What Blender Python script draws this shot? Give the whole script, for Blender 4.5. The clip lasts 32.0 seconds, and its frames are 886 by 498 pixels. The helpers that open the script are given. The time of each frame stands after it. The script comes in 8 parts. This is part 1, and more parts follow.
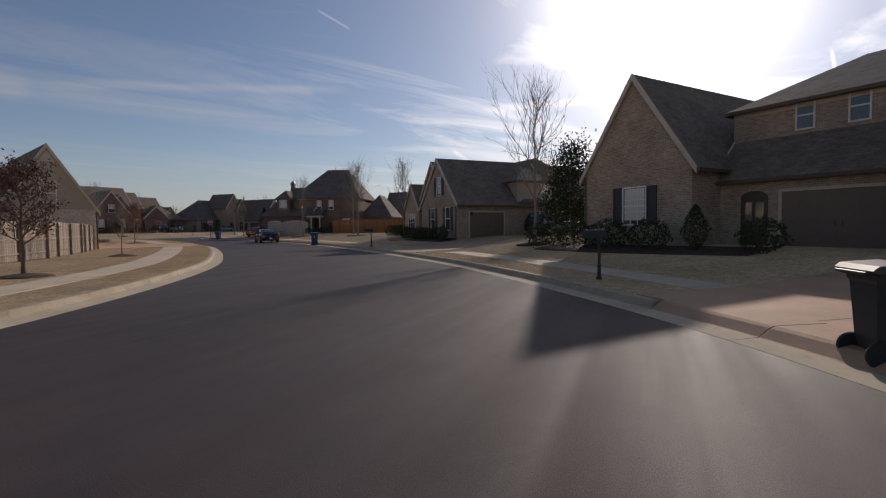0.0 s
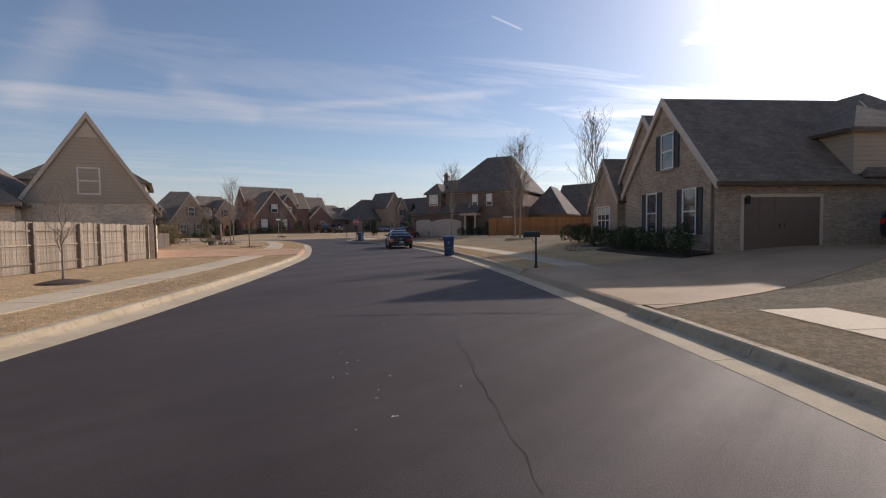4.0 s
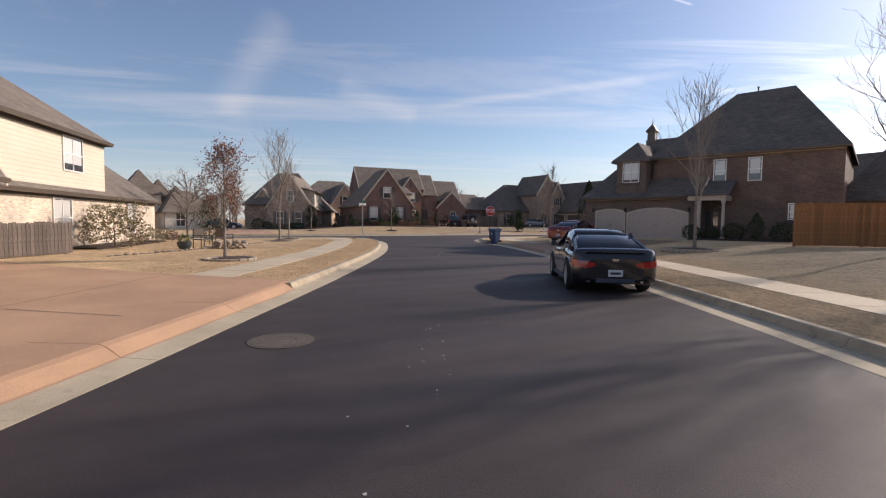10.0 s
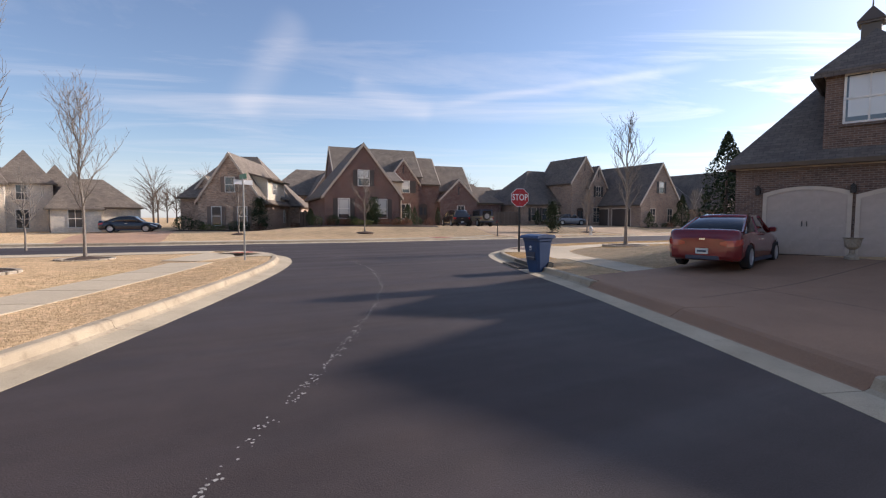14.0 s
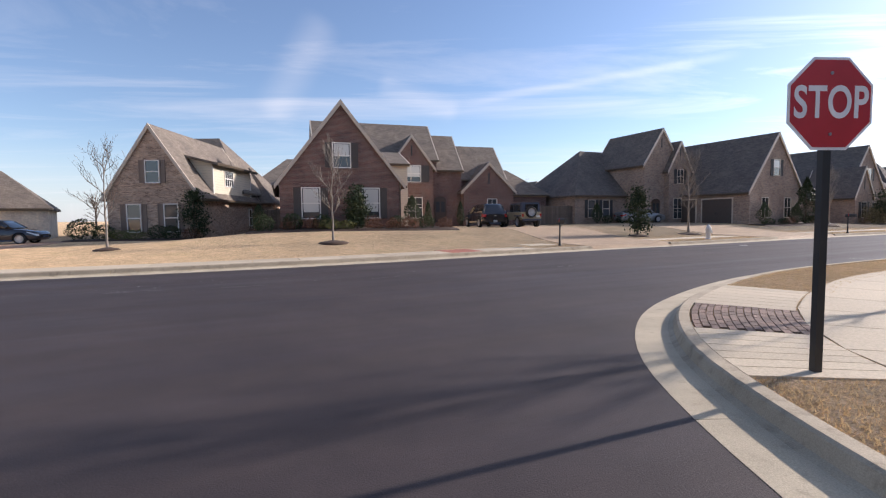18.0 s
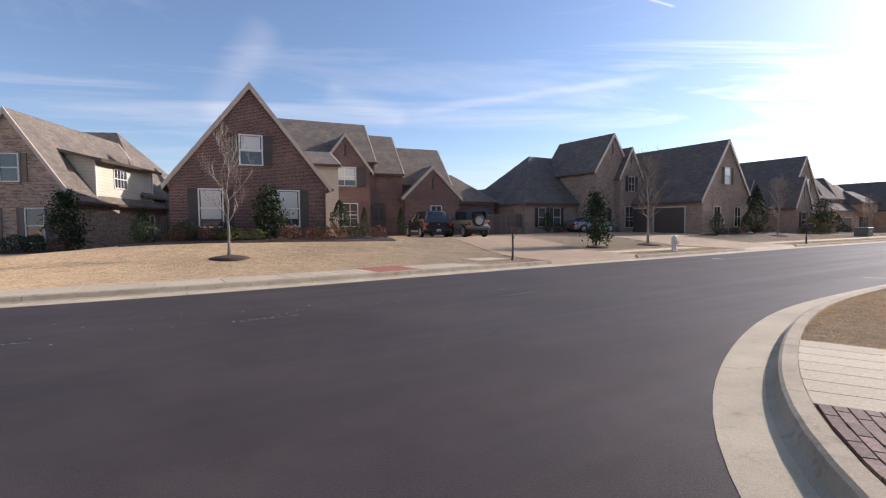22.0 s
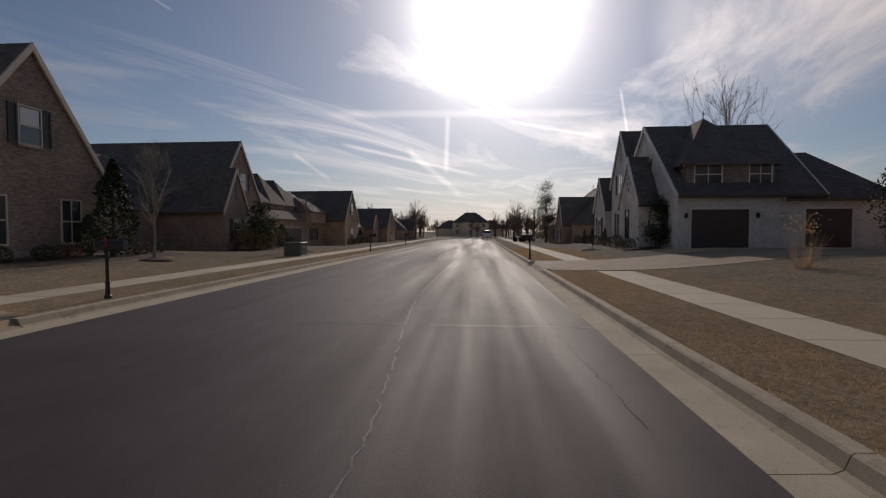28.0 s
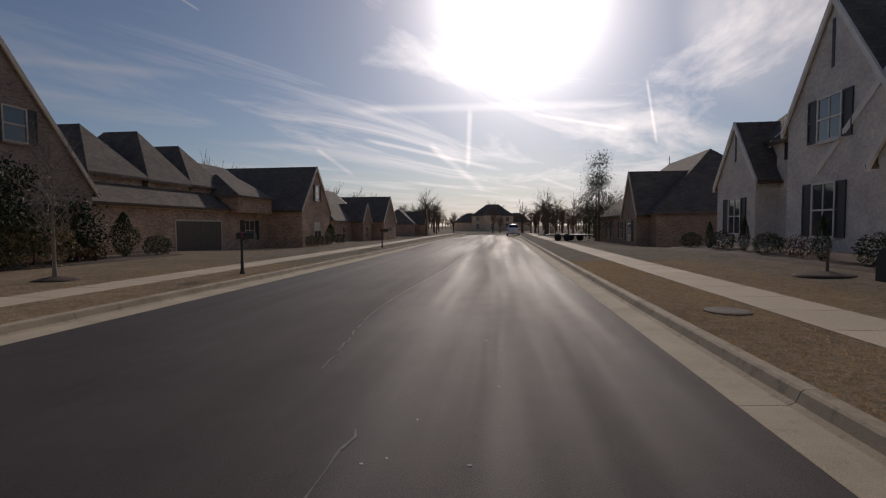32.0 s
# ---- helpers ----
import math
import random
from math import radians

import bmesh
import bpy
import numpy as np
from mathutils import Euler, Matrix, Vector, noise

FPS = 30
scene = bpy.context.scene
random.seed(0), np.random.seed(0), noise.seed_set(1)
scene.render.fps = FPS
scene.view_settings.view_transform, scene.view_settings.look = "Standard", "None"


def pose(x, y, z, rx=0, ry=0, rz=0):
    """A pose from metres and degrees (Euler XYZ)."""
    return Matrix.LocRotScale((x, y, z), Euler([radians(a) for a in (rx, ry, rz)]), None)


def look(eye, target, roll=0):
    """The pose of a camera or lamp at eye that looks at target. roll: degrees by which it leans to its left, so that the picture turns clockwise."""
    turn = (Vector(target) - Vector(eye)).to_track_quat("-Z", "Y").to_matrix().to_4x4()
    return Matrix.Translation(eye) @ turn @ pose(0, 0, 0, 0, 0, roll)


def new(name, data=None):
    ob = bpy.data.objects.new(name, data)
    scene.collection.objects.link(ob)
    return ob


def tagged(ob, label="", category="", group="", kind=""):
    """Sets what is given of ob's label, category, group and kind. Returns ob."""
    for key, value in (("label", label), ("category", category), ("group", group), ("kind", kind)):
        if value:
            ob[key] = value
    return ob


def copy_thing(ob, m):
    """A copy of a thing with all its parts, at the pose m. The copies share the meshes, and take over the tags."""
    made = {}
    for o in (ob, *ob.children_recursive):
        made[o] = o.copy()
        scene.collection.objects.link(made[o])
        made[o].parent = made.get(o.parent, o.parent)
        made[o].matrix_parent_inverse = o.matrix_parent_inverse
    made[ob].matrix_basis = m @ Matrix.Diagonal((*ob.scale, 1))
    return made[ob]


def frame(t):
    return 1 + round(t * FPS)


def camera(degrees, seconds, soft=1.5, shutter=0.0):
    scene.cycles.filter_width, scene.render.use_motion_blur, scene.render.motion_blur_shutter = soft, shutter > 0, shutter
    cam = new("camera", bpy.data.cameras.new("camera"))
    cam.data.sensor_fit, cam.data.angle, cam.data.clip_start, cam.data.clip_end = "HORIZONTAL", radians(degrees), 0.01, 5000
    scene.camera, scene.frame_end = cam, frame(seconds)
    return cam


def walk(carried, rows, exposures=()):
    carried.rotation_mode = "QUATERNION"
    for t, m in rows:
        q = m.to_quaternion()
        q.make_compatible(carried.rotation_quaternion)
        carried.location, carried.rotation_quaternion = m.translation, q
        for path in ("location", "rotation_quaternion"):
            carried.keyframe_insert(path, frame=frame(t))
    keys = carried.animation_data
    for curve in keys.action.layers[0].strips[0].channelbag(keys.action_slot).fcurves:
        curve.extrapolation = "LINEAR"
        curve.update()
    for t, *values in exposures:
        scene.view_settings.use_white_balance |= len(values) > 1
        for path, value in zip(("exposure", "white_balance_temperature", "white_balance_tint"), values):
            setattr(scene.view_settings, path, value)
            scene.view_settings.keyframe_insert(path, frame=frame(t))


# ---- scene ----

# ---------------------------------------------------------------- camera
cam = camera(85.6, 32.0, 1.2)
PATH = [
    (0.0, -20.13, -69.16, 1.55, -42.96, -2.78, 0.65),
    (0.5, -18.41, -67.43, 1.55, -39.15, -2.96, 0.55),
    (1.0, -16.90, -65.68, 1.55, -35.49, -2.86, 0.52),
    (1.5, -15.61, -64.00, 1.55, -32.58, -2.60, 0.56),
    (2.0, -14.53, -62.41, 1.55, -30.67, -2.60, 0.55),
    (2.5, -13.56, -60.83, 1.55, -29.00, -2.46, 0.47),
    (3.0, -12.62, -59.19, 1.56, -27.18, -2.19, 0.53),
    (3.5, -11.69, -57.50, 1.57, -25.08, -2.50, 0.64),
    (4.0, -10.80, -55.81, 1.58, -22.93, -2.58, 0.69),
    (4.5, -9.99, -54.12, 1.58, -20.75, -2.63, 0.71),
    (5.0, -9.28, -52.26, 1.58, -17.22, -2.69, 0.51),
    (5.5, -8.63, -50.22, 1.58, -14.53, -2.76, 0.35),
    (6.0, -8.01, -48.05, 1.58, -13.55, -2.81, 0.32),
    (6.5, -7.41, -45.80, 1.57, -13.62, -2.87, 0.38),
    (7.0, -6.87, -43.53, 1.57, -12.28, -2.91, 0.37),
    (7.5, -6.36, -41.22, 1.56, -10.95, -2.93, 0.37),
    (8.0, -5.85, -38.95, 1.55, -9.78, -2.93, 0.17),
    (8.5, -5.38, -36.75, 1.56, -8.65, -2.94, -0.08),
    (9.0, -4.93, -34.66, 1.56, -7.59, -2.90, -0.26),
    (9.5, -4.56, -32.71, 1.56, -6.65, -3.04, -0.43),
    (10.0, -4.27, -30.82, 1.56, -5.76, -3.31, -0.59),
    (10.5, -3.94, -28.74, 1.56, -4.74, -3.38, -0.64),
    (11.0, -3.55, -26.40, 1.56, -3.81, -3.34, -0.68),
    (11.5, -3.14, -23.88, 1.57, -3.56, -3.41, -0.86),
    (12.0, -2.71, -21.33, 1.57, -3.77, -3.42, -1.01),
    (12.5, -2.27, -18.84, 1.57, -4.39, -3.26, -0.95),
    (13.0, -1.85, -16.47, 1.57, -4.49, -3.32, -0.69),
    (13.5, -1.45, -14.20, 1.57, -4.26, -3.48, -0.45),
    (14.0, -1.07, -11.85, 1.56, -3.97, -3.64, -0.20),
    (14.5, -0.74, -9.27, 1.57, -3.23, -3.54, -0.07),
    (15.0, -0.46, -6.65, 1.57, -1.70, -3.38, 0.02),
    (15.5, -0.25, -4.17, 1.57, -0.47, -3.36, 0.13),
    (16.0, -0.11, -1.94, 1.57, 0.01, -3.55, 0.31),
    (16.5, 0.00, 0.00, 1.57, -0.16, -3.87, 0.54),
    (17.0, 0.07, 1.65, 1.56, -0.37, -4.04, 0.73),
    (17.5, 0.17, 3.03, 1.55, -0.46, -3.94, 0.74),
    (18.0, 0.26, 4.07, 1.55, -0.72, -3.82, 0.73),
    (18.5, 0.29, 4.77, 1.55, -1.00, -3.70, 0.76),
    (19.0, 0.31, 5.16, 1.56, -1.16, -3.67, 0.74),
    (19.5, 0.32, 5.39, 1.56, -1.22, -3.45, 0.68),
    (20.0, 0.34, 5.58, 1.56, -1.28, -3.34, 0.68),
    (20.5, 0.37, 5.82, 1.56, -1.36, -3.23, 0.64),
    (21.0, 0.46, 6.25, 1.55, -1.71, -2.82, 0.55),
    (21.5, 0.66, 7.05, 1.54, -3.43, -2.80, 0.57),
    (22.0, 1.07, 8.24, 1.54, -6.91, -2.86, 0.56),
    (22.5, 1.72, 9.86, 1.54, -12.74, -2.39, 0.50),
    (23.0, 2.59, 11.55, 1.55, -19.68, -1.61, 0.28),
    (23.5, 3.59, 13.11, 1.57, -28.22, -1.15, -0.02),
    (24.0, 4.71, 14.44, 1.58, -35.43, -0.98, -0.36),
    (24.5, 6.17, 15.72, 1.58, -44.66, -1.15, -0.75),
    (25.0, 7.89, 16.99, 1.58, -50.26, -1.20, -0.62),
    (25.5, 9.74, 18.21, 1.58, -53.38, -1.72, -0.09),
    (26.0, 11.78, 19.42, 1.58, -55.99, -2.00, 0.35),
    (26.5, 14.01, 20.62, 1.57, -58.35, -2.09, 0.66),
    (27.0, 16.50, 21.84, 1.57, -60.31, -2.20, 0.55),
    (27.5, 19.18, 23.05, 1.57, -61.39, -2.20, 0.33),
    (28.0, 21.93, 24.25, 1.57, -61.47, -2.09, 0.13),
    (28.5, 24.63, 25.44, 1.57, -60.96, -2.02, -0.05),
    (29.0, 27.22, 26.60, 1.57, -60.88, -2.34, -0.25),
    (29.5, 29.72, 27.75, 1.57, -60.86, -2.27, -0.30),
    (30.0, 32.17, 28.88, 1.57, -60.70, -2.40, -0.11),
    (30.5, 34.54, 29.95, 1.57, -60.25, -2.31, 0.17),
    (31.0, 36.86, 31.05, 1.57, -59.59, -2.54, 0.50),
    (31.5, 39.08, 32.11, 1.56, -58.84, -2.76, 0.55),
    (32.0, 41.25, 33.15, 1.56, -58.81, -2.74, 0.35),
]
EXPOSURES = [(t, stops, 6550.0 - 230.0 * (16.0 < t < 24.0) + 240.0 * (t < 12.0 or t > 25.0), 19.0) for t, stops in (
    (0.0, -0.55), (1.0, -0.45), (2.0, -0.35), (4.0, 0.08), (7.0, 0.18), (9.0, 0.25), (11.5, 0.52), (13.0, 0.60), (14.5, 0.66), (17.0, 0.72), (20.0, 0.70), (22.0, 0.63), (23.0, 0.28), (24.5, -0.6), (26.0, -1.05), (28.5, -1.15), (32.0, -1.15))]
walk(cam, [(t, pose(x, y, z, 90 + p, r, w)) for t, x, y, z, w, p, r in PATH], EXPOSURES)

# ---------------------------------------------------------------- light
SUN_AZ, SUN_EL = 68.0, 24.6   # degrees clockwise from +y, above the horizon
world = bpy.data.worlds.new("world")
scene.world = world
world.use_nodes = True
wn, wl = world.node_tree.nodes, world.node_tree.links
wn.clear()


def wnode(kind, **values):
    n = wn.new(kind)
    for key, v in values.items():
        n.inputs[key].default_value = v
    return n


sky = wn.new("ShaderNodeTexSky")
sky.sky_type = "NISHITA"
sky.sun_disc = False
sky.sun_elevation, sky.sun_rotation = radians(SUN_EL), radians(SUN_AZ)
sky.air_density, sky.dust_density, sky.ozone_density = 1.0, 0.3, 2.8
# thin high cloud: wisps spread over a flat layer far above
geo = wn.new("ShaderNodeTexCoord")
sep = wn.new("ShaderNodeSeparateXYZ")
wl.new(geo.outputs["Generated"], sep.inputs[0])
up = wn.new("ShaderNodeMath"); up.operation = "MAXIMUM"; up.inputs[1].default_value = 0.03
wl.new(sep.outputs["Z"], up.inputs[0])
divx = wn.new("ShaderNodeMath"); divx.operation = "DIVIDE"
divy = wn.new("ShaderNodeMath"); divy.operation = "DIVIDE"
wl.new(sep.outputs["X"], divx.inputs[0]); wl.new(up.outputs[0], divx.inputs[1])
wl.new(sep.outputs["Y"], divy.inputs[0]); wl.new(up.outputs[0], divy.inputs[1])
lay = wn.new("ShaderNodeCombineXYZ")
wl.new(divx.outputs[0], lay.inputs[0]); wl.new(divy.outputs[0], lay.inputs[1])
mapn = wn.new("ShaderNodeMapping")
mapn.inputs["Rotation"].default_value = (0, 0, radians(-28))
mapn.inputs["Scale"].default_value = (0.30, 0.85, 1.0)
wl.new(lay.outputs[0], mapn.inputs[0])
wisp = wnode("ShaderNodeTexNoise", Scale=0.9, Detail=9.0, Roughness=0.62, Distortion=0.9)
wl.new(mapn.outputs[0], wisp.inputs["Vector"])
veil = wnode("ShaderNodeTexNoise", Scale=0.35, Detail=3.0, Roughness=0.5)
wl.new(mapn.outputs[0], veil.inputs["Vector"])
wr = wn.new("ShaderNodeMapRange"); wr.inputs[1].default_value, wr.inputs[2].default_value = 0.47, 0.78
wl.new(wisp.outputs["Fac"], wr.inputs[0])
vr = wn.new("ShaderNodeMapRange"); vr.inputs[1].default_value, vr.inputs[2].default_value = 0.3, 0.75
wl.new(veil.outputs["Fac"], vr.inputs[0])
mul = wn.new("ShaderNodeMath"); mul.operation = "MULTIPLY"
wl.new(wr.outputs[0], mul.inputs[0]); wl.new(vr.outputs[0], mul.inputs[1])
addv = wn.new("ShaderNodeMath"); addv.operation = "MULTIPLY_ADD"
addv.inputs[1].default_value, addv.inputs[2].default_value = 0.72, 0.02
wl.new(mul.outputs[0], addv.inputs[0])
# cloud is lit by the sun from behind: bright towards it
sdir = Vector((math.sin(radians(SUN_AZ)) * math.cos(radians(SUN_EL)), math.cos(radians(SUN_AZ)) * math.cos(radians(SUN_EL)), math.sin(radians(SUN_EL))))
dot = wn.new("ShaderNodeVectorMath"); dot.operation = "DOT_PRODUCT"
dot.inputs[1].default_value = sdir
wl.new(geo.outputs["Generated"], dot.inputs[0])
dpos = wn.new("ShaderNodeMath"); dpos.operation = "MAXIMUM"; dpos.inputs[1].default_value = 0.0
wl.new(dot.outputs["Value"], dpos.inputs[0])
lum = wn.new("ShaderNodeMath"); lum.operation = "MULTIPLY_ADD"
wide = wn.new("ShaderNodeMath"); wide.operation = "POWER"; wide.inputs[1].default_value = 7.0
wl.new(dpos.outputs[0], wide.inputs[0])
lum.inputs[1].default_value, lum.inputs[2].default_value = 19.0, 6.6
wl.new(wide.outputs[0], lum.inputs[0])
ccol = wn.new("ShaderNodeVectorMath"); ccol.operation = "SCALE"
ccol.inputs[0].default_value = (1.0, 0.99, 0.98)
wl.new(lum.outputs[0], ccol.inputs["Scale"])
mixs = wn.new("ShaderNodeMix"); mixs.data_type = "RGBA"
# pale haze low over the horizon
low = wn.new("ShaderNodeMapRange"); low.interpolation_type = "SMOOTHSTEP"
low.inputs[1].default_value, low.inputs[2].default_value, low.inputs[3].default_value, low.inputs[4].default_value = 0.0, 0.16, 0.55, 0.0
wl.new(sep.outputs["Z"], low.inputs[0])
hz = wn.new("ShaderNodeVectorMath"); hz.operation = "SCALE"
hz.inputs[0].default_value = (0.80, 0.92, 1.06)
hl_ = wn.new("ShaderNodeMath"); hl_.operation = "MULTIPLY_ADD"
hl_.inputs[1].default_value, hl_.inputs[2].default_value = 9.0, 5.4
wl.new(wide.outputs[0], hl_.inputs[0]); wl.new(hl_.outputs[0], hz.inputs["Scale"])
hazy = wn.new("ShaderNodeMix"); hazy.data_type = "RGBA"
wl.new(low.outputs[0], hazy.inputs["Factor"]); wl.new(sky.outputs[0], hazy.inputs["A"]); wl.new(hz.outputs[0], hazy.inputs["B"])
wl.new(hazy.outputs["Result"], mixs.inputs["A"]); wl.new(ccol.outputs[0], mixs.inputs["B"])
# more cloud before the sun, and the trails of aircraft: arcs from (azimuth, elevation) to (azimuth, elevation)
thick = wn.new("ShaderNodeMath"); thick.operation = "MULTIPLY"
wl.new(wr.outputs[0], thick.inputs[0]); wl.new(wide.outputs[0], thick.inputs[1])
cover = wn.new("ShaderNodeMath"); cover.operation = "ADD"; cover.use_clamp = True
wl.new(addv.outputs[0], cover.inputs[0]); wl.new(thick.outputs[0], cover.inputs[1])


def skyway(az, el):
    az, el = radians(az), radians(el)
    return Vector((math.sin(az) * math.cos(el), math.cos(az) * math.cos(el), math.sin(el)))


def trail(before, a, b, width, strength):
    a, b = skyway(*a), skyway(*b)
    mid = (a + b).normalized()

    def cast(way, power, lo, hi):
        d = wn.new("ShaderNodeVectorMath"); d.operation = "DOT_PRODUCT"
        d.inputs[1].default_value = way
        wl.new(geo.outputs["Generated"], d.inputs[0])
        out = d.outputs["Value"]
        if power:
            k = wn.new("ShaderNodeMath"); k.operation = "ABSOLUTE"
            wl.new(out, k.inputs[0])
            out = k.outputs[0]
        r = wn.new("ShaderNodeMapRange"); r.interpolation_type = "SMOOTHSTEP"
        r.inputs[1].default_value, r.inputs[2].default_value = lo, hi
        r.inputs[3].default_value, r.inputs[4].default_value = (strength, 0.0) if power else (0.0, 1.0)
        wl.new(out, r.inputs[0])
        return r.outputs[0]

    near = cast(a.cross(b).normalized(), True, 0.0, width)
    end = a.dot(mid)
    span = cast(mid, False, end, end + (1 - end) * 0.5)
    k1 = wn.new("ShaderNodeMath"); k1.operation = "MULTIPLY"
    wl.new(near, k1.inputs[0]); wl.new(span, k1.inputs[1])
    k2 = wn.new("ShaderNodeMath"); k2.operation = "MULTIPLY_ADD"; k2.use_clamp = True
    wl.new(k1.outputs[0], k2.inputs[0]); wl.new(wisp.outputs["Fac"], k2.inputs[1]); wl.new(before, k2.inputs[2])
    return k2.outputs[0]


veils = cover.outputs[0]
for a, b, width, strength in (((49, 10.2), (66.5, 6.4), 0.006, 1.2), ((81.6, 15.7), (82.8, 8.3), 0.004, 0.9), ((57, 9.8), (64, 4.0), 0.010, 0.8), ((62.1, 13.8), (61.8, 6.5), 0.008, 0.9), ((70.2, 5.6), (76, 3.4), 0.005, 0.8),
                              ((3, 13.0), (33, 15.5), 0.012, 0.28), ((-19, 10.5), (-12.2, 22), 0.05, 0.30), ((-7, 15.4), (3, 11.8), 0.035, 0.26), ((69, 12.8), (80, 10.4), 0.005, 0.7), ((47, 13.2), (82, 13.0), 0.012, 0.6), ((28.7, 23.3), (32.6, 21.6), 0.003, 0.5), ((84, 19), (112, 21), 0.26, 0.85), ((44, 9.0), (48.5, 5.8), 0.006, 0.7)):
    veils = trail(veils, a, b, width, strength)
wl.new(veils, mixs.inputs["Factor"])
bg = wn.new("ShaderNodeBackground"); bg.inputs["Strength"].default_value = 0.10
wout = wn.new("ShaderNodeOutputWorld")
# aureole of the sun in the haze, in two widths
total = mixs.outputs["Result"]
for power, gain in ((230.0, 60.0), (70.0, 20.0), (14.0, 4.0)):
    near = wn.new("ShaderNodeMath"); near.operation = "POWER"; near.inputs[1].default_value = power
    wl.new(dpos.outputs[0], near.inputs[0])
    tone = wn.new("ShaderNodeVectorMath"); tone.operation = "SCALE"
    tone.inputs[0].default_value = (gain, gain * 0.98, gain * 0.94)
    wl.new(near.outputs[0], tone.inputs["Scale"])
    plus = wn.new("ShaderNodeVectorMath"); plus.operation = "ADD"
    wl.new(total, plus.inputs[0]); wl.new(tone.outputs[0], plus.inputs[1])
    total = plus.outputs[0]
wl.new(total, bg.inputs["Color"]); wl.new(bg.outputs[0], wout.inputs[0])

sun = new("sun", bpy.data.lights.new("sun", "SUN"))
sun.data.energy, sun.data.angle, sun.data.color = 3.6, radians(0.9), (1.0, 0.93, 0.82)
sun.matrix_world = look(sdir * 300, (0, 0, 0))

# ---------------------------------------------------------------- materials
def shader(name, rough=0.7, metal=0.0):
    m = bpy.data.materials.new(name)
    m.use_nodes = True
    b = m.node_tree.nodes["Principled BSDF"]
    b.inputs["Roughness"].default_value, b.inputs["Metallic"].default_value = rough, metal
    return m, m.node_tree.nodes, m.node_tree.links, b


def rgba(c):
    return (c[0], c[1], c[2], 1.0)


def noise_node(n, l, scale, detail=5.0, coord="Object", rough=0.6, vec=None):
    t = n.new("ShaderNodeTexNoise")
    t.inputs["Scale"].default_value, t.inputs["Detail"].default_value, t.inputs["Roughness"].default_value = scale, detail, rough
    if vec is None:
        c = n.new("ShaderNodeTexCoord")
        l.new(c.outputs[coord], t.inputs["Vector"])
    else:
        l.new(vec, t.inputs["Vector"])
    return t


def ramp(n, l, src, stops):
    r = n.new("ShaderNodeValToRGB")
    e = r.color_ramp.elements
    while len(e) < len(stops):
        e.new(0.5)
    for k, (p, c) in zip(e, stops):
        k.position, k.color = p, rgba(c)
    l.new(src, r.inputs["Fac"])
    return r


def blend(n, l, a, b, fac, mode="MIX"):
    m = n.new("ShaderNodeMix")
    m.data_type, m.blend_type = "RGBA", mode
    for sock, v in (("A", a), ("B", b)):
        if isinstance(v, tuple):
            m.inputs[sock].default_value = rgba(v)
        else:
            l.new(v, m.inputs[sock])
    if isinstance(fac, float):
        m.inputs["Factor"].default_value = fac
    else:
        l.new(fac, m.inputs["Factor"])
    return m.outputs["Result"]


def bump(n, l, b, src, strength=0.3, dist=0.02):
    k = n.new("ShaderNodeBump")
    k.inputs["Strength"].default_value, k.inputs["Distance"].default_value = strength, dist
    l.new(src, k.inputs["Height"])
    l.new(k.outputs[0], b.inputs["Normal"])


def scaled(c, f):
    return tuple(min(1.0, v * f) for v in c)


def grainy(name, colour, rough=0.8, fine=60.0, coarse=1.5, spread=0.25, relief=0.15, metal=0.0, random_tint=0.0, coord="Object"):
    """Plain stuff with grain at two scales."""
    m, n, l, b = shader(name, rough, metal)
    f = noise_node(n, l, fine, 4, coord)
    c = noise_node(n, l, coarse, 5, coord)
    r1 = ramp(n, l, f.outputs["Fac"], [(0.3, scaled(colour, 1 - spread)), (0.7, scaled(colour, 1 + spread))])
    r2 = ramp(n, l, c.outputs["Fac"], [(0.3, (1 - spread, 1 - spread, 1 - spread)), (0.7, (1, 1, 1))])
    out = blend(n, l, r1.outputs[0], r2.outputs[0], 0.7, "MULTIPLY")
    if random_tint:
        info = n.new("ShaderNodeObjectInfo")
        rr = ramp(n, l, info.outputs["Random"], [(0.0, (1 - random_tint,) * 3), (1.0, (1.0, 1.0, 1.0))])
        out = blend(n, l, out, rr.outputs[0], 1.0, "MULTIPLY")
    l.new(out, b.inputs["Base Color"])
    if relief:
        bump(n, l, b, f.outputs["Fac"], relief, 0.01)
    return m


def stained(name, colour, dirt, share):
    """Old cast concrete: fine grit, blotches and dark dirt that gathers in uneven patches."""
    m, n, l, b = shader(name, 0.9)
    f = noise_node(n, l, 95.0, 4)
    c = noise_node(n, l, 1.1, 7)
    d = noise_node(n, l, 4.5, 6, rough=0.7)
    r1 = ramp(n, l, f.outputs["Fac"], [(0.3, scaled(colour, 0.80)), (0.7, scaled(colour, 1.16))])
    r2 = ramp(n, l, c.outputs["Fac"], [(0.32, (0.80, 0.78, 0.75)), (0.68, (1.08, 1.07, 1.05))])
    out = blend(n, l, r1.outputs[0], r2.outputs[0], 1.0, "MULTIPLY")
    fac = ramp(n, l, d.outputs["Fac"], [(0.66 - 0.25 * share, (0, 0, 0)), (0.86 - 0.25 * share, (0.75, 0.75, 0.75))])
    l.new(blend(n, l, out, dirt, fac.outputs[0]), b.inputs["Base Color"])
    bump(n, l, b, f.outputs["Fac"], 0.25, 0.01)
    return m


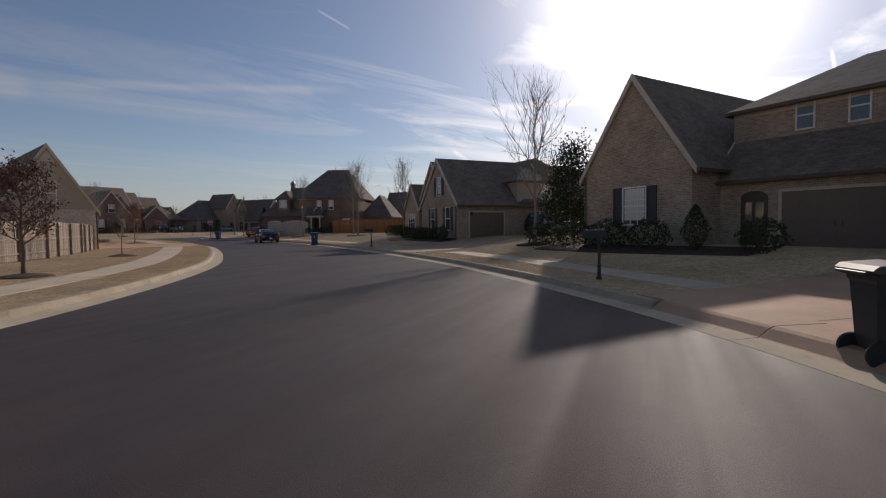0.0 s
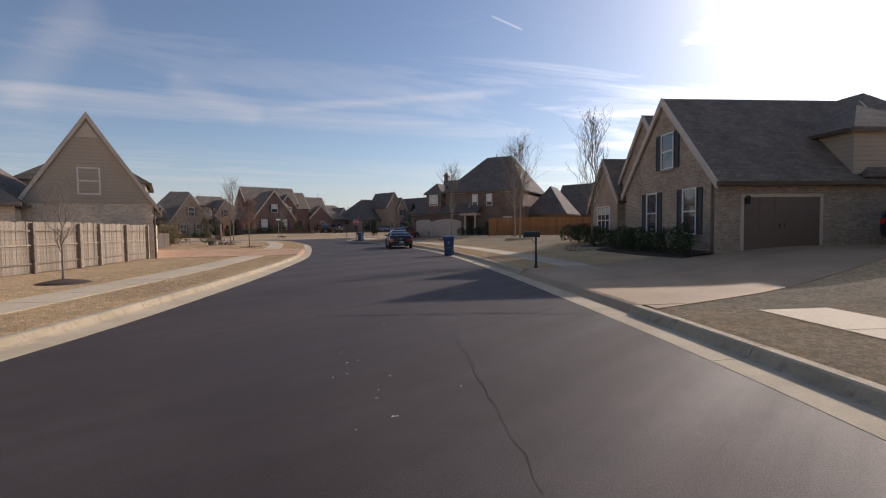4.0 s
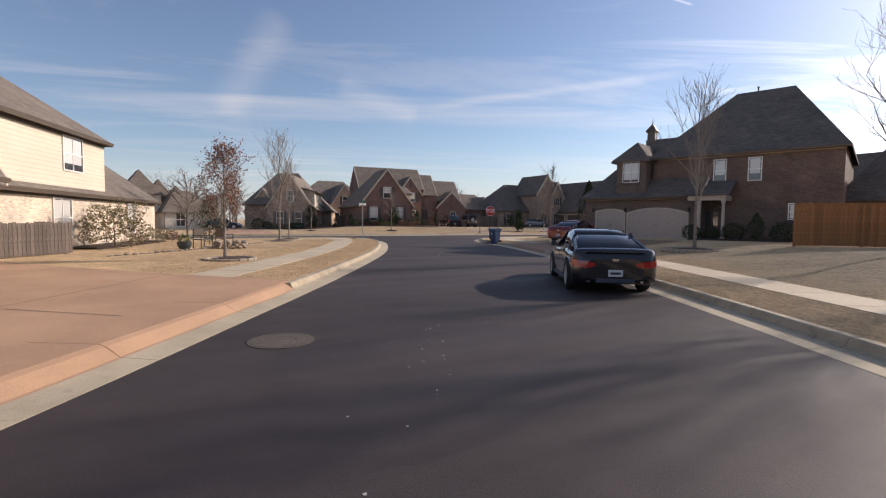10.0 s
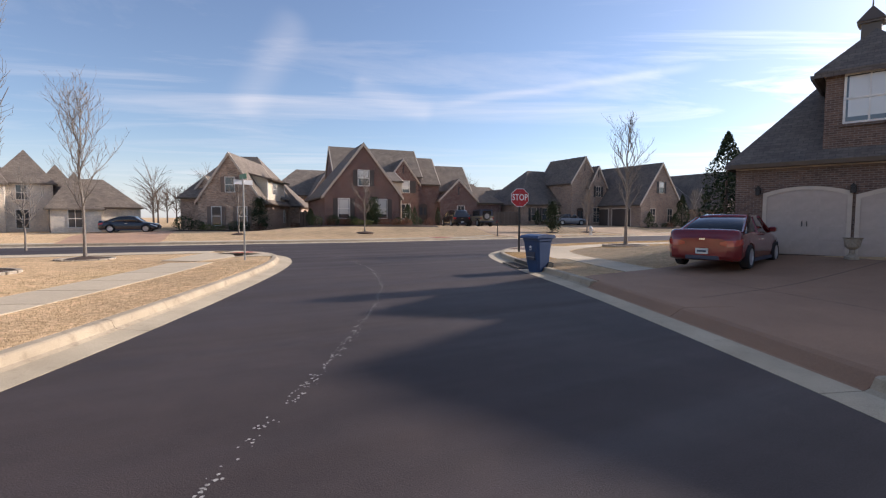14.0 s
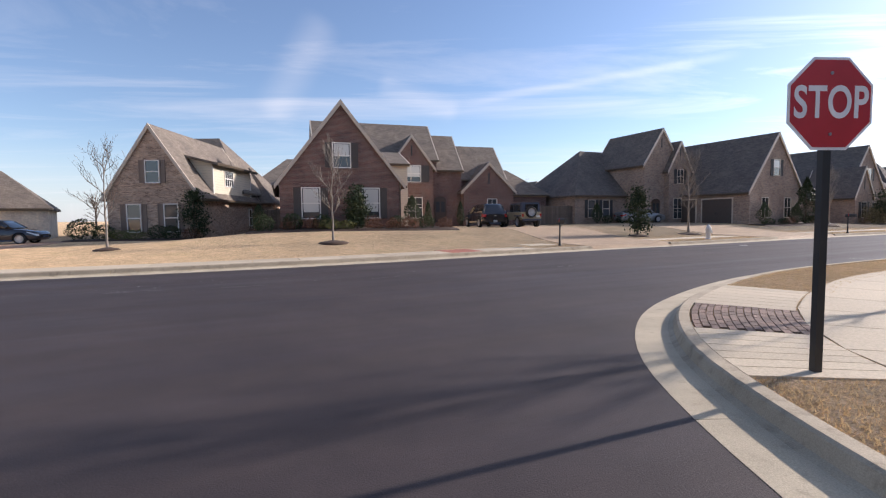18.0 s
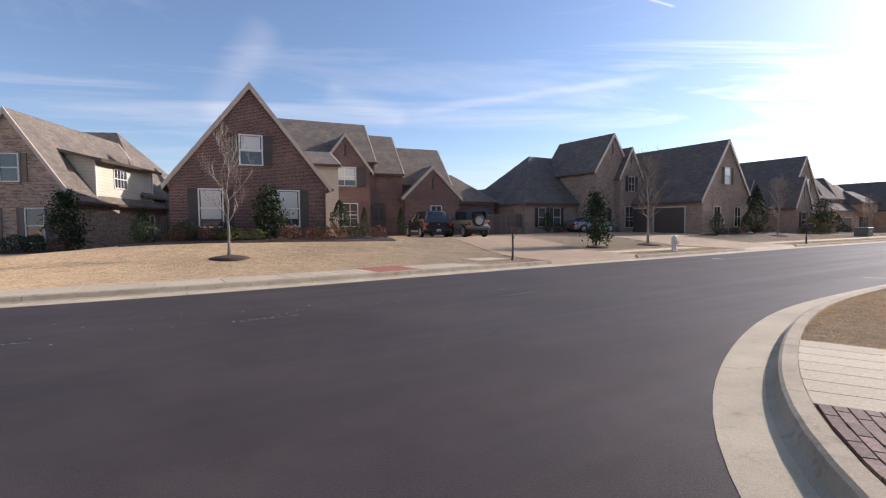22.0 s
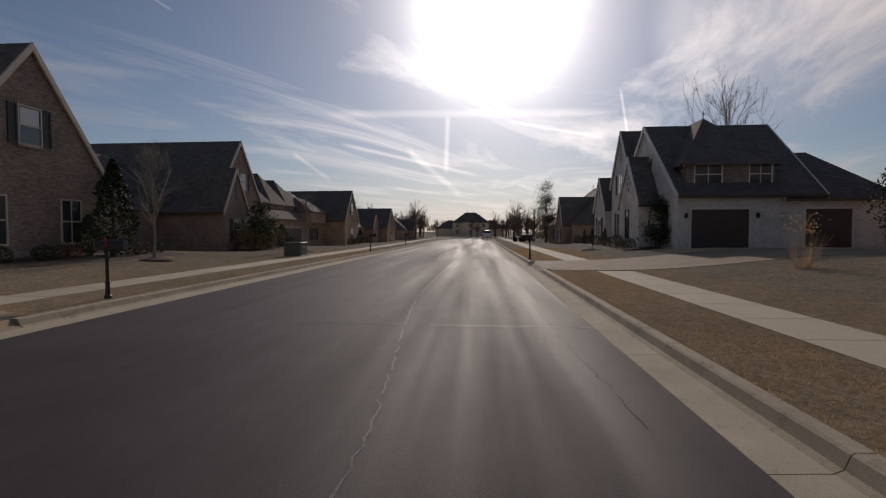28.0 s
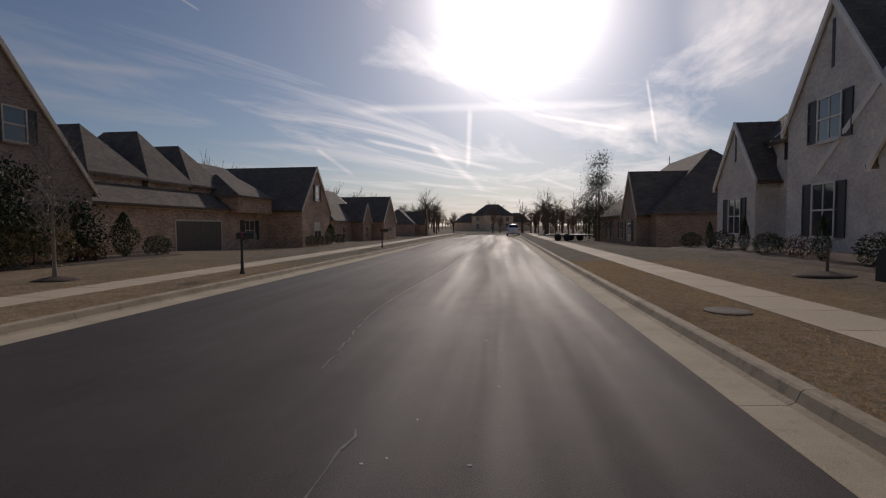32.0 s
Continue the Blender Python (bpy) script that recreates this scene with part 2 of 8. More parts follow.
def masonry(name, c1, c2, mortar, bw=0.203, bh=0.068, gap=0.010, rough=0.85, relief=0.6, wash=0.0):
    """Brickwork in metres, on the mesh's UV map."""
    m, n, l, b = shader(name, rough)
    uv = n.new("ShaderNodeUVMap")
    t = n.new("ShaderNodeTexBrick")
    t.inputs["Scale"].default_value = 1.0
    t.inputs["Brick Width"].default_value, t.inputs["Row Height"].default_value = bw, bh
    t.inputs["Mortar Size"].default_value, t.inputs["Mortar Smooth"].default_value = gap, 0.3
    t.inputs["Bias"].default_value = -0.1
    t.inputs["Color1"].default_value, t.inputs["Color2"].default_value, t.inputs["Mortar"].default_value = rgba(c1), rgba(c2), rgba(mortar)
    l.new(uv.outputs[0], t.inputs["Vector"])
    c = noise_node(n, l, 0.8, 6, vec=uv.outputs[0])
    f = noise_node(n, l, 7.0, 4, vec=uv.outputs[0])
    r = ramp(n, l, c.outputs["Fac"], [(0.3, (0.72, 0.72, 0.74)), (0.7, (1.1, 1.08, 1.05))])
    r2 = ramp(n, l, f.outputs["Fac"], [(0.3, (0.75, 0.75, 0.75)), (0.7, (1.15, 1.12, 1.1))])
    out = blend(n, l, t.outputs["Color"], r.outputs[0], 1.0, "MULTIPLY")
    out = blend(n, l, out, r2.outputs[0], 0.8, "MULTIPLY")
    l.new(out, b.inputs["Base Color"])
    inv = n.new("ShaderNodeMath"); inv.operation = "SUBTRACT"; inv.inputs[0].default_value = 1.0
    l.new(t.outputs["Fac"], inv.inputs[1])
    bump(n, l, b, inv.outputs[0], relief, 0.008)
    b.inputs["Specular IOR Level"].default_value = 0.25
    return m


def shingles(name, c1, c2):
    m = masonry(name, c1, c2, scaled(c1, 0.55), bw=0.30, bh=0.145, gap=0.008, rough=0.9, relief=0.8)
    return m


def lapsiding(name, colour):
    m, n, l, b = shader(name, 0.55)
    uv = n.new("ShaderNodeUVMap")
    sp = n.new("ShaderNodeSeparateXYZ")
    l.new(uv.outputs[0], sp.inputs[0])
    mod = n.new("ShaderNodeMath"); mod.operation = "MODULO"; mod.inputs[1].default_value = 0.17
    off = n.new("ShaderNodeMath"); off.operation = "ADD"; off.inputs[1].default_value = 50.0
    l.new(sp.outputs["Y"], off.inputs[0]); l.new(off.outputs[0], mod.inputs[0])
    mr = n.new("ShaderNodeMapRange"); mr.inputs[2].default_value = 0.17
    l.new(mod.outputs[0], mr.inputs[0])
    # colour darkens at each board's foot: the shade under the lap, painted in
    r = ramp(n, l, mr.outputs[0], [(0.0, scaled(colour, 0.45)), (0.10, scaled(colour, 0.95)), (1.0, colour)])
    c = noise_node(n, l, 0.7, 4, vec=uv.outputs[0])
    r2 = ramp(n, l, c.outputs["Fac"], [(0.3, (0.88, 0.88, 0.88)), (0.7, (1, 1, 1))])
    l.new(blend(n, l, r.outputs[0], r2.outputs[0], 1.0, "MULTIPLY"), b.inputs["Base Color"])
    bump(n, l, b, mr.outputs[0], 0.7, 0.02)
    return m


def asphalt_mat():
    m, n, l, b = shader("asphalt", 0.78)
    f = noise_node(n, l, 90.0, 3)
    c = noise_node(n, l, 0.35, 6)
    d = noise_node(n, l, 2.2, 5)
    r1 = ramp(n, l, f.outputs["Fac"], [(0.3, (0.0355, 0.0270, 0.0268)), (0.62, (0.067, 0.0520, 0.0500)), (0.8, (0.130, 0.105, 0.099))])
    r2 = ramp(n, l, c.outputs["Fac"], [(0.32, (0.74, 0.72, 0.72)), (0.7, (1.18, 1.15, 1.12))])
    r3 = ramp(n, l, d.outputs["Fac"], [(0.35, (0.9, 0.9, 0.9)), (0.75, (1.1, 1.08, 1.06))])
    out = blend(n, l, r1.outputs[0], r2.outputs[0], 1.0, "MULTIPLY")
    out = blend(n, l, out, r3.outputs[0], 1.0, "MULTIPLY")
    l.new(out, b.inputs["Base Color"])
    rr = n.new("ShaderNodeMapRange")
    rr.inputs[1].default_value, rr.inputs[2].default_value, rr.inputs[3].default_value, rr.inputs[4].default_value = 0.3, 0.7, 0.60, 0.83
    tc = n.new("ShaderNodeTexCoord")
    mp = n.new("ShaderNodeMapping")
    mp.vector_type = "TEXTURE"
    mp.inputs["Rotation"].default_value, mp.inputs["Scale"].default_value = (0, 0, radians(24.3)), (22.0, 1.0, 1.0)
    l.new(tc.outputs["Object"], mp.inputs[0])
    wear = noise_node(n, l, 0.9, 5, vec=mp.outputs[0])
    b.inputs["Specular IOR Level"].default_value = 0.30
    l.new(wear.outputs["Fac"], rr.inputs[0]); l.new(rr.outputs[0], b.inputs["Roughness"])
    bump(n, l, b, f.outputs["Fac"], 0.5, 0.006)
    return m


def lawn_mat(name, lo, mid, hi, green):
    m, n, l, b = shader(name, 0.95)
    b.inputs["Diffuse Roughness"].default_value = 1.0
    b.inputs["Specular IOR Level"].default_value = 0.1
    f = noise_node(n, l, 45.0, 5)
    c = noise_node(n, l, 0.28, 5)
    d = noise_node(n, l, 2.5, 5)
    r1 = ramp(n, l, f.outputs["Fac"], [(0.28, lo), (0.5, mid), (0.72, hi)])
    r2 = ramp(n, l, c.outputs["Fac"], [(0.35, (0.82, 0.8, 0.78)), (0.65, (1.08, 1.05, 1.0))])
    r4 = ramp(n, l, d.outputs["Fac"], [(0.35, (0.85, 0.85, 0.85)), (0.7, (1.1, 1.1, 1.1))])
    gfac = ramp(n, l, c.outputs["Fac"], [(0.55, (0, 0, 0)), (0.75, (0.4, 0.4, 0.4))])
    out = blend(n, l, r1.outputs[0], r2.outputs[0], 1.0, "MULTIPLY")
    tuft = noise_node(n, l, 11.0, 4)
    r5 = ramp(n, l, tuft.outputs["Fac"], [(0.34, (0.70, 0.68, 0.64)), (0.62, (1.12, 1.12, 1.14))])
    out = blend(n, l, out, r4.outputs[0], 1.0, "MULTIPLY")
    out = blend(n, l, out, r5.outputs[0], 1.0, "MULTIPLY")
    out = blend(n, l, out, green, gfac.outputs[0])
    l.new(out, b.inputs["Base Color"])
    bump(n, l, b, f.outputs["Fac"], 0.9, 0.03)
    return m


def glass_mat(name, tint, rough=0.05):
    """Window glass with a dark room behind it."""
    m, n, l, b = shader(name, rough)
    b.inputs["Base Color"].default_value = rgba(tint)
    b.inputs["IOR"].default_value = 1.52
    b.inputs["Coat Weight"].default_value, b.inputs["Coat Roughness"].default_value = 1.0, 0.03
    w = noise_node(n, l, 1.2, 2)
    bump(n, l, b, w.outputs["Fac"], 0.04, 0.02)
    return m


def plain(name, colour, rough=0.5, metal=0.0, coat=0.0):
    m, n, l, b = shader(name, rough, metal)
    c = noise_node(n, l, 3.0, 4)
    r = ramp(n, l, c.outputs["Fac"], [(0.3, scaled(colour, 0.88)), (0.7, scaled(colour, 1.06))])
    l.new(r.outputs[0], b.inputs["Base Color"])
    b.inputs["Coat Weight"].default_value = coat
    b.inputs["Coat Roughness"].default_value = 0.06
    return m


M_ASPHALT = asphalt_mat()
M_CONC = grainy("concrete", (0.52, 0.43, 0.31), 0.85, 40, 0.9, 0.2, 0.25)
M_GUTTER = stained("gutter_concrete", (0.50, 0.42, 0.30), (0.20, 0.155, 0.105), 0.30)
M_KERB = stained("kerb_concrete", (0.43, 0.355, 0.255), (0.15, 0.115, 0.08), 0.55)
M_SLAB = grainy("sidewalk_concrete", (0.57, 0.465, 0.325), 0.85, 35, 0.8, 0.16, 0.2, random_tint=0.14)
M_AGG = grainy("exposed_aggregate", (0.50, 0.298, 0.178), 0.8, 110, 0.6, 0.35, 0.5)
M_AGG3 = grainy("tan_aggregate", (0.43, 0.300, 0.185), 0.8, 110, 0.6, 0.35, 0.5)
M_AGG4 = grainy("red_brown_aggregate", (0.36, 0.205, 0.120), 0.85, 110, 0.6, 0.35, 0.5)
M_AGG2 = grainy("brown_aggregate", (0.30, 0.215, 0.135), 0.85, 110, 0.6, 0.35, 0.5)
M_LAWN = lawn_mat("dormant_lawn", (0.40, 0.270, 0.155), (0.75, 0.538, 0.322), (0.88, 0.685, 0.450), (0.22, 0.19, 0.075))
M_MULCH = grainy("mulch", (0.075, 0.045, 0.03), 0.95, 40, 2, 0.5, 0.8)
M_EDGE = grainy("edge_stone", (0.40, 0.330, 0.245), 0.85, 25, 2, 0.3, 0.5)
M_RED = masonry("red_brick", (0.200, 0.088, 0.070), (0.085, 0.046, 0.043), (0.36, 0.30, 0.265))
M_BROWN = masonry("brown_brick", (0.56, 0.395, 0.285), (0.195, 0.120, 0.088), (0.55, 0.47, 0.39))
M_TAUPE = masonry("taupe_brick", (0.41, 0.300, 0.235), (0.215, 0.152, 0.120), (0.37, 0.325, 0.28))
M_DARK = masonry("dark_brick", (0.205, 0.130, 0.100), (0.118, 0.080, 0.066), (0.27, 0.23, 0.20))
M_CREAM = masonry("cream_brick", (0.78, 0.675, 0.53), (0.54, 0.42, 0.31), (0.72, 0.63, 0.51))
M_CREAMW = masonry("pale_cream_brick", (0.86, 0.78, 0.66), (0.74, 0.65, 0.53), (0.80, 0.73, 0.62))
M_BUFF = masonry("buff_brick", (0.46, 0.35, 0.255), (0.28, 0.205, 0.15), (0.50, 0.44, 0.37))
M_WHITE = masonry("painted_white_brick", (0.80, 0.77, 0.72), (0.75, 0.72, 0.67), (0.70, 0.67, 0.62), relief=0.10)
M_ROOF = shingles("weathered_shingles", (0.245, 0.206, 0.170), (0.172, 0.145, 0.120))
M_ROOF2 = shingles("grey_shingles", (0.190, 0.165, 0.145), (0.135, 0.118, 0.106))
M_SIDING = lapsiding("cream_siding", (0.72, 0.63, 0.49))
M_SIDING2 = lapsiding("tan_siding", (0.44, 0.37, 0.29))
M_TRIM = plain("tan_trim", (0.54, 0.455, 0.365), 0.5)
M_TRIMW = plain("white_trim", (0.74, 0.70, 0.64), 0.45)
M_GUTT = plain("brown_gutter", (0.10, 0.075, 0.055), 0.4)
M_GDOOR = plain("cream_garage_door", (0.74, 0.66, 0.53), 0.5)
M_GDOOR4 = plain("tan_garage_door", (0.46, 0.375, 0.315), 0.5)
M_GDOOR2 = plain("taupe_garage_door", (0.17, 0.120, 0.090), 0.5)
M_GDOOR3 = plain("dark_garage_door", (0.085, 0.062, 0.05), 0.5)
M_SHUT = plain("dark_shutter", (0.035, 0.035, 0.036), 0.55)
M_SHUTG = plain("brown_shutter", (0.075, 0.062, 0.054), 0.55)
M_SHUTB = plain("tan_shutter", (0.19, 0.135, 0.105), 0.55)
M_GLASS = glass_mat("window_glass", (0.05, 0.055, 0.06))
M_BLIND = glass_mat("blinds_behind_glass", (0.62, 0.60, 0.56), 0.12)
M_IRON = plain("black_iron", (0.02, 0.02, 0.021), 0.45, 0.3)
M_WOOD = grainy("grey_fence_wood", (0.40, 0.325, 0.25), 0.9, 14, 2, 0.35, 0.4, random_tint=0.4)
M_WOODD = grainy("dark_fence_wood", (0.19, 0.145, 0.115), 0.9, 14, 2, 0.35, 0.4, random_tint=0.4)
M_CEDAR = grainy("cedar_fence_wood", (0.34, 0.165, 0.065), 0.85, 14, 2, 0.3, 0.3, random_tint=0.3)
M_DOOR = plain("dark_wood_door", (0.06, 0.035, 0.024), 0.4)
M_BARK = grainy("pale_bark", (0.25, 0.215, 0.18), 0.9, 30, 6, 0.35, 0.5)
M_BARKD = grainy("dark_bark", (0.13, 0.10, 0.08), 0.9, 30, 6, 0.35, 0.5)

# ---------------------------------------------------------------- building blocks
def unwrap(me):
    """UV in metres: along the face, and up it."""
    n = len(me.loops)
    uv = me.uv_layers.new(name="uv")
    out = np.zeros((n, 2), np.float32)
    co = np.zeros(len(me.vertices) * 3); me.vertices.foreach_get("co", co); co = co.reshape(-1, 3)
    for p in me.polygons:
        nx, ny, nz = p.normal
        h = math.hypot(nx, ny)
        if h > 0.08:
            tx, ty = -ny / h, nx / h
            ux, uy, uz = -nz * nx / h, -nz * ny / h, h
        else:
            tx, ty, ux, uy, uz = 1.0, 0.0, 0.0, 1.0, 0.0
        for li in p.loop_indices:
            c = co[me.loops[li].vertex_index]
            out[li] = (c[0] * tx + c[1] * ty, c[0] * ux + c[1] * uy + c[2] * uz)
    uv.data.foreach_set("uv", out.ravel())


def to_mesh(name, bm, material, smooth=False):
    bmesh.ops.recalc_face_normals(bm, faces=bm.faces)
    me = bpy.data.meshes.new(name)
    bm.to_mesh(me)
    bm.free()
    me.materials.append(material)
    if smooth:
        me.polygons.foreach_set("use_smooth", [True] * len(me.polygons))
    unwrap(me)
    return me


def part(name, bm, material, parent, label="", m=None, smooth=False):
    """One mesh object under a thing or under a part."""
    me = to_mesh(name, bm, material, smooth) if isinstance(bm, bmesh.types.BMesh) else bm
    ob = new(name, me)
    ob.parent = parent
    if m is not None:
        ob.matrix_basis = m
    if label:
        ob["label"] = label
    return ob


def empty(name, m, label, category, group="", kind=""):
    e = new(name)
    e.matrix_basis = m
    e.empty_display_size = 0.3
    return tagged(e, label, category, group, kind)


def solid(name, bm, material, label="", category="", group="", kind="", m=None, smooth=False):
    ob = new(name, to_mesh(name, bm, material, smooth))
    if m is not None:
        ob.matrix_basis = m
    return tagged(ob, label, category, group, kind)


def add_box(bm, x0, x1, y0, y1, z0, z1, bevel=0.0):
    v = [bm.verts.new((x, y, z)) for z in (z0, z1) for x, y in ((x0, y0), (x1, y0), (x1, y1), (x0, y1))]
    fs = [bm.faces.new([v[i] for i in q]) for q in ((3, 2, 1, 0), (4, 5, 6, 7), (0, 1, 5, 4), (1, 2, 6, 5), (2, 3, 7, 6), (3, 0, 4, 7))]
    if bevel:
        es = list({e for f in fs for e in f.edges})
        bmesh.ops.bevel(bm, geom=es, offset=bevel, segments=1, affect="EDGES", profile=0.5)
    return bm


def box(x0, x1, y0, y1, z0, z1, bevel=0.0):
    return add_box(bmesh.new(), x0, x1, y0, y1, z0, z1, bevel)


def add_prism(bm, pts, axis, a, b):
    """Extrude a closed outline. axis 'y': pts are (x, z); 'x': pts are (y, z); 'z': pts are (x, y)."""
    def at(p, s):
        return {"y": (p[0], s, p[1]), "x": (s, p[0], p[1]), "z": (p[0], p[1], s)}[axis]
    va = [bm.verts.new(at(p, a)) for p in pts]
    vb = [bm.verts.new(at(p, b)) for p in pts]
    bm.faces.new(va[::-1]); bm.faces.new(vb)
    for i in range(len(pts)):
        j = (i + 1) % len(pts)
        bm.faces.new((va[i], va[j], vb[j], vb[i]))
    return bm


def prism(pts, axis, a, b):
    return add_prism(bmesh.new(), pts, axis, a, b)


def add_tube(bm, p, q, r0, r1, sides=6, cap=True):
    p, q = Vector(p), Vector(q)
    d = q - p
    if d.length < 1e-6:
        return
    e = d.normalized()
    a = e.orthogonal().normalized()
    b = e.cross(a)
    ra, rb = [], []
    for i in range(sides):
        w = 2 * math.pi * i / sides
        o = a * math.cos(w) + b * math.sin(w)
        ra.append(bm.verts.new(p + o * r0)); rb.append(bm.verts.new(q + o * r1))
    for i in range(sides):
        j = (i + 1) % sides
        bm.faces.new((ra[i], ra[j], rb[j], rb[i]))
    if cap:
        bm.faces.new(ra[::-1]); bm.faces.new(rb)


def add_lathe(bm, prof, sides=16, centre=(0, 0, 0), axis="z", hollow=False):
    """Turn a profile of (radius, height) about an axis."""
    rings = []
    for r, h in prof:
        ring = []
        for i in range(sides):
            w = 2 * math.pi * i / sides
            c, s = r * math.cos(w), r * math.sin(w)
            o = {"z": (c, s, h), "y": (c, h, s), "x": (h, c, s)}[axis]
            ring.append(bm.verts.new(Vector(centre) + Vector(o)))
        rings.append(ring)
    for a, b in zip(rings, rings[1:] + (rings[:1] if hollow else [])):
        for i in range(sides):
            j = (i + 1) % sides
            bm.faces.new((a[i], a[j], b[j], b[i]))
    if not hollow:
        bm.faces.new(rings[0][::-1]); bm.faces.new(rings[-1])
    return bm


def lathe(prof, sides=16, centre=(0, 0, 0), axis="z", hollow=False):
    return add_lathe(bmesh.new(), prof, sides, centre, axis, hollow)


# ---------------------------------------------------------------- plan of the streets
def smooth_line(pts, step=0.5):
    """A rounded line through control points, sampled evenly: an array of x, y."""
    p = np.array(pts, float)
    p = np.vstack([2 * p[0] - p[1], p, 2 * p[-1] - p[-2]])
    out = []
    for i in range(1, len(p) - 2):
        for s in np.linspace(0, 1, 24, endpoint=False):
            a, b, c, d = p[i - 1], p[i], p[i + 1], p[i + 2]
            out.append(0.5 * (2 * b + (c - a) * s + (2 * a - 5 * b + 4 * c - d) * s ** 2 + (3 * b - a - 3 * c + d) * s ** 3))
    out.append(p[-2])
    out = np.array(out)
    s = np.concatenate([[0], np.cumsum(np.linalg.norm(np.diff(out, axis=0), axis=1))])
    k = np.linspace(0, s[-1], max(2, int(s[-1] / step)))
    return np.stack([np.interp(k, s, out[:, 0]), np.interp(k, s, out[:, 1])], 1)


def along(line):
    return np.concatenate([[0], np.cumsum(np.linalg.norm(np.diff(line, axis=0), axis=1))])


def offset(line, d):
    """Shift a line to its left by d."""
    t = np.gradient(line, axis=0)
    t /= np.linalg.norm(t, axis=1)[:, None]
    return line + np.stack([-t[:, 1], t[:, 0]], 1) * d


SLOPE = 0.4515   # the second street's run
# edges of the asphalt; the yards lie to the right of each line
WEST = smooth_line([(-75, -15.5), (-45, -4.0), (-25, 3.6), (-12.5, 8.6), (-8.6, 9.6), (-6.5, 8.4), (-5.4, 6.0), (-4.85, 2.5), (-4.65, -3), (-4.75, -8), (-5.2, -13), (-5.85, -18.5),
                    (-6.5, -23), (-7.3, -28), (-8.4, -32.5), (-9.7, -37.2), (-11.3, -42.3), (-13.4, -48), (-16.5, -53.8), (-20.4, -59.2), (-26, -65), (-36, -74)])
EAST = smooth_line([(-27, -82), (-18.5, -73.4), (-13.9, -68.2), (-10.9, -63.3), (-8.3, -58), (-6.2, -53), (-4.2, -46.8), (-2.2, -39.8), (-0.6, -33.5), (0.6, -27.5), (1.6, -20), (2.3, -13),
                    (2.6, -8), (2.55, -2), (2.2, 3.5), (2.16, 7.3), (2.74, 10.0), (4.3, 12.55), (7.5, 15.48), (11.45, 17.65), (16.85, 19.98), (23.84, 23.08), (39.83, 30.28), (65.83, 42.08), (99.85, 57.3), (128, 69.7)])
FAR = smooth_line([(128, 79), (96, 65.0), (64, 50.4), (40, 39.9), (25, 33.3), (15, 28.5), (9.5, 26.0), (4.0, 23.4), (-2.4, 20.2), (-7, 18.3), (-14, 15.9), (-28, 11.0), (-50, 2.5), (-80, -9)])
KB = 0.65        # asphalt edge to the back of the kerb
ROAD = np.vstack([offset(EAST, -KB), offset(FAR, -KB)[:, :], offset(WEST, -KB)[:, :]])


def road_distance(P):
    """Signed distance of points from the back of the kerbs; negative on the road."""
    a, b = ROAD, np.roll(ROAD, -1, 0)
    if len(P) < 300:
        d = b - a
        q = P[:, None, :] - a[None]
        s = np.clip((q * d).sum(-1) / ((d * d).sum(-1) + 1e-12), 0, 1)
        best = (((q - s[..., None] * d) ** 2).sum(-1)).min(1)
        up_ = (a[:, 1] > P[:, None, 1]) != (b[:, 1] > P[:, None, 1])
        cross = P[:, None, 0] < d[:, 0] * q[..., 1] / np.where(d[:, 1] == 0, 1e-12, d[:, 1]) + a[:, 0]
        return np.where((up_ & cross).sum(1) % 2 == 1, -1, 1) * np.sqrt(best)
    best = np.full(len(P), 1e9)
    inside = np.zeros(len(P), bool)
    for (ax, ay), (bx, by) in zip(a, b):
        dx, dy = bx - ax, by - ay
        L2 = dx * dx + dy * dy + 1e-12
        s = np.clip(((P[:, 0] - ax) * dx + (P[:, 1] - ay) * dy) / L2, 0, 1)
        best = np.minimum(best, (P[:, 0] - ax - s * dx) ** 2 + (P[:, 1] - ay - s * dy) ** 2)
        if ay != by:
            hit = ((ay > P[:, 1]) != (by > P[:, 1])) & (P[:, 0] < dx * (P[:, 1] - ay) / dy + ax)
            inside ^= hit
    return np.where(inside, -1, 1) * np.sqrt(best)


# heights of the yards: place and rise over the kerb
YARDS = [(-5, 33, 0.80), (5, 48, 0.55), (-18, 35, 0.15), (-32, 30, 0.0), (31, 47, 0.50), (22, 57, 0.65), (48, 58, 0.0), (74, 67, -0.4), (110, 66, -1.2), (62, 26, 0.45), (45, 12, 0.6),
         (7, -41, 0.60), (13, 0, 0.45), (13, -14, 0.5), (-16, -24, 0.0), (-18, -10, 0.1), (-22, -40, 0.1), (4, -66, 0.5), (-50, 45, 0.0), (90, 30, -0.6)]


def rise(P, d):
    P = np.asarray(P, float)
    w = np.zeros(len(P)); z = np.zeros(len(P))
    for x, y, h in YARDS:
        k = 1.0 / (((P[:, 0] - x) ** 2 + (P[:, 1] - y) ** 2) ** 1.5 + 20)
        w += k; z += k * h
    s = np.clip((d - 2.5) / 9.0, 0, 1)
    s = s * s * (3 - 2 * s)
    return 0.145 + s * z / w


def ground_z(x, y):
    P = np.array([[x, y]])
    d = road_distance(P)
    return float(rise(P, d)[0]) if d[0] > 0 else 0.0


# ---------------------------------------------------------------- ground and road
def spaced(lo, hi, step):
    mid = np.arange(lo, hi + 1e-6, step)
    out = np.cumsum(step * 1.35 ** np.arange(1, 27))
    return np.concatenate([lo - out[::-1], mid, hi + out])


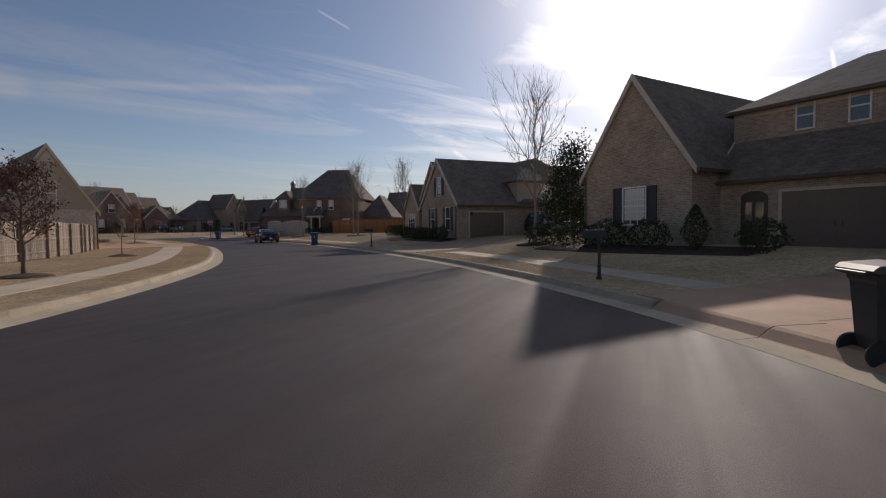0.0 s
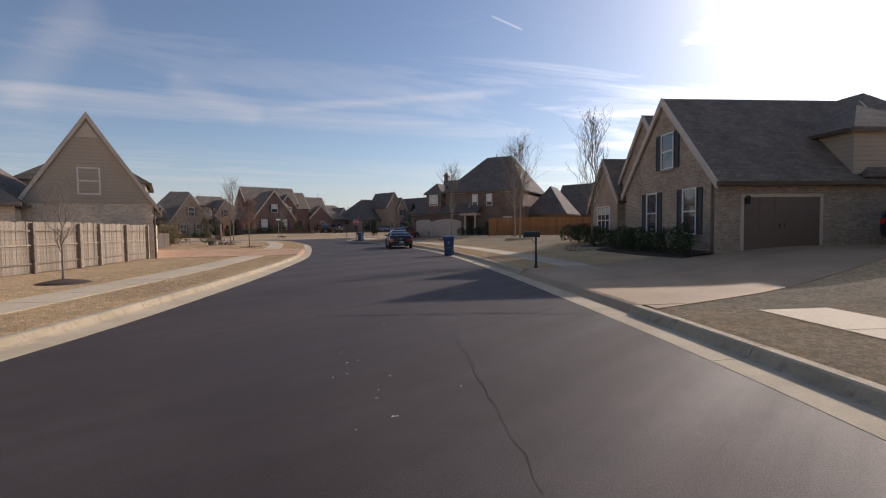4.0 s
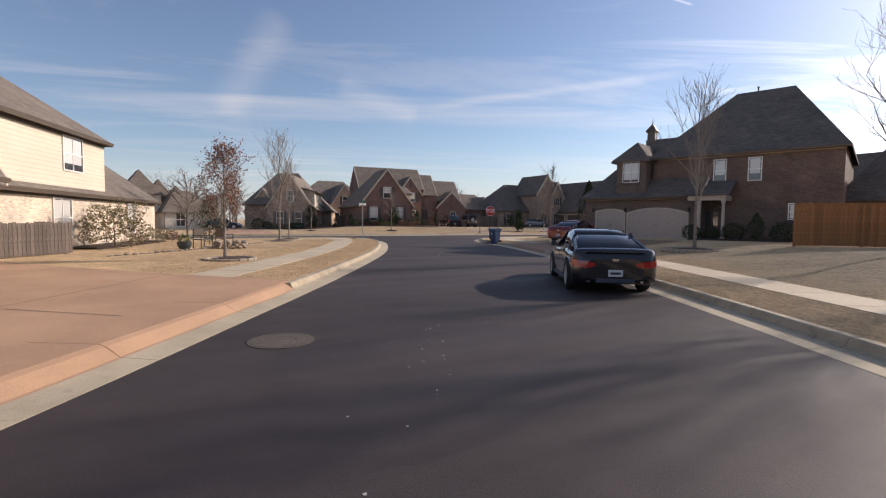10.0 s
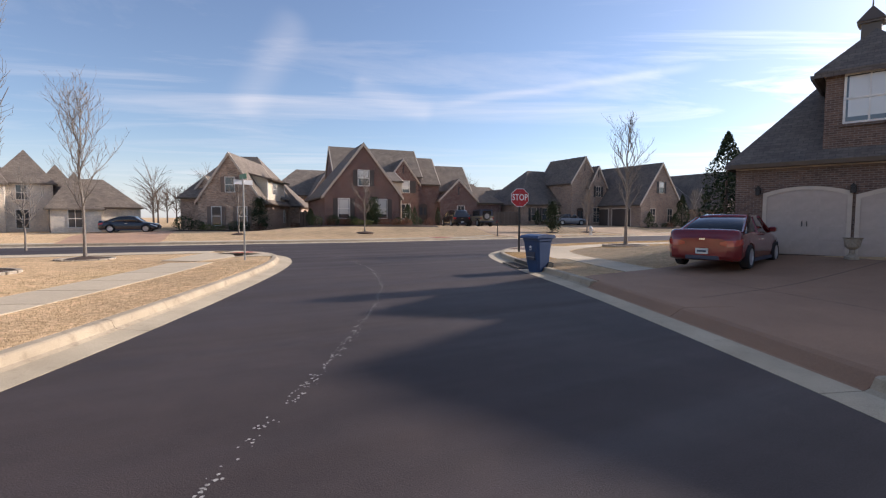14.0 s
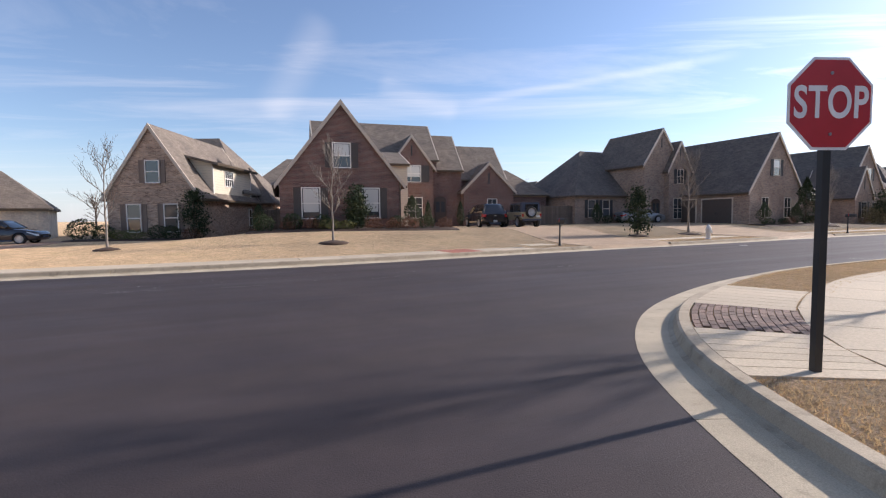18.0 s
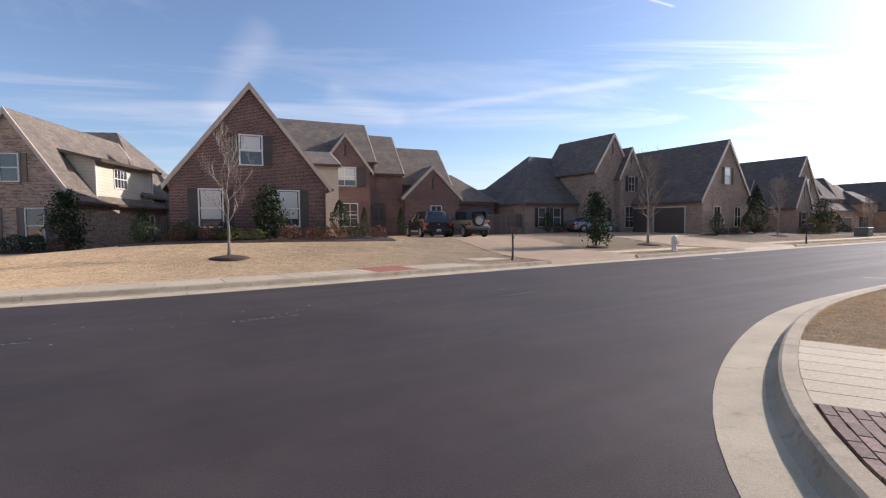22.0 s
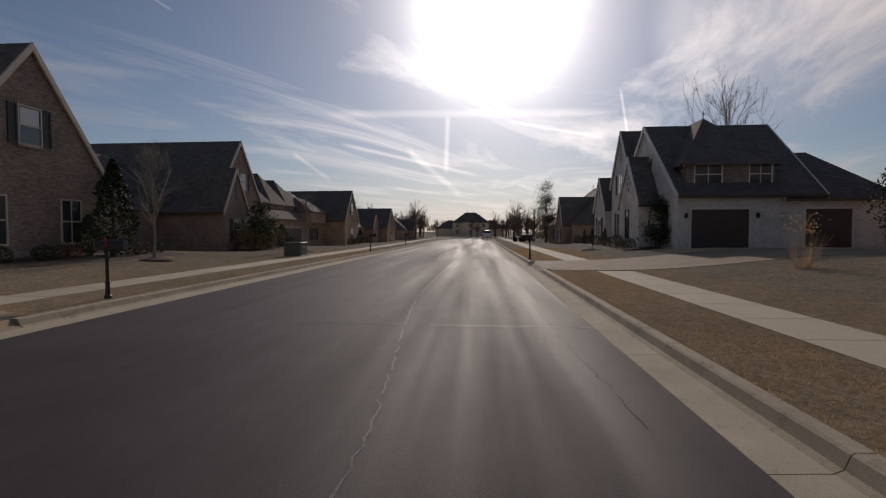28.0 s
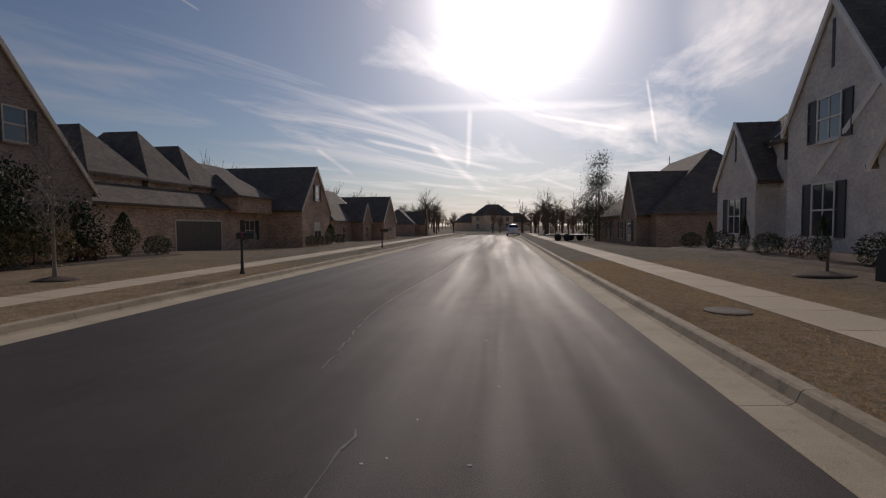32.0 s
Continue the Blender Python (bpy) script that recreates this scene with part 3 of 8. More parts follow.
gx, gy = spaced(-40, 84, 0.45), spaced(-84, 78, 0.45)
GX, GY = np.meshgrid(gx, gy)
P = np.stack([GX.ravel(), GY.ravel()], 1)
near = (np.abs(P[:, 0] - 25) < 140) & (np.abs(P[:, 1]) < 140)
D = np.full(len(P), 60.0)
D[near] = road_distance(P[near])
# draw the grid in to the back of the kerbs
slope = np.gradient(D.reshape(GX.shape), gy, gx)
slope = np.stack([slope[1].ravel(), slope[0].ravel()], 1)
slope /= np.maximum(np.linalg.norm(slope, axis=1), 1e-6)[:, None]
edge = (D < -0.03) & (D > -0.45)
P[edge] += slope[edge] * (-0.03 - D[edge])[:, None]
D[edge] = -0.03
Z = np.where(D > 0, rise(P, D), np.where(D > -0.04, 0.125, -0.35))
rough = np.array([0.008 * noise.noise((x * 0.7, y * 0.7, 0.0)) if d > 0.6 and d < 40 else 0.0 for (x, y), d in zip(P, D)])
Z += rough
nx_, ny_ = len(gx), len(gy)
idx = np.arange(nx_ * ny_).reshape(ny_, nx_)
quads = np.stack([idx[:-1, :-1], idx[:-1, 1:], idx[1:, 1:], idx[1:, :-1]], -1).reshape(-1, 4)


def sheet(name, verts, faces, material, **tags):
    used = np.unique(faces)
    remap = np.full(len(verts), -1); remap[used] = np.arange(len(used))
    me = bpy.data.meshes.new(name)
    me.from_pydata(verts[used].tolist(), [], remap[faces].tolist())
    me.materials.append(material)
    me.polygons.foreach_set("use_smooth", [True] * len(me.polygons))
    return tagged(new(name, me), **tags)


GV = np.stack([P[:, 0], P[:, 1], Z], 1)
sheet("ground", GV, quads, M_LAWN, label="dormant straw-coloured lawn over gently rising yards", category="ground", kind="structure")
RV = GV.copy()
RV[:, 2] = 0.0
cd = D[quads].max(1)
sheet("road", RV, quads[cd < -0.02], M_ASPHALT, label="dark asphalt street with worn patches and fine cracks", category="road", kind="structure")


def sweep(line, prof):
    """A closed profile of (offset to the left, height) carried along a line."""
    bm = bmesh.new()
    rings = []
    t = np.gradient(line, axis=0); t /= np.linalg.norm(t, axis=1)[:, None]
    for (x, y), (tx, ty) in zip(line, t):
        rings.append([bm.verts.new((x - ty * o, y + tx * o, z)) for o, z in prof])
    for a, b in zip(rings, rings[1:]):
        for i in range(len(prof)):
            j = (i + 1) % len(prof)
            bm.faces.new((a[i], a[j], b[j], b[i]))
    bm.faces.new(rings[0][::-1]); bm.faces.new(rings[-1])
    return bm


PAN = [(0.0, -0.08), (0.0, 0.004), (-0.40, 0.022), (-0.40, -0.08)]
KERB = [(-0.40, -0.08), (-0.40, 0.022), (-0.46, 0.05), (-0.50, 0.145), (-0.53, 0.163), (-0.66, 0.163), (-0.66, -0.08)]
APRON = [(-0.40, -0.08), (-0.40, 0.022), (-0.44, 0.030), (-0.60, 0.140), (-0.68, 0.166), (-1.50, 0.168), (-1.50, -0.08)]


def cut(line, s0, s1, n=7):
    s = along(line)
    k = np.linspace(s0, s1, n)
    return np.stack([np.interp(k, s, line[:, 0]), np.interp(k, s, line[:, 1])], 1)


def station(line, x, y):
    return float(along(line)[np.argmin((line[:, 0] - x) ** 2 + (line[:, 1] - y) ** 2)])


def kerb_run(name, line, drops, label):
    """Kerb and gutter in cast sections with open joints, let down at the driveways."""
    e = empty(name, Matrix(), label, "kerb", kind="structure")
    total = along(line)[-1]
    spans = sorted((*sorted((station(line, *a), station(line, *b))), mat.name) for a, b, mat in drops)
    marks = [0.0]
    for a, b, _ in spans:
        marks += [a, b]
    marks.append(total)
    for a, b in zip(marks, marks[1:]):
        low = [bpy.data.materials[k] for p, q, k in spans if abs(a - p) < 0.01 and abs(b - q) < 0.01]
        n = max(1, round((b - a) / 3.0))
        for i in range(n):
            p, q = a + (b - a) * i / n, a + (b - a) * (i + 1) / n
            run = cut(line, p + 0.006, q - 0.006)
            if low:
                part("apron", sweep(run, APRON), low[0], e)
            else:
                part("kerb_section", sweep(run, KERB), M_KERB, e)
            part("gutter_pan", sweep(run, PAN), M_GUTTER, e)
    return e


# driveway mouths on each kerb: from, to
W_DROPS = [((-7.6, -28.0), (-6.0, -20.3), M_AGG)]
E_DROPS = [((-14.4, -68.9), (-12.0, -65.2), M_AGG), ((-4.9, -49.1), (-2.9, -42.6), M_AGG3), ((2.45, -7.7), (2.5, -1.3), M_AGG4), ((39.2, 29.7), (43.3, 31.5), M_AGG2)]
F_DROPS = [((12.0, 27.0), (7.4, 25.0), M_AGG3), ((25.5, 33.5), (20.0, 30.9), M_AGG3)]
kerb_run("kerb_west", WEST, W_DROPS, "pale concrete kerb and gutter along the yards")
kerb_run("kerb_east", EAST, E_DROPS, "pale concrete kerb and gutter round the corner")
kerb_run("kerb_far", FAR, F_DROPS, "pale concrete kerb and gutter facing the junction")


def drape(name, corners, material, lift=0.012, n=(14, 14), label="", category="", kind="structure", parent=None):
    """A four-sided slab laid on the ground; corners go round, the first two lie at the street."""
    a, b, c, d = [np.array(q, float) for q in corners]
    us = np.linspace(0, 1, n[0])
    fine = np.linspace(0, 0.4, 81)
    cols = []
    for u in us:
        f, g = a * (1 - u) + b * u, d * (1 - u) + c * u
        line = f + (g - f) * fine[:, None]
        clear = np.nonzero(road_distance(line) >= 0.07)[0]
        v0 = fine[clear[0]] if len(clear) else 0.0
        cols.append([f + (g - f) * v for v in np.linspace(v0, 1, n[1])])
    pts = np.array([cols[i][j] for j in range(n[1]) for i in range(n[0])])
    dist = road_distance(pts)
    z = rise(pts, dist) + lift + 0.004
    k = n[0] * n[1]
    verts = [(x, y, h) for (x, y), h in zip(pts, z)] + [(x, y, h - 0.12) for (x, y), h in zip(pts, z)]
    faces = []
    for j in range(n[1] - 1):
        for i in range(n[0] - 1):
            p = j * n[0] + i
            faces.append((p, p + 1, p + n[0] + 1, p + n[0]))
    rim = [i for i in range(n[0])] + [j * n[0] + n[0] - 1 for j in range(1, n[1])] + [(n[1] - 1) * n[0] + i for i in range(n[0] - 2, -1, -1)] + [j * n[0] for j in range(n[1] - 2, 0, -1)]
    for p, q in zip(rim, rim[1:] + rim[:1]):
        faces.append((q, p, p + k, q + k))
    me = bpy.data.meshes.new(name)
    me.from_pydata(verts, [], faces)
    me.materials.append(material)
    unwrap(me)
    ob = new(name, me)
    if parent is not None:
        ob.parent = parent
        return ob
    return tagged(ob, label, category, "", kind)


def sidewalk(name, line, d0, d1, s0, s1, gaps, label):
    """Square concrete slabs with open joints, each a piece of its own."""
    e = empty(name, Matrix(), label, "pavement", kind="structure")
    n = max(1, round((s1 - s0) / 1.55))
    edge0, edge1 = offset(line, -d0), offset(line, -d1)
    s = along(line)
    for i in range(n):
        p, q = s0 + (s1 - s0) * i / n + 0.012, s0 + (s1 - s0) * (i + 1) / n - 0.012
        if any(a < (p + q) / 2 < b for a, b in gaps):
            continue
        c = [np.array([np.interp(k, s, ed[:, 0]), np.interp(k, s, ed[:, 1])]) for k, ed in ((p, edge0), (q, edge0), (q, edge1), (p, edge1))]
        dist = road_distance(np.array(c))
        z = rise(np.array(c), dist) + 0.014
        bm = bmesh.new()
        top = [bm.verts.new((x, y, h)) for (x, y), h in zip(c, z)]
        low = [bm.verts.new((x, y, h - 0.10)) for (x, y), h in zip(c, z)]
        bm.faces.new(top)
        for a in range(4):
            b = (a + 1) % 4
            bm.faces.new((top[b], top[a], low[a], low[b]))
        part("slab", bm, M_SLAB, e)
    return e


def gaps_of(line, drops, pad=0.3):
    return [(min(station(line, *a), station(line, *b)) - pad, max(station(line, *a), station(line, *b)) + pad) for a, b, _ in drops]


wl_ = along(WEST)[-1]
sidewalk("sidewalk_west", WEST, 2.3, 3.55, station(WEST, -5.4, 6.0) + 2.0, wl_ - 6, gaps_of(WEST, W_DROPS), "pale concrete sidewalk between lawn strips")
sidewalk("sidewalk_cross", WEST, 0.66, 1.9, 4, station(WEST, -9.5, 9.4), [], "pale concrete sidewalk behind the kerb")
sidewalk("sidewalk_east", EAST, 2.3, 3.55, 4, station(EAST, 2.25, 3.5) + 1.0, gaps_of(EAST, E_DROPS), "pale concrete sidewalk between lawn strips")
sidewalk("sidewalk_south", EAST, 2.3, 3.55, station(EAST, 11.5, 17.6), along(EAST)[-1] - 4, gaps_of(EAST, E_DROPS), "pale concrete sidewalk between lawn strips")
sidewalk("sidewalk_far", FAR, 2.3, 3.55, 6, station(FAR, 4.0, 23.4) - 2.0, gaps_of(FAR, F_DROPS), "pale concrete sidewalk between lawn strips")
sidewalk("sidewalk_junction", FAR, 0.67, 1.95, station(FAR, 4.0, 23.4) - 0.5, along(FAR)[-1] - 4, [], "pale concrete sidewalk behind the kerb")

# driveways
drape("driveway_1", [(-7.75, -28.2), (-5.8, -19.9), (-16.6, -15.2), (-15.9, -27.0)], M_AGG, label="brown exposed-aggregate driveway to cream garage doors", category="driveway")
drape("driveway_2", [(-5.3, -49.9), (-2.6, -42.0), (8.5, -42.2), (10.0, -48.0)], M_AGG3, label="exposed-aggregate driveway beside the gabled house", category="driveway")
drape("driveway_3", [(2.2, -8.3), (2.25, -1.0), (10.6, 4.1), (12.6, -4.2)], M_AGG4, label="brown exposed-aggregate driveway to arched garage doors", category="driveway")
drape("driveway_4", [(7.2, 24.7), (12.4, 27.0), (9.2, 44.0), (3.6, 42.0)], M_AGG3, label="brown exposed-aggregate driveway with two parked cars", category="driveway")
drape("driveway_5", [(19.6, 30.4), (25.9, 33.4), (23.5, 50.5), (15.5, 48.5)], M_AGG3, label="exposed-aggregate driveway to a side garage", category="driveway")
drape("driveway_6", [(43.4, 32.2), (38.9, 29.2), (46.0, 16.0), (53.5, 19.5)], M_AGG2, label="brown aggregate driveway to a dark garage", category="driveway")
drape("driveway_8", [(-19.4, 13.9), (-14.9, 15.5), (-23.6, 36.5), (-30.5, 33.8)], M_AGG, label="brown exposed-aggregate driveway to the cream house", category="driveway")
drape("landing", [(-7.9, 4.0), (-6.9, 7.4), (-9.2, 8.0), (-9.1, 4.2)], M_SLAB, lift=0.016, label="pale concrete landing between sidewalk and corner ramp", category="pavement")
drape("driveway_7", [(-14.8, -69.6), (-11.6, -64.6), (-2.0, -68.5), (-5.5, -76.0)], M_AGG, label="exposed-aggregate driveway glittering in low sun", category="driveway")


def joint_across(owner, corners, f0, f1, lift=0.019):
    """A tooled joint over a driveway, between two points given as shares of its width and depth."""
    a, b, c, d = [np.array(q, float) for q in corners]

    def at(u, v):
        return (a * (1 - u) + b * u) * (1 - v) + (d * (1 - u) + c * u) * v
    p, q = at(*f0), at(*f1)
    n = max(2, int(np.linalg.norm(q - p) / 0.6))
    line = p + (q - p) * np.linspace(0, 1, n)[:, None]
    dist = road_distance(line)
    keep = dist > 0.12
    line, dist = line[keep], dist[keep]
    if len(line) < 2:
        return
    side = np.array([-(q - p)[1], (q - p)[0]]); side = side / np.linalg.norm(side) * 0.011
    z = rise(line, dist) + lift
    bm = bmesh.new()
    prev = None
    for (x, y), h in zip(line, z):
        k = (bm.verts.new((x + side[0], y + side[1], h)), bm.verts.new((x - side[0], y - side[1], h)))
        if prev:
            bm.faces.new((prev[0], k[0], k[1], prev[1]))
        prev = k
    part("joint", bm, M_JOINT, owner)


M_JOINT = grainy("dirty_joint", (0.07, 0.052, 0.04), 0.9, 30, 3, 0.3, 0)
for name, corners, cuts in (("driveway_1", [(-7.75, -28.2), (-5.8, -19.9), (-16.6, -15.2), (-15.9, -27.0)], (((0, 0.38), (1, 0.38)), ((0.5, 0.05), (0.5, 0.98)), ((0, 0.7), (1, 0.7)))),
                            ("driveway_2", [(-5.3, -49.9), (-2.6, -42.0), (8.5, -42.2), (10.0, -48.0)], (((0, 0.33), (1, 0.33)), ((0.5, 0.05), (0.5, 0.98)), ((0, 0.62), (1, 0.62)))),
                            ("driveway_3", [(2.2, -8.3), (2.25, -1.0), (10.6, 4.1), (12.6, -4.2)], (((0, 0.40), (1, 0.40)), ((0.5, 0.05), (0.5, 0.98)))),
                            ("driveway_4", [(7.2, 24.7), (12.4, 27.0), (9.2, 44.0), (3.6, 42.0)], (((0, 0.25), (1, 0.25)), ((0, 0.6), (1, 0.6)))),
                            ("driveway_5", [(19.6, 30.4), (25.9, 33.4), (23.5, 50.5), (15.5, 48.5)], (((0, 0.25), (1, 0.25)), ((0, 0.6), (1, 0.6)), ((0.5, 0.05), (0.5, 0.98)))),
                            ("driveway_6", [(43.4, 32.2), (38.9, 29.2), (46.0, 16.0), (53.5, 19.5)], (((0, 0.28), (1, 0.28)), ((0.5, 0.05), (0.5, 0.98)), ((0, 0.6), (1, 0.6)))),
                            ("driveway_7", [(-14.8, -69.6), (-11.6, -64.6), (-2.0, -68.5), (-5.5, -76.0)], (((0, 0.36), (1, 0.36)), ((0.5, 0.05), (0.5, 0.98))))):
    for f0, f1 in cuts:
        joint_across(bpy.data.objects[name], corners, f0, f1)

# ---------------------------------------------------------------- houses
class House:
    """A house with its own front: u runs along the front from left to right, v goes back, z up from its lot."""

    def __init__(self, x, y, turn, label, wall, roof, trim, z=None, name="house", sash=None, size=1.0):
        zz = ground_z(x, y) if z is None else z
        self.e = empty(name, pose(x, y, zz, 0, 0, turn), label, "house", "houses along the streets")
        self.wall, self.roof, self.trim, self.sash = wall, roof, trim, sash or M_TRIMW
        self.e.scale = (size, size, size)

    def block(self, u0, u1, v0, v1, eave, ridge, axis="v", hip=(0, 0), wall=None, base=-1.0, over=0.28, trim=None, roof=None, thick=0.16, side=None, gutter=True):
        """A body under a pitched roof. axis: the ridge's run. hip: how far the roof's ends slope in."""
        wall, trim, roof = wall or self.wall, trim or self.trim, roof or self.roof
        a0, a1, b0, b1 = (u0, u1, v0, v1) if axis == "v" else (v0, v1, u0, u1)   # a: across the ridge, b: along
        mid = (a0 + a1) / 2
        bm = bmesh.new()

        def put(a, b, z):
            return (a, b, z) if axis == "v" else (b, a, z)
        # walls
        ring = []
        for b, h in ((b0, hip[0]), (b1, hip[1])):
            pts = [(a0, base), (a1, base), (a1, eave)] + ([] if h else [(mid, ridge - thick)]) + [(a0, eave)]
            ring.append([bm.verts.new(put(a, b, z)) for a, z in pts])
        f, g = ring
        bm.faces.new(f); bm.faces.new(g[::-1])
        bm.faces.new((f[0], g[0], g[-1], f[-1])); bm.faces.new((f[1], f[2], g[2], g[1]))
        bm.faces.new((f[0], f[1], g[1], g[0]))
        part("wall", bm, wall, self.e)
        # roof slab
        half = (a1 - a0) / 2
        k = (ridge - thick - eave) / half
        r = bmesh.new()
        e0, e1 = (b0 - (over if hip[0] else 0.12)), (b1 + (over if hip[1] else 0.12))
        ze = eave + thick - k * over
        top = [(a0 - over, e0, ze), (a1 + over, e0, ze), (a1 + over, e1, ze), (a0 - over, e1, ze), (mid, b0 + hip[0] if hip[0] else e0, ridge), (mid, b1 - hip[1] if hip[1] else e1, ridge)]
        vt = [r.verts.new(put(a, b, z)) for a, b, z in top]
        vl = [r.verts.new(put(a, b, z - thick)) for a, b, z in top]
        for vs, flip in ((vt, False), (vl, True)):
            for q in ((0, 4, 5, 3), (1, 2, 5, 4)) + (((0, 1, 4),) if hip[0] else ()) + (((2, 3, 5),) if hip[1] else ()):
                r.faces.new([vs[i] for i in (q[::-1] if flip else q)])
        rim = [(0, 3), (1, 2)] + ([(0, 1)] if hip[0] else [(0, 4), (4, 1)]) + ([(2, 3)] if hip[1] else [(2, 5), (5, 3)])
        for i, j in rim:
            r.faces.new((vt[i], vt[j], vl[j], vl[i]))
        roof_ob = part("roof", r, roof, self.e)
        # rake boards on the gables, gutters at the eaves
        for end, b, h in ((0, e0, hip[0]), (1, e1, hip[1])):
            if h:
                continue
            for sgn, a_e in ((-1, a0 - over), (1, a1 + over)):
                t = bmesh.new()
                b_out = b - 0.03 if end == 0 else b + 0.03
                b_in = b + 0.06 if end == 0 else b - 0.06
                q = [(a_e, ze + 0.02), (mid, ridge + 0.02), (mid, ridge - 0.30), (a_e, ze - 0.26)]
                va = [t.verts.new(put(a, b_out, z)) for a, z in q]
                vb = [t.verts.new(put(a, b_in, z)) for a, z in q]
                t.faces.new(va); t.faces.new(vb[::-1])
                for i in range(4):
                    j = (i + 1) % 4
                    t.faces.new((va[i], va[j], vb[j], vb[i]))
                part("rake_board", t, trim, roof_ob)
        if gutter:
            for a, s in ((a0 - over, -1), (a1 + over, 1)):
                t = bmesh.new()
                p = [(a, ze - 0.02), (a + s * 0.12, ze - 0.02), (a + s * 0.10, ze - 0.15), (a, ze - 0.17)]
                va = [t.verts.new(put(x, b0 - 0.1, z)) for x, z in p]
                vb = [t.verts.new(put(x, b1 + 0.1, z)) for x, z in p]
                t.faces.new(va); t.faces.new(vb[::-1])
                for i in range(4):
                    j = (i + 1) % 4
                    t.faces.new((va[i], va[j], vb[j], vb[i]))
                part("gutter", t, M_GUTT, roof_ob)
            # frieze under the eaves
            for a, s in ((a0, -1), (a1, 1)):
                t = bmesh.new()
                lo, hi = sorted((a, a + s * 0.04))
                if axis == "v":
                    add_box(t, lo, hi, b0, b1, eave - 0.28, eave - 0.02)
                else:
                    add_box(t, b0, b1, lo, hi, eave - 0.28, eave - 0.02)
                part("frieze", t, trim, self.e)
        return roof_ob

    def face(self, side, a, v, z):
        """The pose of something set on a wall. side: f(ront), l(eft), r(ight), b(ack); a: along the wall; v: the wall's own place."""
        return {"f": pose(a, v, z), "r": pose(v, a, z, 0, 0, 90), "l": pose(v, a, z, 0, 0, -90), "b": pose(a, v, z, 0, 0, 180)}[side]

    def window(self, side, a, v, z, w=0.9, h=1.6, lights=(1, 2), shutters=None, blind=0.0, frame=None, arch=False, sill=True):
        """A sash window; z is its foot, a its middle."""
        frame = frame or self.sash
        m = self.face(side, a, v, z)
        pane = part("window", box(-w / 2, w / 2, -0.012, 0.05, 0, h), M_GLASS, self.e, m=m)
        if blind:
            part("blind", box(-w / 2 + 0.05, w / 2 - 0.05, -0.016, 0.0, h * (1 - blind), h - 0.03), M_BLIND, pane)
        f = bmesh.new()
        t = 0.065
        add_box(f, -w / 2 - t, -w / 2, -0.05, 0.03, -t, h + t); add_box(f, w / 2, w / 2 + t, -0.05, 0.03, -t, h + t)
        add_box(f, -w / 2, w / 2, -0.05, 0.03, h, h + t); add_box(f, -w / 2, w / 2, -0.05, 0.03, -t, 0)
        part("window_frame", f, frame, pane)
        g = bmesh.new()
        add_box(g, -w / 2, w / 2, -0.042, 0.0, h / 2 - 0.03, h / 2 + 0.03)
        nx, nz = lights
        for i in range(1, nx):
            x = -w / 2 + w * i / nx
            add_box(g, x - 0.022, x + 0.022, -0.036, 0.0, 0, h)
        for j in range(1, nz):
            if nz != 2:
                zz = h * j / nz
                add_box(g, -w / 2, w / 2, -0.034, 0.0, zz - 0.012, zz + 0.012)
        part("sash", g, frame, pane)
        if sill:
            part("window_sill", box(-w / 2 - 0.12, w / 2 + 0.12, -0.10, 0.02, -t - 0.08, -t - 0.002), self.wall, pane)
            hb = bmesh.new()
            n = max(4, int((w + 0.3) / 0.08))
            comb, k = [], (w + 0.3) / n
            for i in range(n):
                x = -w / 2 - 0.15 + k * i
                comb += [(x + 0.005, -0.025), (x + k - 0.005, -0.025)]
                comb += [(x + k - 0.005, -0.012), (x + k + 0.005, -0.012)] if i < n - 1 else []
            add_prism(hb, comb + [(w / 2 + 0.145, 0.02), (-w / 2 - 0.145, 0.02)], "z", h + t + 0.004, h + t + 0.21)
            part("soldier_course", hb, self.wall, pane)
        if shutters:
            sw = w * 0.42
            for s in (-1, 1):
                x = s * (w / 2 + t + 0.02 + sw / 2)
                b = bmesh.new()
                for p in (-1, 1):
                    add_box(b, x + p * (sw / 2 - 0.03) - 0.03, x + p * (sw / 2 - 0.03) + 0.03, -0.055, 0.0, -0.05, h + 0.05)
                for zz in (-0.05, h / 2 - 0.04, h - 0.03):
                    add_box(b, x - sw / 2 + 0.06, x + sw / 2 - 0.06, -0.055, 0.0, zz, zz + 0.08)
                add_box(b, x - sw / 2 + 0.06, x + sw / 2 - 0.06, -0.03, 0.0, 0.03, h - 0.03)
                part("shutter", b, shutters, pane)
        return pane

    def garage(self, side, a, v, w, h, mat, arch=0.0, z=0.0, trim=None):
        """A sectional garage door, panelled, with its surround."""
        m = self.face(side, a, v, z)
        n = 9
        top = [(-w / 2 + w * i / n, h - arch * (2 * i / n - 1) ** 2) for i in range(n + 1)]
        door = part("garage_door", prism([(-w / 2, 0.0), (w / 2, 0.0)] + top[::-1], "y", -0.03, 0.05), mat, self.e, m=m)
        cols, rows = max(2, round(w / 0.62)), 4
        x1, z1 = w / cols / 2 - 0.035, (h - arch) / rows / 2 - 0.035
        pm = to_mesh("door_panel", prism([(-x1, -z1), (x1, -z1), (x1, z1), (-x1, z1)], "y", -0.037, -0.02), mat)
        for j in range(rows):
            for i in range(cols):
                part("door_panel", pm, mat, door, m=pose(-w / 2 + w * (i + 0.5) / cols, 0, (h - arch) * (j + 0.5) / rows))
        for x in (-w * 0.03, w * 0.03):
            part("pull_handle", box(x - 0.009, x + 0.009, -0.06, -0.03, 0.92, 1.08), M_IRON, door)
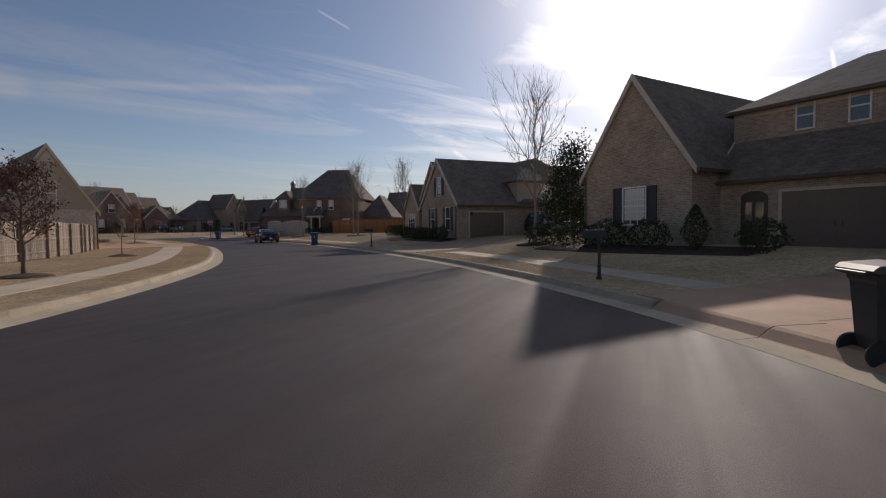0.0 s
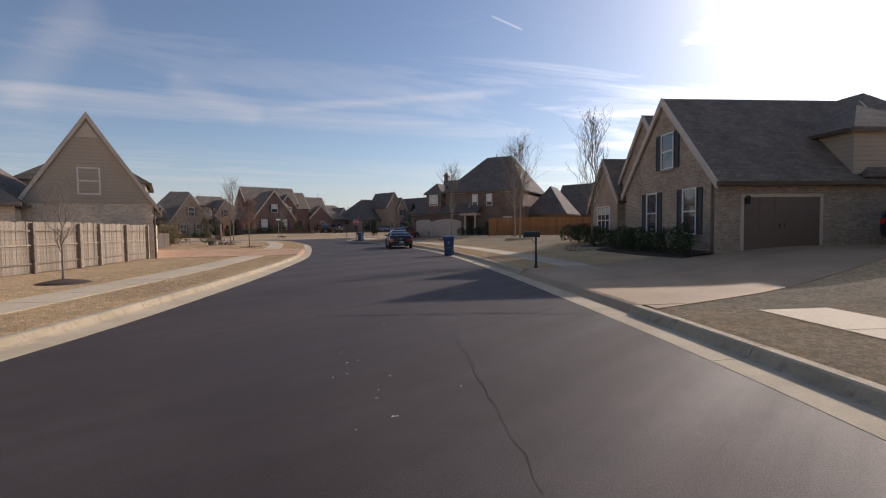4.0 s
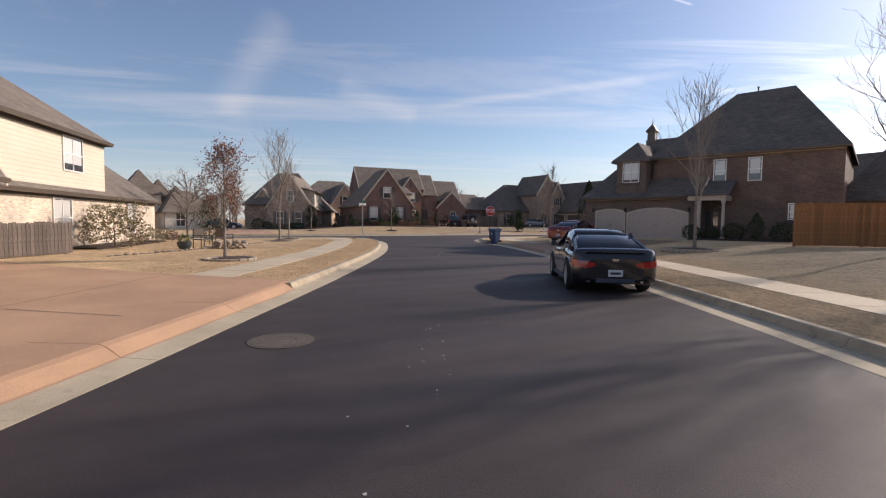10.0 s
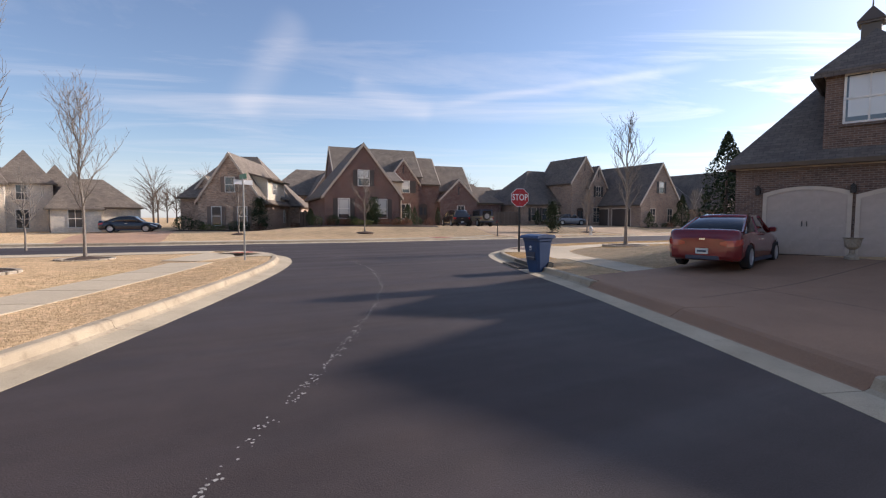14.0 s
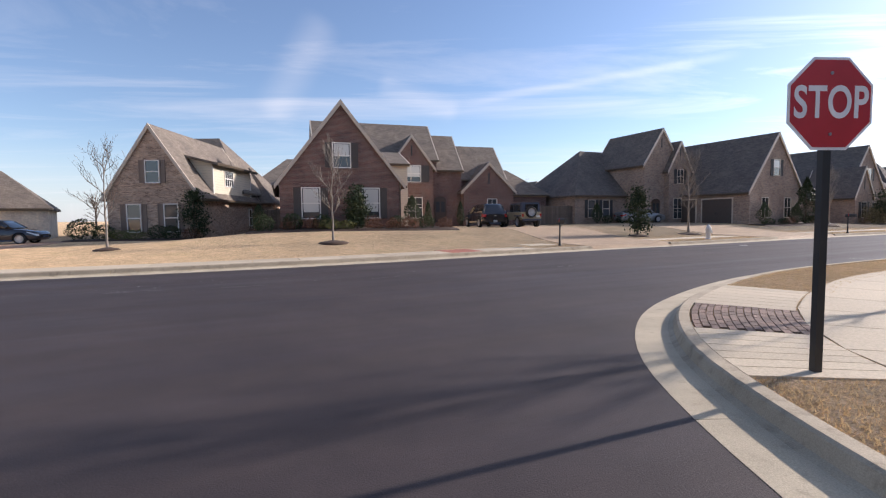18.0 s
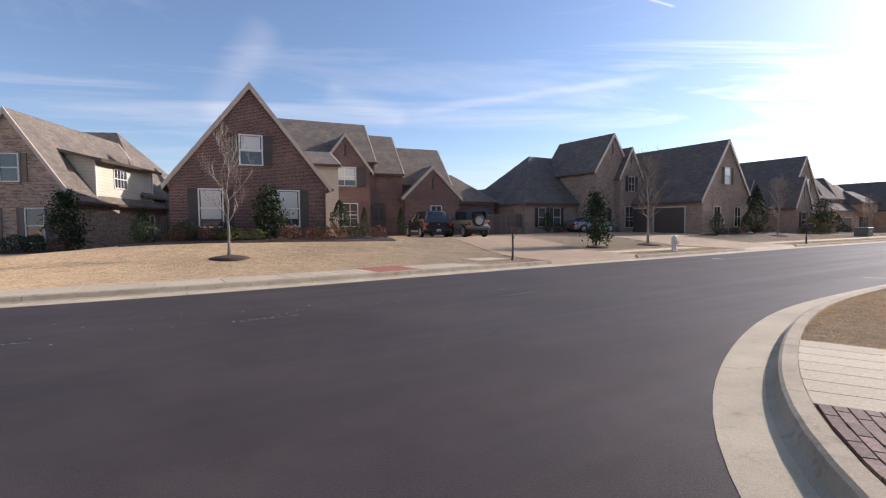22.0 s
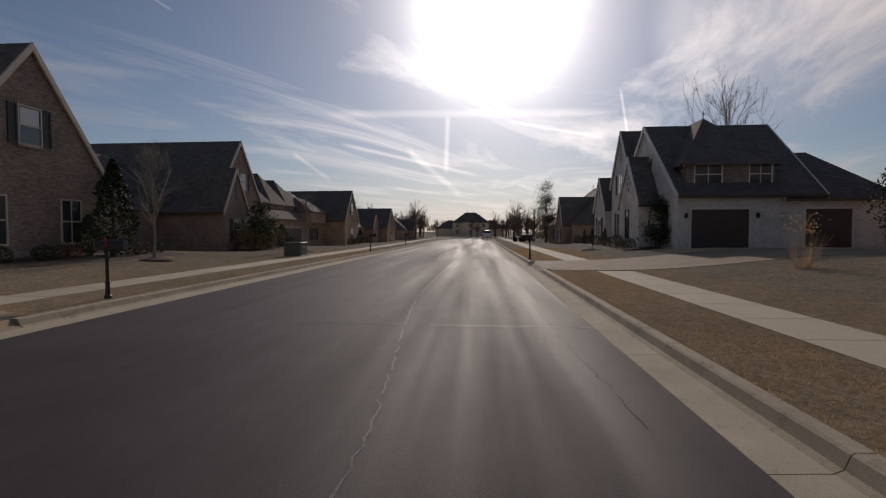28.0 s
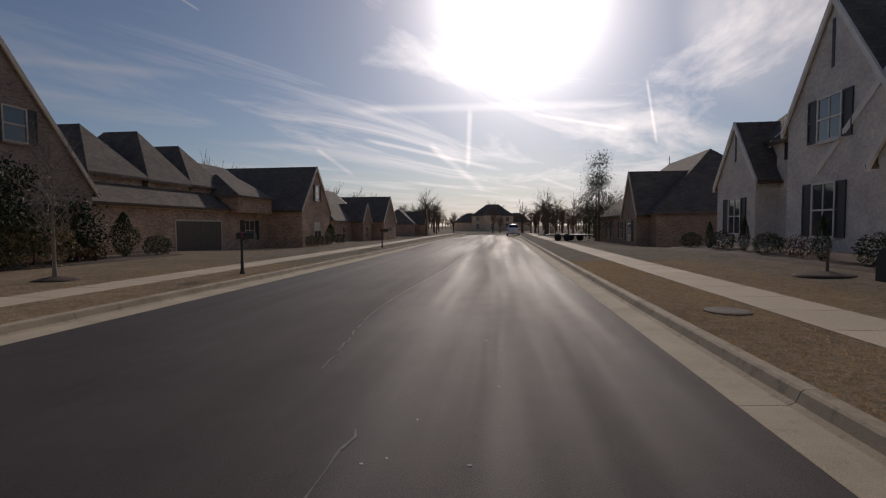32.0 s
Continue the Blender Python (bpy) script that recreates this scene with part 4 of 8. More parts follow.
        for x in (-w / 2 + 0.06, w / 2 - 0.26) if mat is M_GDOOR else ():
            for zz in (0.45, h - arch - 0.45):
                part("strap_hinge", box(x, x + 0.2, -0.045, -0.03, zz, zz + 0.03), M_IRON, door)
        tr = bmesh.new()
        t = 0.11
        tt = trim or self.trim
        ring = [(-w / 2, 0.0)] + top + [(w / 2, 0.0)]
        outer = [(-w / 2 - t, 0.0)] + [(x * (1 + 2 * t / w), z + t) for x, z in top] + [(w / 2 + t, 0.0)]
        va = [[tr.verts.new((x, y, z)) for x, z in q] for q in (ring, outer) for y in (-0.06, 0.02)]
        for i in range(len(ring) - 1):
            for p, q in ((0, 1), (1, 3), (3, 2), (2, 0)):
                tr.faces.new((va[p][i], va[p][i + 1], va[q][i + 1], va[q][i]))
        part("door_surround", tr, tt, door)
        return door

    def door(self, side, a, v, z, w=1.0, h=2.2, mat=None):
        m = self.face(side, a, v, z)
        n = 8
        top = [(w / 2 * math.cos(math.pi * i / n), h - w * 0.25 + w * 0.25 * math.sin(math.pi * i / n)) for i in range(n + 1)]
        d = part("front_door", prism([(-w / 2, 0), (w / 2, 0)] + top, "y", -0.03, 0.05), mat or M_DOOR, self.e, m=m)
        g = bmesh.new()
        for x in (-w * 0.22, w * 0.22):
            add_box(g, x - w * 0.15, x + w * 0.15, -0.035, 0, 0.9, h - 0.45)
        part("door_glass", g, M_GLASS, d)
        part("door_handle", box(w * 0.4 - 0.03, w * 0.4, -0.09, -0.02, 0.9, 1.2), M_IRON, d)
        return d

    def lantern(self, side, a, v, z):
        m = self.face(side, a, v, z)
        b = bmesh.new()
        add_box(b, -0.04, 0.04, -0.03, 0.0, 0.05, 0.26)
        add_box(b, -0.065, 0.065, -0.18, -0.05, 0.0, 0.20, 0.01)
        add_prism(b, [(-0.085, 0.20), (0.085, 0.20), (0.0, 0.31)], "y", -0.20, -0.03)
        part("wall_lantern", b, M_IRON, self.e, m=m)

    def slot(self, side, a, v, z, h=1.0):
        """The narrow vent slit in a gable."""
        m = self.face(side, a, v, z)
        part("gable_slit", box(-0.07, 0.07, -0.02, 0.03, 0, h), M_SHUT, self.e, m=m)

    def downspout(self, u, v, h):
        b = bmesh.new()
        add_tube(b, (u, v, 0), (u, v, h), 0.045, 0.045, 8)
        part("downspout", b, M_GUTT, self.e)

    def vent(self, u, v, z, h=0.5):
        part("roof_vent", lathe([(0.05, 0), (0.05, h), (0.08, h), (0.08, h + 0.08)], 8, (u, v, z)), M_IRON, self.e)


# the red house across the junction
h = House(-5.3, 32.3, 18, "red brick house with steep gables and white windows", M_RED, M_ROOF, M_TRIM)
h.block(-3.45, 3.55, 0, 12.6, 2.75, 7.45, "v", hip=(0, 6.8))
h.block(-0.6, 9.9, 12.4, 18.5, 5.8, 9.2, "u")
h.block(9.7, 12.4, 12.8, 18.5, 5.0, 8.4, "u")
h.block(12.2, 17.0, 13.2, 19, 4.2, 7.55, "u", hip=(0, 0))
h.block(5.5, 9.3, 11.6, 15, 5.0, 7.7, "v")
h.block(12.4, 17.4, 12.2, 16, 3.0, 5.6, "v")
h.block(17.0, 22, 14, 20, 2.8, 5.4, "u", hip=(0, 3))
h.block(3.0, 5.8, 7, 13, 4.6, 5.9, "u", wall=M_SIDING)
h.window("f", 0.05, 0, 3.6, 0.95, 1.35, (1, 2), M_SHUTG, 0.55)
h.window("f", -1.75, 0, 0.65, 0.95, 1.7, (1, 2), M_SHUTG, 0.8)
h.window("f", 1.72, 0, 0.65, 0.95, 1.7, (1, 2), M_SHUTG, 0.8)
h.window("f", 7.3, 11.6, 3.7, 1.7, 1.35, (2, 2), M_SHUTG, 0.7)
h.slot("f", 7.4, 11.6, 5.9, 0.9)
h.window("f", 7.4, 11.6, 0.6, 1.7, 1.7, (3, 3), None, 0.0)
h.door("f", 10.2, 12.4, 0.15, 1.1, 2.3)
h.window("f", 15.2, 12.2, 1.1, 0.9, 1.1, (2, 2))
h.slot("f", 14.9, 12.2, 3.6, 1.0)
h.lantern("f", 9.35, 12.4, 1.9)
h.downspout(3.5, -0.06, 2.7)

# the brown house beside it
h = House(-18.4, 36.0, 1, "brown brick house with a steep gable and a sided dormer", M_BROWN, M_ROOF, M_TRIM, ground_z(-18.4, 36.0) - 0.12, size=1.1)
h.block(-2.75, 2.6, 0, 10, 2.85, 7.0, "v")
h.block(-7.4, -3.0, 8.0, 14, 2.6, 5.6, "v")
h.block(-7.4, 2.5, 7.2, 17, 3.4, 8.1, "u", hip=(3.4, 3.6))
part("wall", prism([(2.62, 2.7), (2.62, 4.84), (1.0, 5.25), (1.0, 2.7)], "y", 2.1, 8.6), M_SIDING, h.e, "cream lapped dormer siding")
dr = part("roof", prism([(3.02, 4.74), (3.02, 4.90), (0.3, 5.58), (0.3, 5.42)], "y", 1.8, 8.9), M_ROOF, h.e)
part("gutter", prism([(3.02, 4.90), (3.13, 4.90), (3.10, 4.76), (3.02, 4.74)], "y", 1.8, 8.9), M_GUTT, dr)
for q in (2.1, 8.5):
    part("corner_board", box(2.60, 2.66, q - 0.02, q + 0.10, 2.8, 4.72), M_TRIMW, h.e)
h.block(-2.75, 3.8, 10.2, 16, 2.7, 5.7, "u", hip=(0, 2.8))
h.window("f", 0.0, 0, 3.55, 0.75, 1.25, (1, 2), M_SHUTB)
h.window("f", -1.2, 0, 0.6, 0.75, 1.6, (1, 2), M_SHUTB)
h.window("f", 1.0, 0, 0.6, 0.75, 1.6, (1, 2), M_SHUTB)
h.window("f", -5.2, 8.0, 0.6, 0.9, 1.5, (2, 2), M_SHUTB)
h.window("r", 4.6, 2.62, 3.55, 1.3, 1.0, (4, 2), None, 0, None, False, False)
h.window("r", 8.4, 2.6, 0.8, 0.5, 1.2, (1, 2))
part("air_conditioner", box(4.7, 5.5, 4.0, 4.8, 0, 0.75, 0.03), M_GUTT, h.e)

# the taupe house with the side garage
h = House(30.5, 46.5, 24, "taupe brick house with twin entry gables and side garage", M_TAUPE, M_ROOF2, M_TRIM, sash=M_TRIM)
h.block(-3.7, 3.7, 0, 12, 3.0, 8.1, "v")
h.block(-14.6, 3.0, 9.5, 19, 3.0, 7.8, "u", hip=(4.6, 3))
h.block(-8.2, -3.6, 7.2, 14, 5.9, 9.3, "v")
h.block(-5.5, -2.5, 6.7, 13, 5.4, 8.1, "v")
h.window("f", -0.1, 0, 4.3, 0.85, 1.35, (1, 2), M_SHUT, 0.5)
h.window("f", -1.6, 0, 0.6, 0.9, 1.7, (2, 2)); h.window("f", 1.6, 0, 0.6, 0.9, 1.7, (2, 2))
h.window("f", -4.0, 6.7, 4.0, 0.8, 1.3, (2, 2), M_SHUT)
h.window("f", -4.0, 6.7, 0.6, 1.7, 1.9, (3, 3))
h.slot("f", -4.0, 6.7, 6.6, 0.9); h.slot("f", -6.0, 7.2, 7.4, 0.9)
h.door("f", -6.7, 7.2, 0.2, 1.1, 2.3)
h.window("f", -10.8, 9.5, 0.8, 0.8, 1.6, (1, 2), M_SHUT); h.window("f", -12.6, 9.5, 0.8, 0.8, 1.6, (1, 2), M_SHUT)
h.garage("l", 3.0, -3.7, 2.9, 2.3, M_GDOOR3); h.garage("l", 6.6, -3.7, 2.9, 2.3, M_GDOOR3)

# the next ones along the far side
h = House(48.6, 57.5, 24, "brick house with a nested double gable to the street", M_TAUPE, M_ROOF2, M_TRIM, sash=M_TRIM)
h.block(-4.2, 3.8, 0, 14, 3.3, 8.8, "v")
h.block(-4.5, -1.1, -1.0, 4, 3.2, 6.3, "v")
h.block(-12, -3, 4, 15, 3.0, 7.4, "u", hip=(4, 0))
h.window("f", 0.3, 0, 4.9, 0.9, 1.3, (1, 2), M_SHUT)
h.window("f", -2.8, -1.0, 0.8, 1.0, 1.6, (1, 2), M_SHUT)
h.window("f", 2.0, 0, 0.8, 0.9, 1.6, (1, 2), M_SHUT)
h.slot("f", -2.8, -1.0, 3.8, 1.4)
h.garage("l", 6.0, -12, 4.8, 2.2, M_GDOOR3)
h.vent(-7, 9, 7.2)
h = House(73.5, 66.5, 24, "long low brick house with a hipped roof and dormers", M_BROWN, M_ROOF2, M_TRIM, sash=M_TRIM)
h.block(-3.2, 3.4, 0, 12, 3.4, 7.4, "v")
h.block(-22, -2, 3, 13, 3.2, 7.2, "u", hip=(5, 0))
for du, top in ((-18.5, 7.7), (-14.2, 8.1), (-10.2, 7.8)):
    h.block(du - 1.9, du + 1.9, 4.2, 11, 5.0, top, "v", hip=(2.2, 2.2), base=3.2)
h.block(-9.6, -4.4, 2.2, 7, 4.2, 5.9, "u", hip=(1.2, 1.2), base=2.9)
h.window("f", 0.2, 0, 4.2, 0.9, 1.4, (1, 2), M_SHUT, 0.8); h.window("f", 0.2, 0, 0.8, 1.6, 1.5, (2, 2), None, 0.6)
h.window("l", 6, -22, 1, 0.9, 1.4)
h.garage("f", -13, 3, 4.8, 2.2, M_GDOOR3); h.window("f", -6.6, 3, 0.8, 1.4, 1.5, (2, 2), M_SHUT)
h = House(101, 79, 24, "low brick house at the street's far part", M_TAUPE, M_ROOF2, M_TRIM, sash=M_TRIM)
h.block(-4, 4, 0, 12, 3.2, 7.0, "v"); h.block(-17, -3, 3, 13, 3.2, 7.6, "u", hip=(5, 0))
h.block(-9.5, -5.5, 1.5, 6, 3.2, 5.6, "v")
h.window("f", 0, 0, 0.8, 1.6, 1.5, (2, 2)); h.window("f", -7.5, 1.5, 0.8, 1.2, 1.5, (2, 2)); h.window("f", -13, 3, 0.8, 1.2, 1.5, (2, 2))
h = House(188, 102.5, -65, "tall hipped house that closes the street", M_CREAM, M_ROOF2, M_TRIM)
h.block(-7, 7, 0, 12, 5.2, 9.2, "u", hip=(5, 5)); h.block(-3, 3, -2, 4, 5.4, 8.2, "v", hip=(2, 0)); h.block(7, 13, 1, 11, 3.0, 6.2, "u", hip=(0, 4)); h.block(-13, -7, 1, 11, 3.0, 6.2, "u", hip=(4, 0))
for q in (-5, 0, 5):
    h.window("f", q, 0 if q else -2, 3.3, 1.2, 1.4, (2, 2)); h.window("f", q, 0 if q else -2, 0.7, 1.2, 1.7, (2, 2))

h = House(136, 95, 24, "low dark-roofed brick house near the street's end", M_TAUPE, M_ROOF2, M_TRIM, sash=M_TRIM, size=0.85)
h.block(-9, 9, 2, 12, 3.2, 7.2, "u", hip=(4, 3)); h.block(-3.4, 2.6, 0, 8, 3.2, 6.6, "v")
h.window("f", -0.4, 0, 0.8, 1.4, 1.6, (2, 2), M_SHUT); h.window("f", -6.2, 2, 0.8, 1.4, 1.6, (2, 2), M_SHUT); h.window("f", 5.6, 2, 0.8, 1.4, 1.6, (2, 2), M_SHUT)

# the painted white house
h = House(63, 30, 204, "white painted brick house with three steep front gables", M_WHITE, M_ROOF2, M_TRIMW)
h.block(-0.7, 10.9, 0, 8, 3.2, 8.35, "v")
h.block(-2.9, 2.4, -0.1, 9, 5.1, 9.15, "v")
h.block(-9.6, -5.6, 0, 8, 3.3, 6.2, "v")
h.block(3.7, 8.0, -1.3, 2, 3.0, 6.15, "v")
h.block(-9.4, 6.2, 1.2, 9.4, 5.2, 9.4, "u", hip=(5, 5.2))
h.block(-5.8, -2.6, 1.0, 6, 5.0, 7.6, "u")
h.block(4.5, 10.88, 5.9, 12, 3.0, 6.0, "v", hip=(0, 3))
h.block(2.0, 10.25, 0.7, 5.7, 5.25, 8.5, "u", hip=(0, 3.6), wall=M_TAUPE, base=3.0)
h.window("f", -0.4, -0.1, 4.1, 1.2, 1.5, (2, 2), M_SHUT); h.window("f", -0.6, -0.1, 0.6, 1.2, 1.9, (2, 2), M_SHUT)
h.window("f", -4.2, 1.0, 4.0, 0.9, 1.2, (2, 2), M_SHUT); h.window("f", -7.6, 0, 0.6, 1.2, 1.7, (2, 2), M_SHUT)
h.window("f", 6.4, 0, 4.7, 0.45, 1.2, (1, 2)); h.window("f", 9.0, 0, 0.6, 0.75, 2.0, (1, 2), None, 0, M_SHUT)
h.window("f", 5.6, -1.3, 0.6, 0.75, 1.9, (1, 2), None, 0, M_SHUT)
h.slot("f", -0.3, -0.1, 6.6, 1.7); h.slot("f", -7.6, 0, 4.2, 1.4); 
for su, sz in ((5.55, 4.15), (6.15, 4.15), (5.85, 4.55), (5.85, 3.75)):
    h.slot("f", su, -1.3, sz, 0.28)
h.door("f", -4.1, 1.0, 0.15, 1.2, 2.5); h.lantern("f", -3.1, 1.0, 2.3)
h.window("r", 1.95, 10.25, 3.75, 1.5, 1.3, (2, 2), None, 0, None, False, False); h.window("r", 4.9, 10.25, 3.75, 1.2, 1.3, (2, 2), None, 0, None, False, False)
h.garage("r", 2.35, 10.9, 3.2, 2.3, M_GDOOR3); h.garage("r", 8.3, 10.88, 2.5, 2.3, M_GDOOR3)
part("skirt_roof", prism([(10.2, 3.55), (10.2, 3.75), (11.25, 3.12), (11.25, 2.98)], "y", 0.3, 6.2), M_ROOF2, h.e)
h.lantern("r", 0.42, 10.9, 1.8); h.lantern("r", 4.4, 10.9, 1.8)
part("finial", lathe([(0.05, 0), (0.03, 0.5), (0.06, 0.55), (0.01, 0.9)], 8, (1.2, 5.6, 9.45)), M_IRON, h.e)

# the dark brick house with the cupola
h = House(11.7, 1.4, -48, "dark brick two-storey house with arched garage doors and cupola", M_DARK, M_ROOF2, M_TRIM, size=0.95)
h.block(-3.0, 5.2, 0, 10.5, 3.1, 7.9, "u", hip=(3.2, 0))
h.block(-0.65, 1.5, 0.12, 4.5, 5.85, 7.15, "v", hip=(1.1, 0), base=2.6)
h.block(1.6, 12.4, 1.2, 13.0, 5.9, 11.0, "u", hip=(4.0, 3.2))
h.block(12.0, 17.0, 4.5, 15, 3.0, 6.6, "v", hip=(3, 3))
h.garage("f", -1.0, 0, 2.1, 2.1, M_GDOOR4, 0.2); h.garage("f", 2.35, 0, 4.0, 2.15, M_GDOOR4, 0.36)
h.window("f", 0.42, 0.12, 4.15, 1.1, 1.4, (2, 2), None, 0.9)
h.window("f", 5.95, 1.2, 4.0, 0.66, 1.4, (1, 2), None, 0.7); h.window("f", 7.95, 1.2, 4.0, 0.66, 1.4, (1, 2), None, 0.7)
h.window("f", 10.4, 1.2, 1.5, 1.1, 0.9, (1, 2), None, 0.95)
h.door("f", 5.6, 1.2, 0.1, 1.0, 2.3)
part("porch_floor", box(4.9, 6.7, -0.6, 1.2, -0.4, 0.08, 0.01), M_CONC, h.e)
part("porch_roof", prism([(-0.75, 2.95), (-0.75, 3.10), (1.2, 4.05), (1.2, 3.88)], "x", 4.3, 6.95), M_ROOF2, h.e)
part("porch_beam", box(4.5, 6.72, -0.58, -0.36, 2.66, 2.98), M_TRIM, h.e)
part("porch_beam", box(6.50, 6.72, -0.36, 1.2, 2.66, 2.98), M_TRIM, h.e)
for cu_ in (5.2, 6.6):
    part("porch_column", lathe([(0.15, 0.08), (0.15, 0.26), (0.11, 0.32), (0.095, 2.42), (0.14, 2.50), (0.14, 2.66)], 14, (cu_, -0.47, 0)), M_TRIM, h.e, "pale round porch column")
h.lantern("f", -0.1 + 0.27, 0, 1.95); h.lantern("f", 4.5, 0, 1.95); h.lantern("f", -2.3, 0, 1.95)
cu = bmesh.new()
add_box(cu, -0.36, 0.36, -0.36, 0.36, -0.8, 0.1); add_box(cu, -0.29, 0.29, -0.29, 0.29, 0.1, 0.72); add_box(cu, -0.38, 0.38, -0.38, 0.38, 0.72, 0.80)
cup = part("cupola", cu, M_GUTT, h.e, "dark wooden cupola with a pointed metal cap", pose(0.1, 5.2, 7.75))
cr = bmesh.new()
bmesh.ops.create_cone(cr, cap_ends=True, segments=4, radius1=0.60, radius2=0.04, depth=0.6, matrix=pose(0, 0, 1.1, 0, 0, 45))
add_tube(cr, (0, 0, 1.36), (0, 0, 1.9), 0.03, 0.01)
part("cupola_roof", cr, M_GUTT, cup)
for q in ((6.9, 7.4, 10.4), (7.9, 7.6, 9.4), (10.4, 7.4, 7.0)):
    h.vent(q[0], q[1], q[2], 0.9)

# the buff gabled house by the street's bend
h = House(6.1, -40.5, -108, "buff brick house with a steep shuttered gable and garage", M_BUFF, M_ROOF, M_TRIM)
h.block(-3.6, 3.25, 0, 9, 2.75, 6.5, "v")
h.block(-11.0, 3.25, 6, 15, 3.0, 7.2, "u", hip=(4, 4.6))
h.block(-7.4, -2.4, 1.6, 9, 3.8, 6.9, "v")
h.block(-11.0, -7.2, 1.2, 9, 2.7, 5.2, "v")
h.block(-3.0, 3.27, 5.4, 8.8, 4.6, 5.85, "u", hip=(0, 1.6), wall=M_SIDING2, base=2.5)
h.block(-2.0, 1.6, 8, 16, 4.2, 6.4, "v", hip=(0, 2.0))
h.window("f", 0.15, 0, 3.5, 0.85, 1.4, (1, 2), M_SHUT); h.window("f", -1.1, 0, 0.75, 0.8, 1.7, (1, 2), M_SHUT); h.window("f", 1.75, 0, 0.75, 0.8, 1.7, (1, 2), M_SHUT)
h.window("f", -9.1, 1.2, 0.6, 1.7, 1.6, (3, 2), None, 0.3); h.door("f", -5.4, 1.6, 0.05)
h.garage("r", 2.6, 3.25, 3.0, 2.05, M_GDOOR2); h.window("r", 7.4, 3.25, 1.1, 0.6, 1.0); h.window("r", 8.1, 3.27, 3.2, 0.7, 1.1, (1, 2), None, 0.7, None, False, False)
h.lantern("r", 1.2, 3.25, 1.8); h.downspout(3.2, -0.06, 2.7)

# the cream house with the row of garage doors
h = House(-14.95, -27.2, 97.2, "cream brick and siding house with two garage doors", M_CREAM, M_ROOF, M_GUTT)
h.block(0, 12.6, 0, 5.2, 2.92, 7.2, "u", trim=M_TRIM)
h.block(12.4, 28.0, 0.6, 9, 2.5, 5.6, "u")
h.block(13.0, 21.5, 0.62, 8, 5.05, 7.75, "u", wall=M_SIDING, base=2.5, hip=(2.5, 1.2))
h.block(-1.0, 12, 5.2, 13, 2.8, 6.0, "u", hip=(4, 0))
h.garage("f", 1.6, 0, 2.7, 2.1, M_GDOOR, trim=M_TRIM); h.garage("f", 7.4, 0, 6.0, 2.1, M_GDOOR, trim=M_TRIM)
h.window("f", 17.6, 0.6, 0.65, 1.3, 1.5, (2, 2), None, 0.85); h.window("f", 24.4, 0.6, 0.65, 0.8, 1.5, (1, 2), None, 0.85)
h.window("f", 18.6, 0.62, 3.4, 1.5, 1.35, (2, 2), None, 0.8, None, False, False)
h.window("l", 2.6, 0, 3.3, 0.8, 1.2, (1, 2), None, 0, None, False, False)
for a in (0.15, 3.4, 11.6):
    h.lantern("f", a, 0, 1.75)
sd = bmesh.new()
add_prism(sd, [(0.0, 2.8), (5.2, 2.8), (2.6, 6.9)], "x", -0.03, 0.02)
part("gable_siding", sd, M_SIDING2, h.e, "tan lap siding in the gable")
vt = bmesh.new()
add_prism(vt, [(2.15, 6.0), (3.05, 6.0), (2.6, 6.75)], "x", -0.06, 0.0)
part("gable_vent", vt, M_TRIM, h.e)
h.downspout(0.05, -0.08, 2.6)

# the near house beside the starting point
h = House(0.9, -59.1, -103, "shaded brick house with a tall roof beside the street", M_BUFF, M_ROOF, M_TRIM)
h.block(-2.75, 2.85, 0, 11, 3.5, 7.7, "v")
h.block(2.6, 14.0, 3.4, 12.5, 5.8, 8.2, "u", hip=(3.0, 0))
h.block(2.7, 9.6, 2.0, 5, 2.9, 4.6, "u", hip=(0, 0))
h.block(9.4, 14.6, -0.6, 8, 3.3, 7.4, "v")
h.window("f", 0.15, 0, 1.05, 1.15, 1.6, (3, 3), M_SHUT, 0.9)
h.window("f", 5.3, 3.4, 4.7, 0.55, 1.0, (1, 2), None, 0, None, False, False); h.window("f", 7.0, 3.4, 4.7, 0.55, 1.0, (1, 2), None, 0, None, False, False)
h.garage("f", 7.0, 2.0, 3.6, 2.2, M_GDOOR2); h.window("f", 12.0, -0.6, 1.0, 1.2, 1.6, (2, 2), M_SHUT); h.door("f", 4.2, 2.0, 0.1)
h.downspout(-2.7, -0.06, 3.4)


# houses further off, of one family
def far_house(x, y, turn, wall, roof, label, kind=0, z=None):
    h = House(x, y, turn, label, wall, roof, M_TRIM, z)
    h.block(-8, 6, 3, 14, 4.6, 9.0, "u", hip=(5, 4))
    h.block(-2.6, 3.2, 0, 8, 3.4, 8.0, "v", hip=(0, 0))
    if kind:
        h.block(3.4, 7.4, 1, 8, 3.0, 6.2, "v", hip=(2.6, 0))
        h.block(-8, -3.6, 1, 8, 4.8, 7.6, "v", hip=(2.4, 0))
    else:
        h.block(4, 8.2, 1, 8, 3.0, 6.0, "v")
    h.window("f", 0.3, 0, 4.1, 0.9, 1.4, (1, 2), M_SHUT); h.window("f", -1.2, 0, 0.8, 0.8, 1.6, (1, 2), M_SHUT); h.window("f", 1.8, 0, 0.8, 0.8, 1.6, (1, 2), M_SHUT)
    h.window("f", 5.6, 1, 0.8, 1.2, 1.6, (2, 2)); h.window("f", -6, 1 if kind else 3, 0.8, 1.2, 1.6, (2, 2))
    if kind:
        h.window("f", -6, 1, 3.2, 1.0, 1.3, (2, 2))
    h.garage("r", 9.0, 6, 4.8, 2.2, M_GDOOR)
    return h


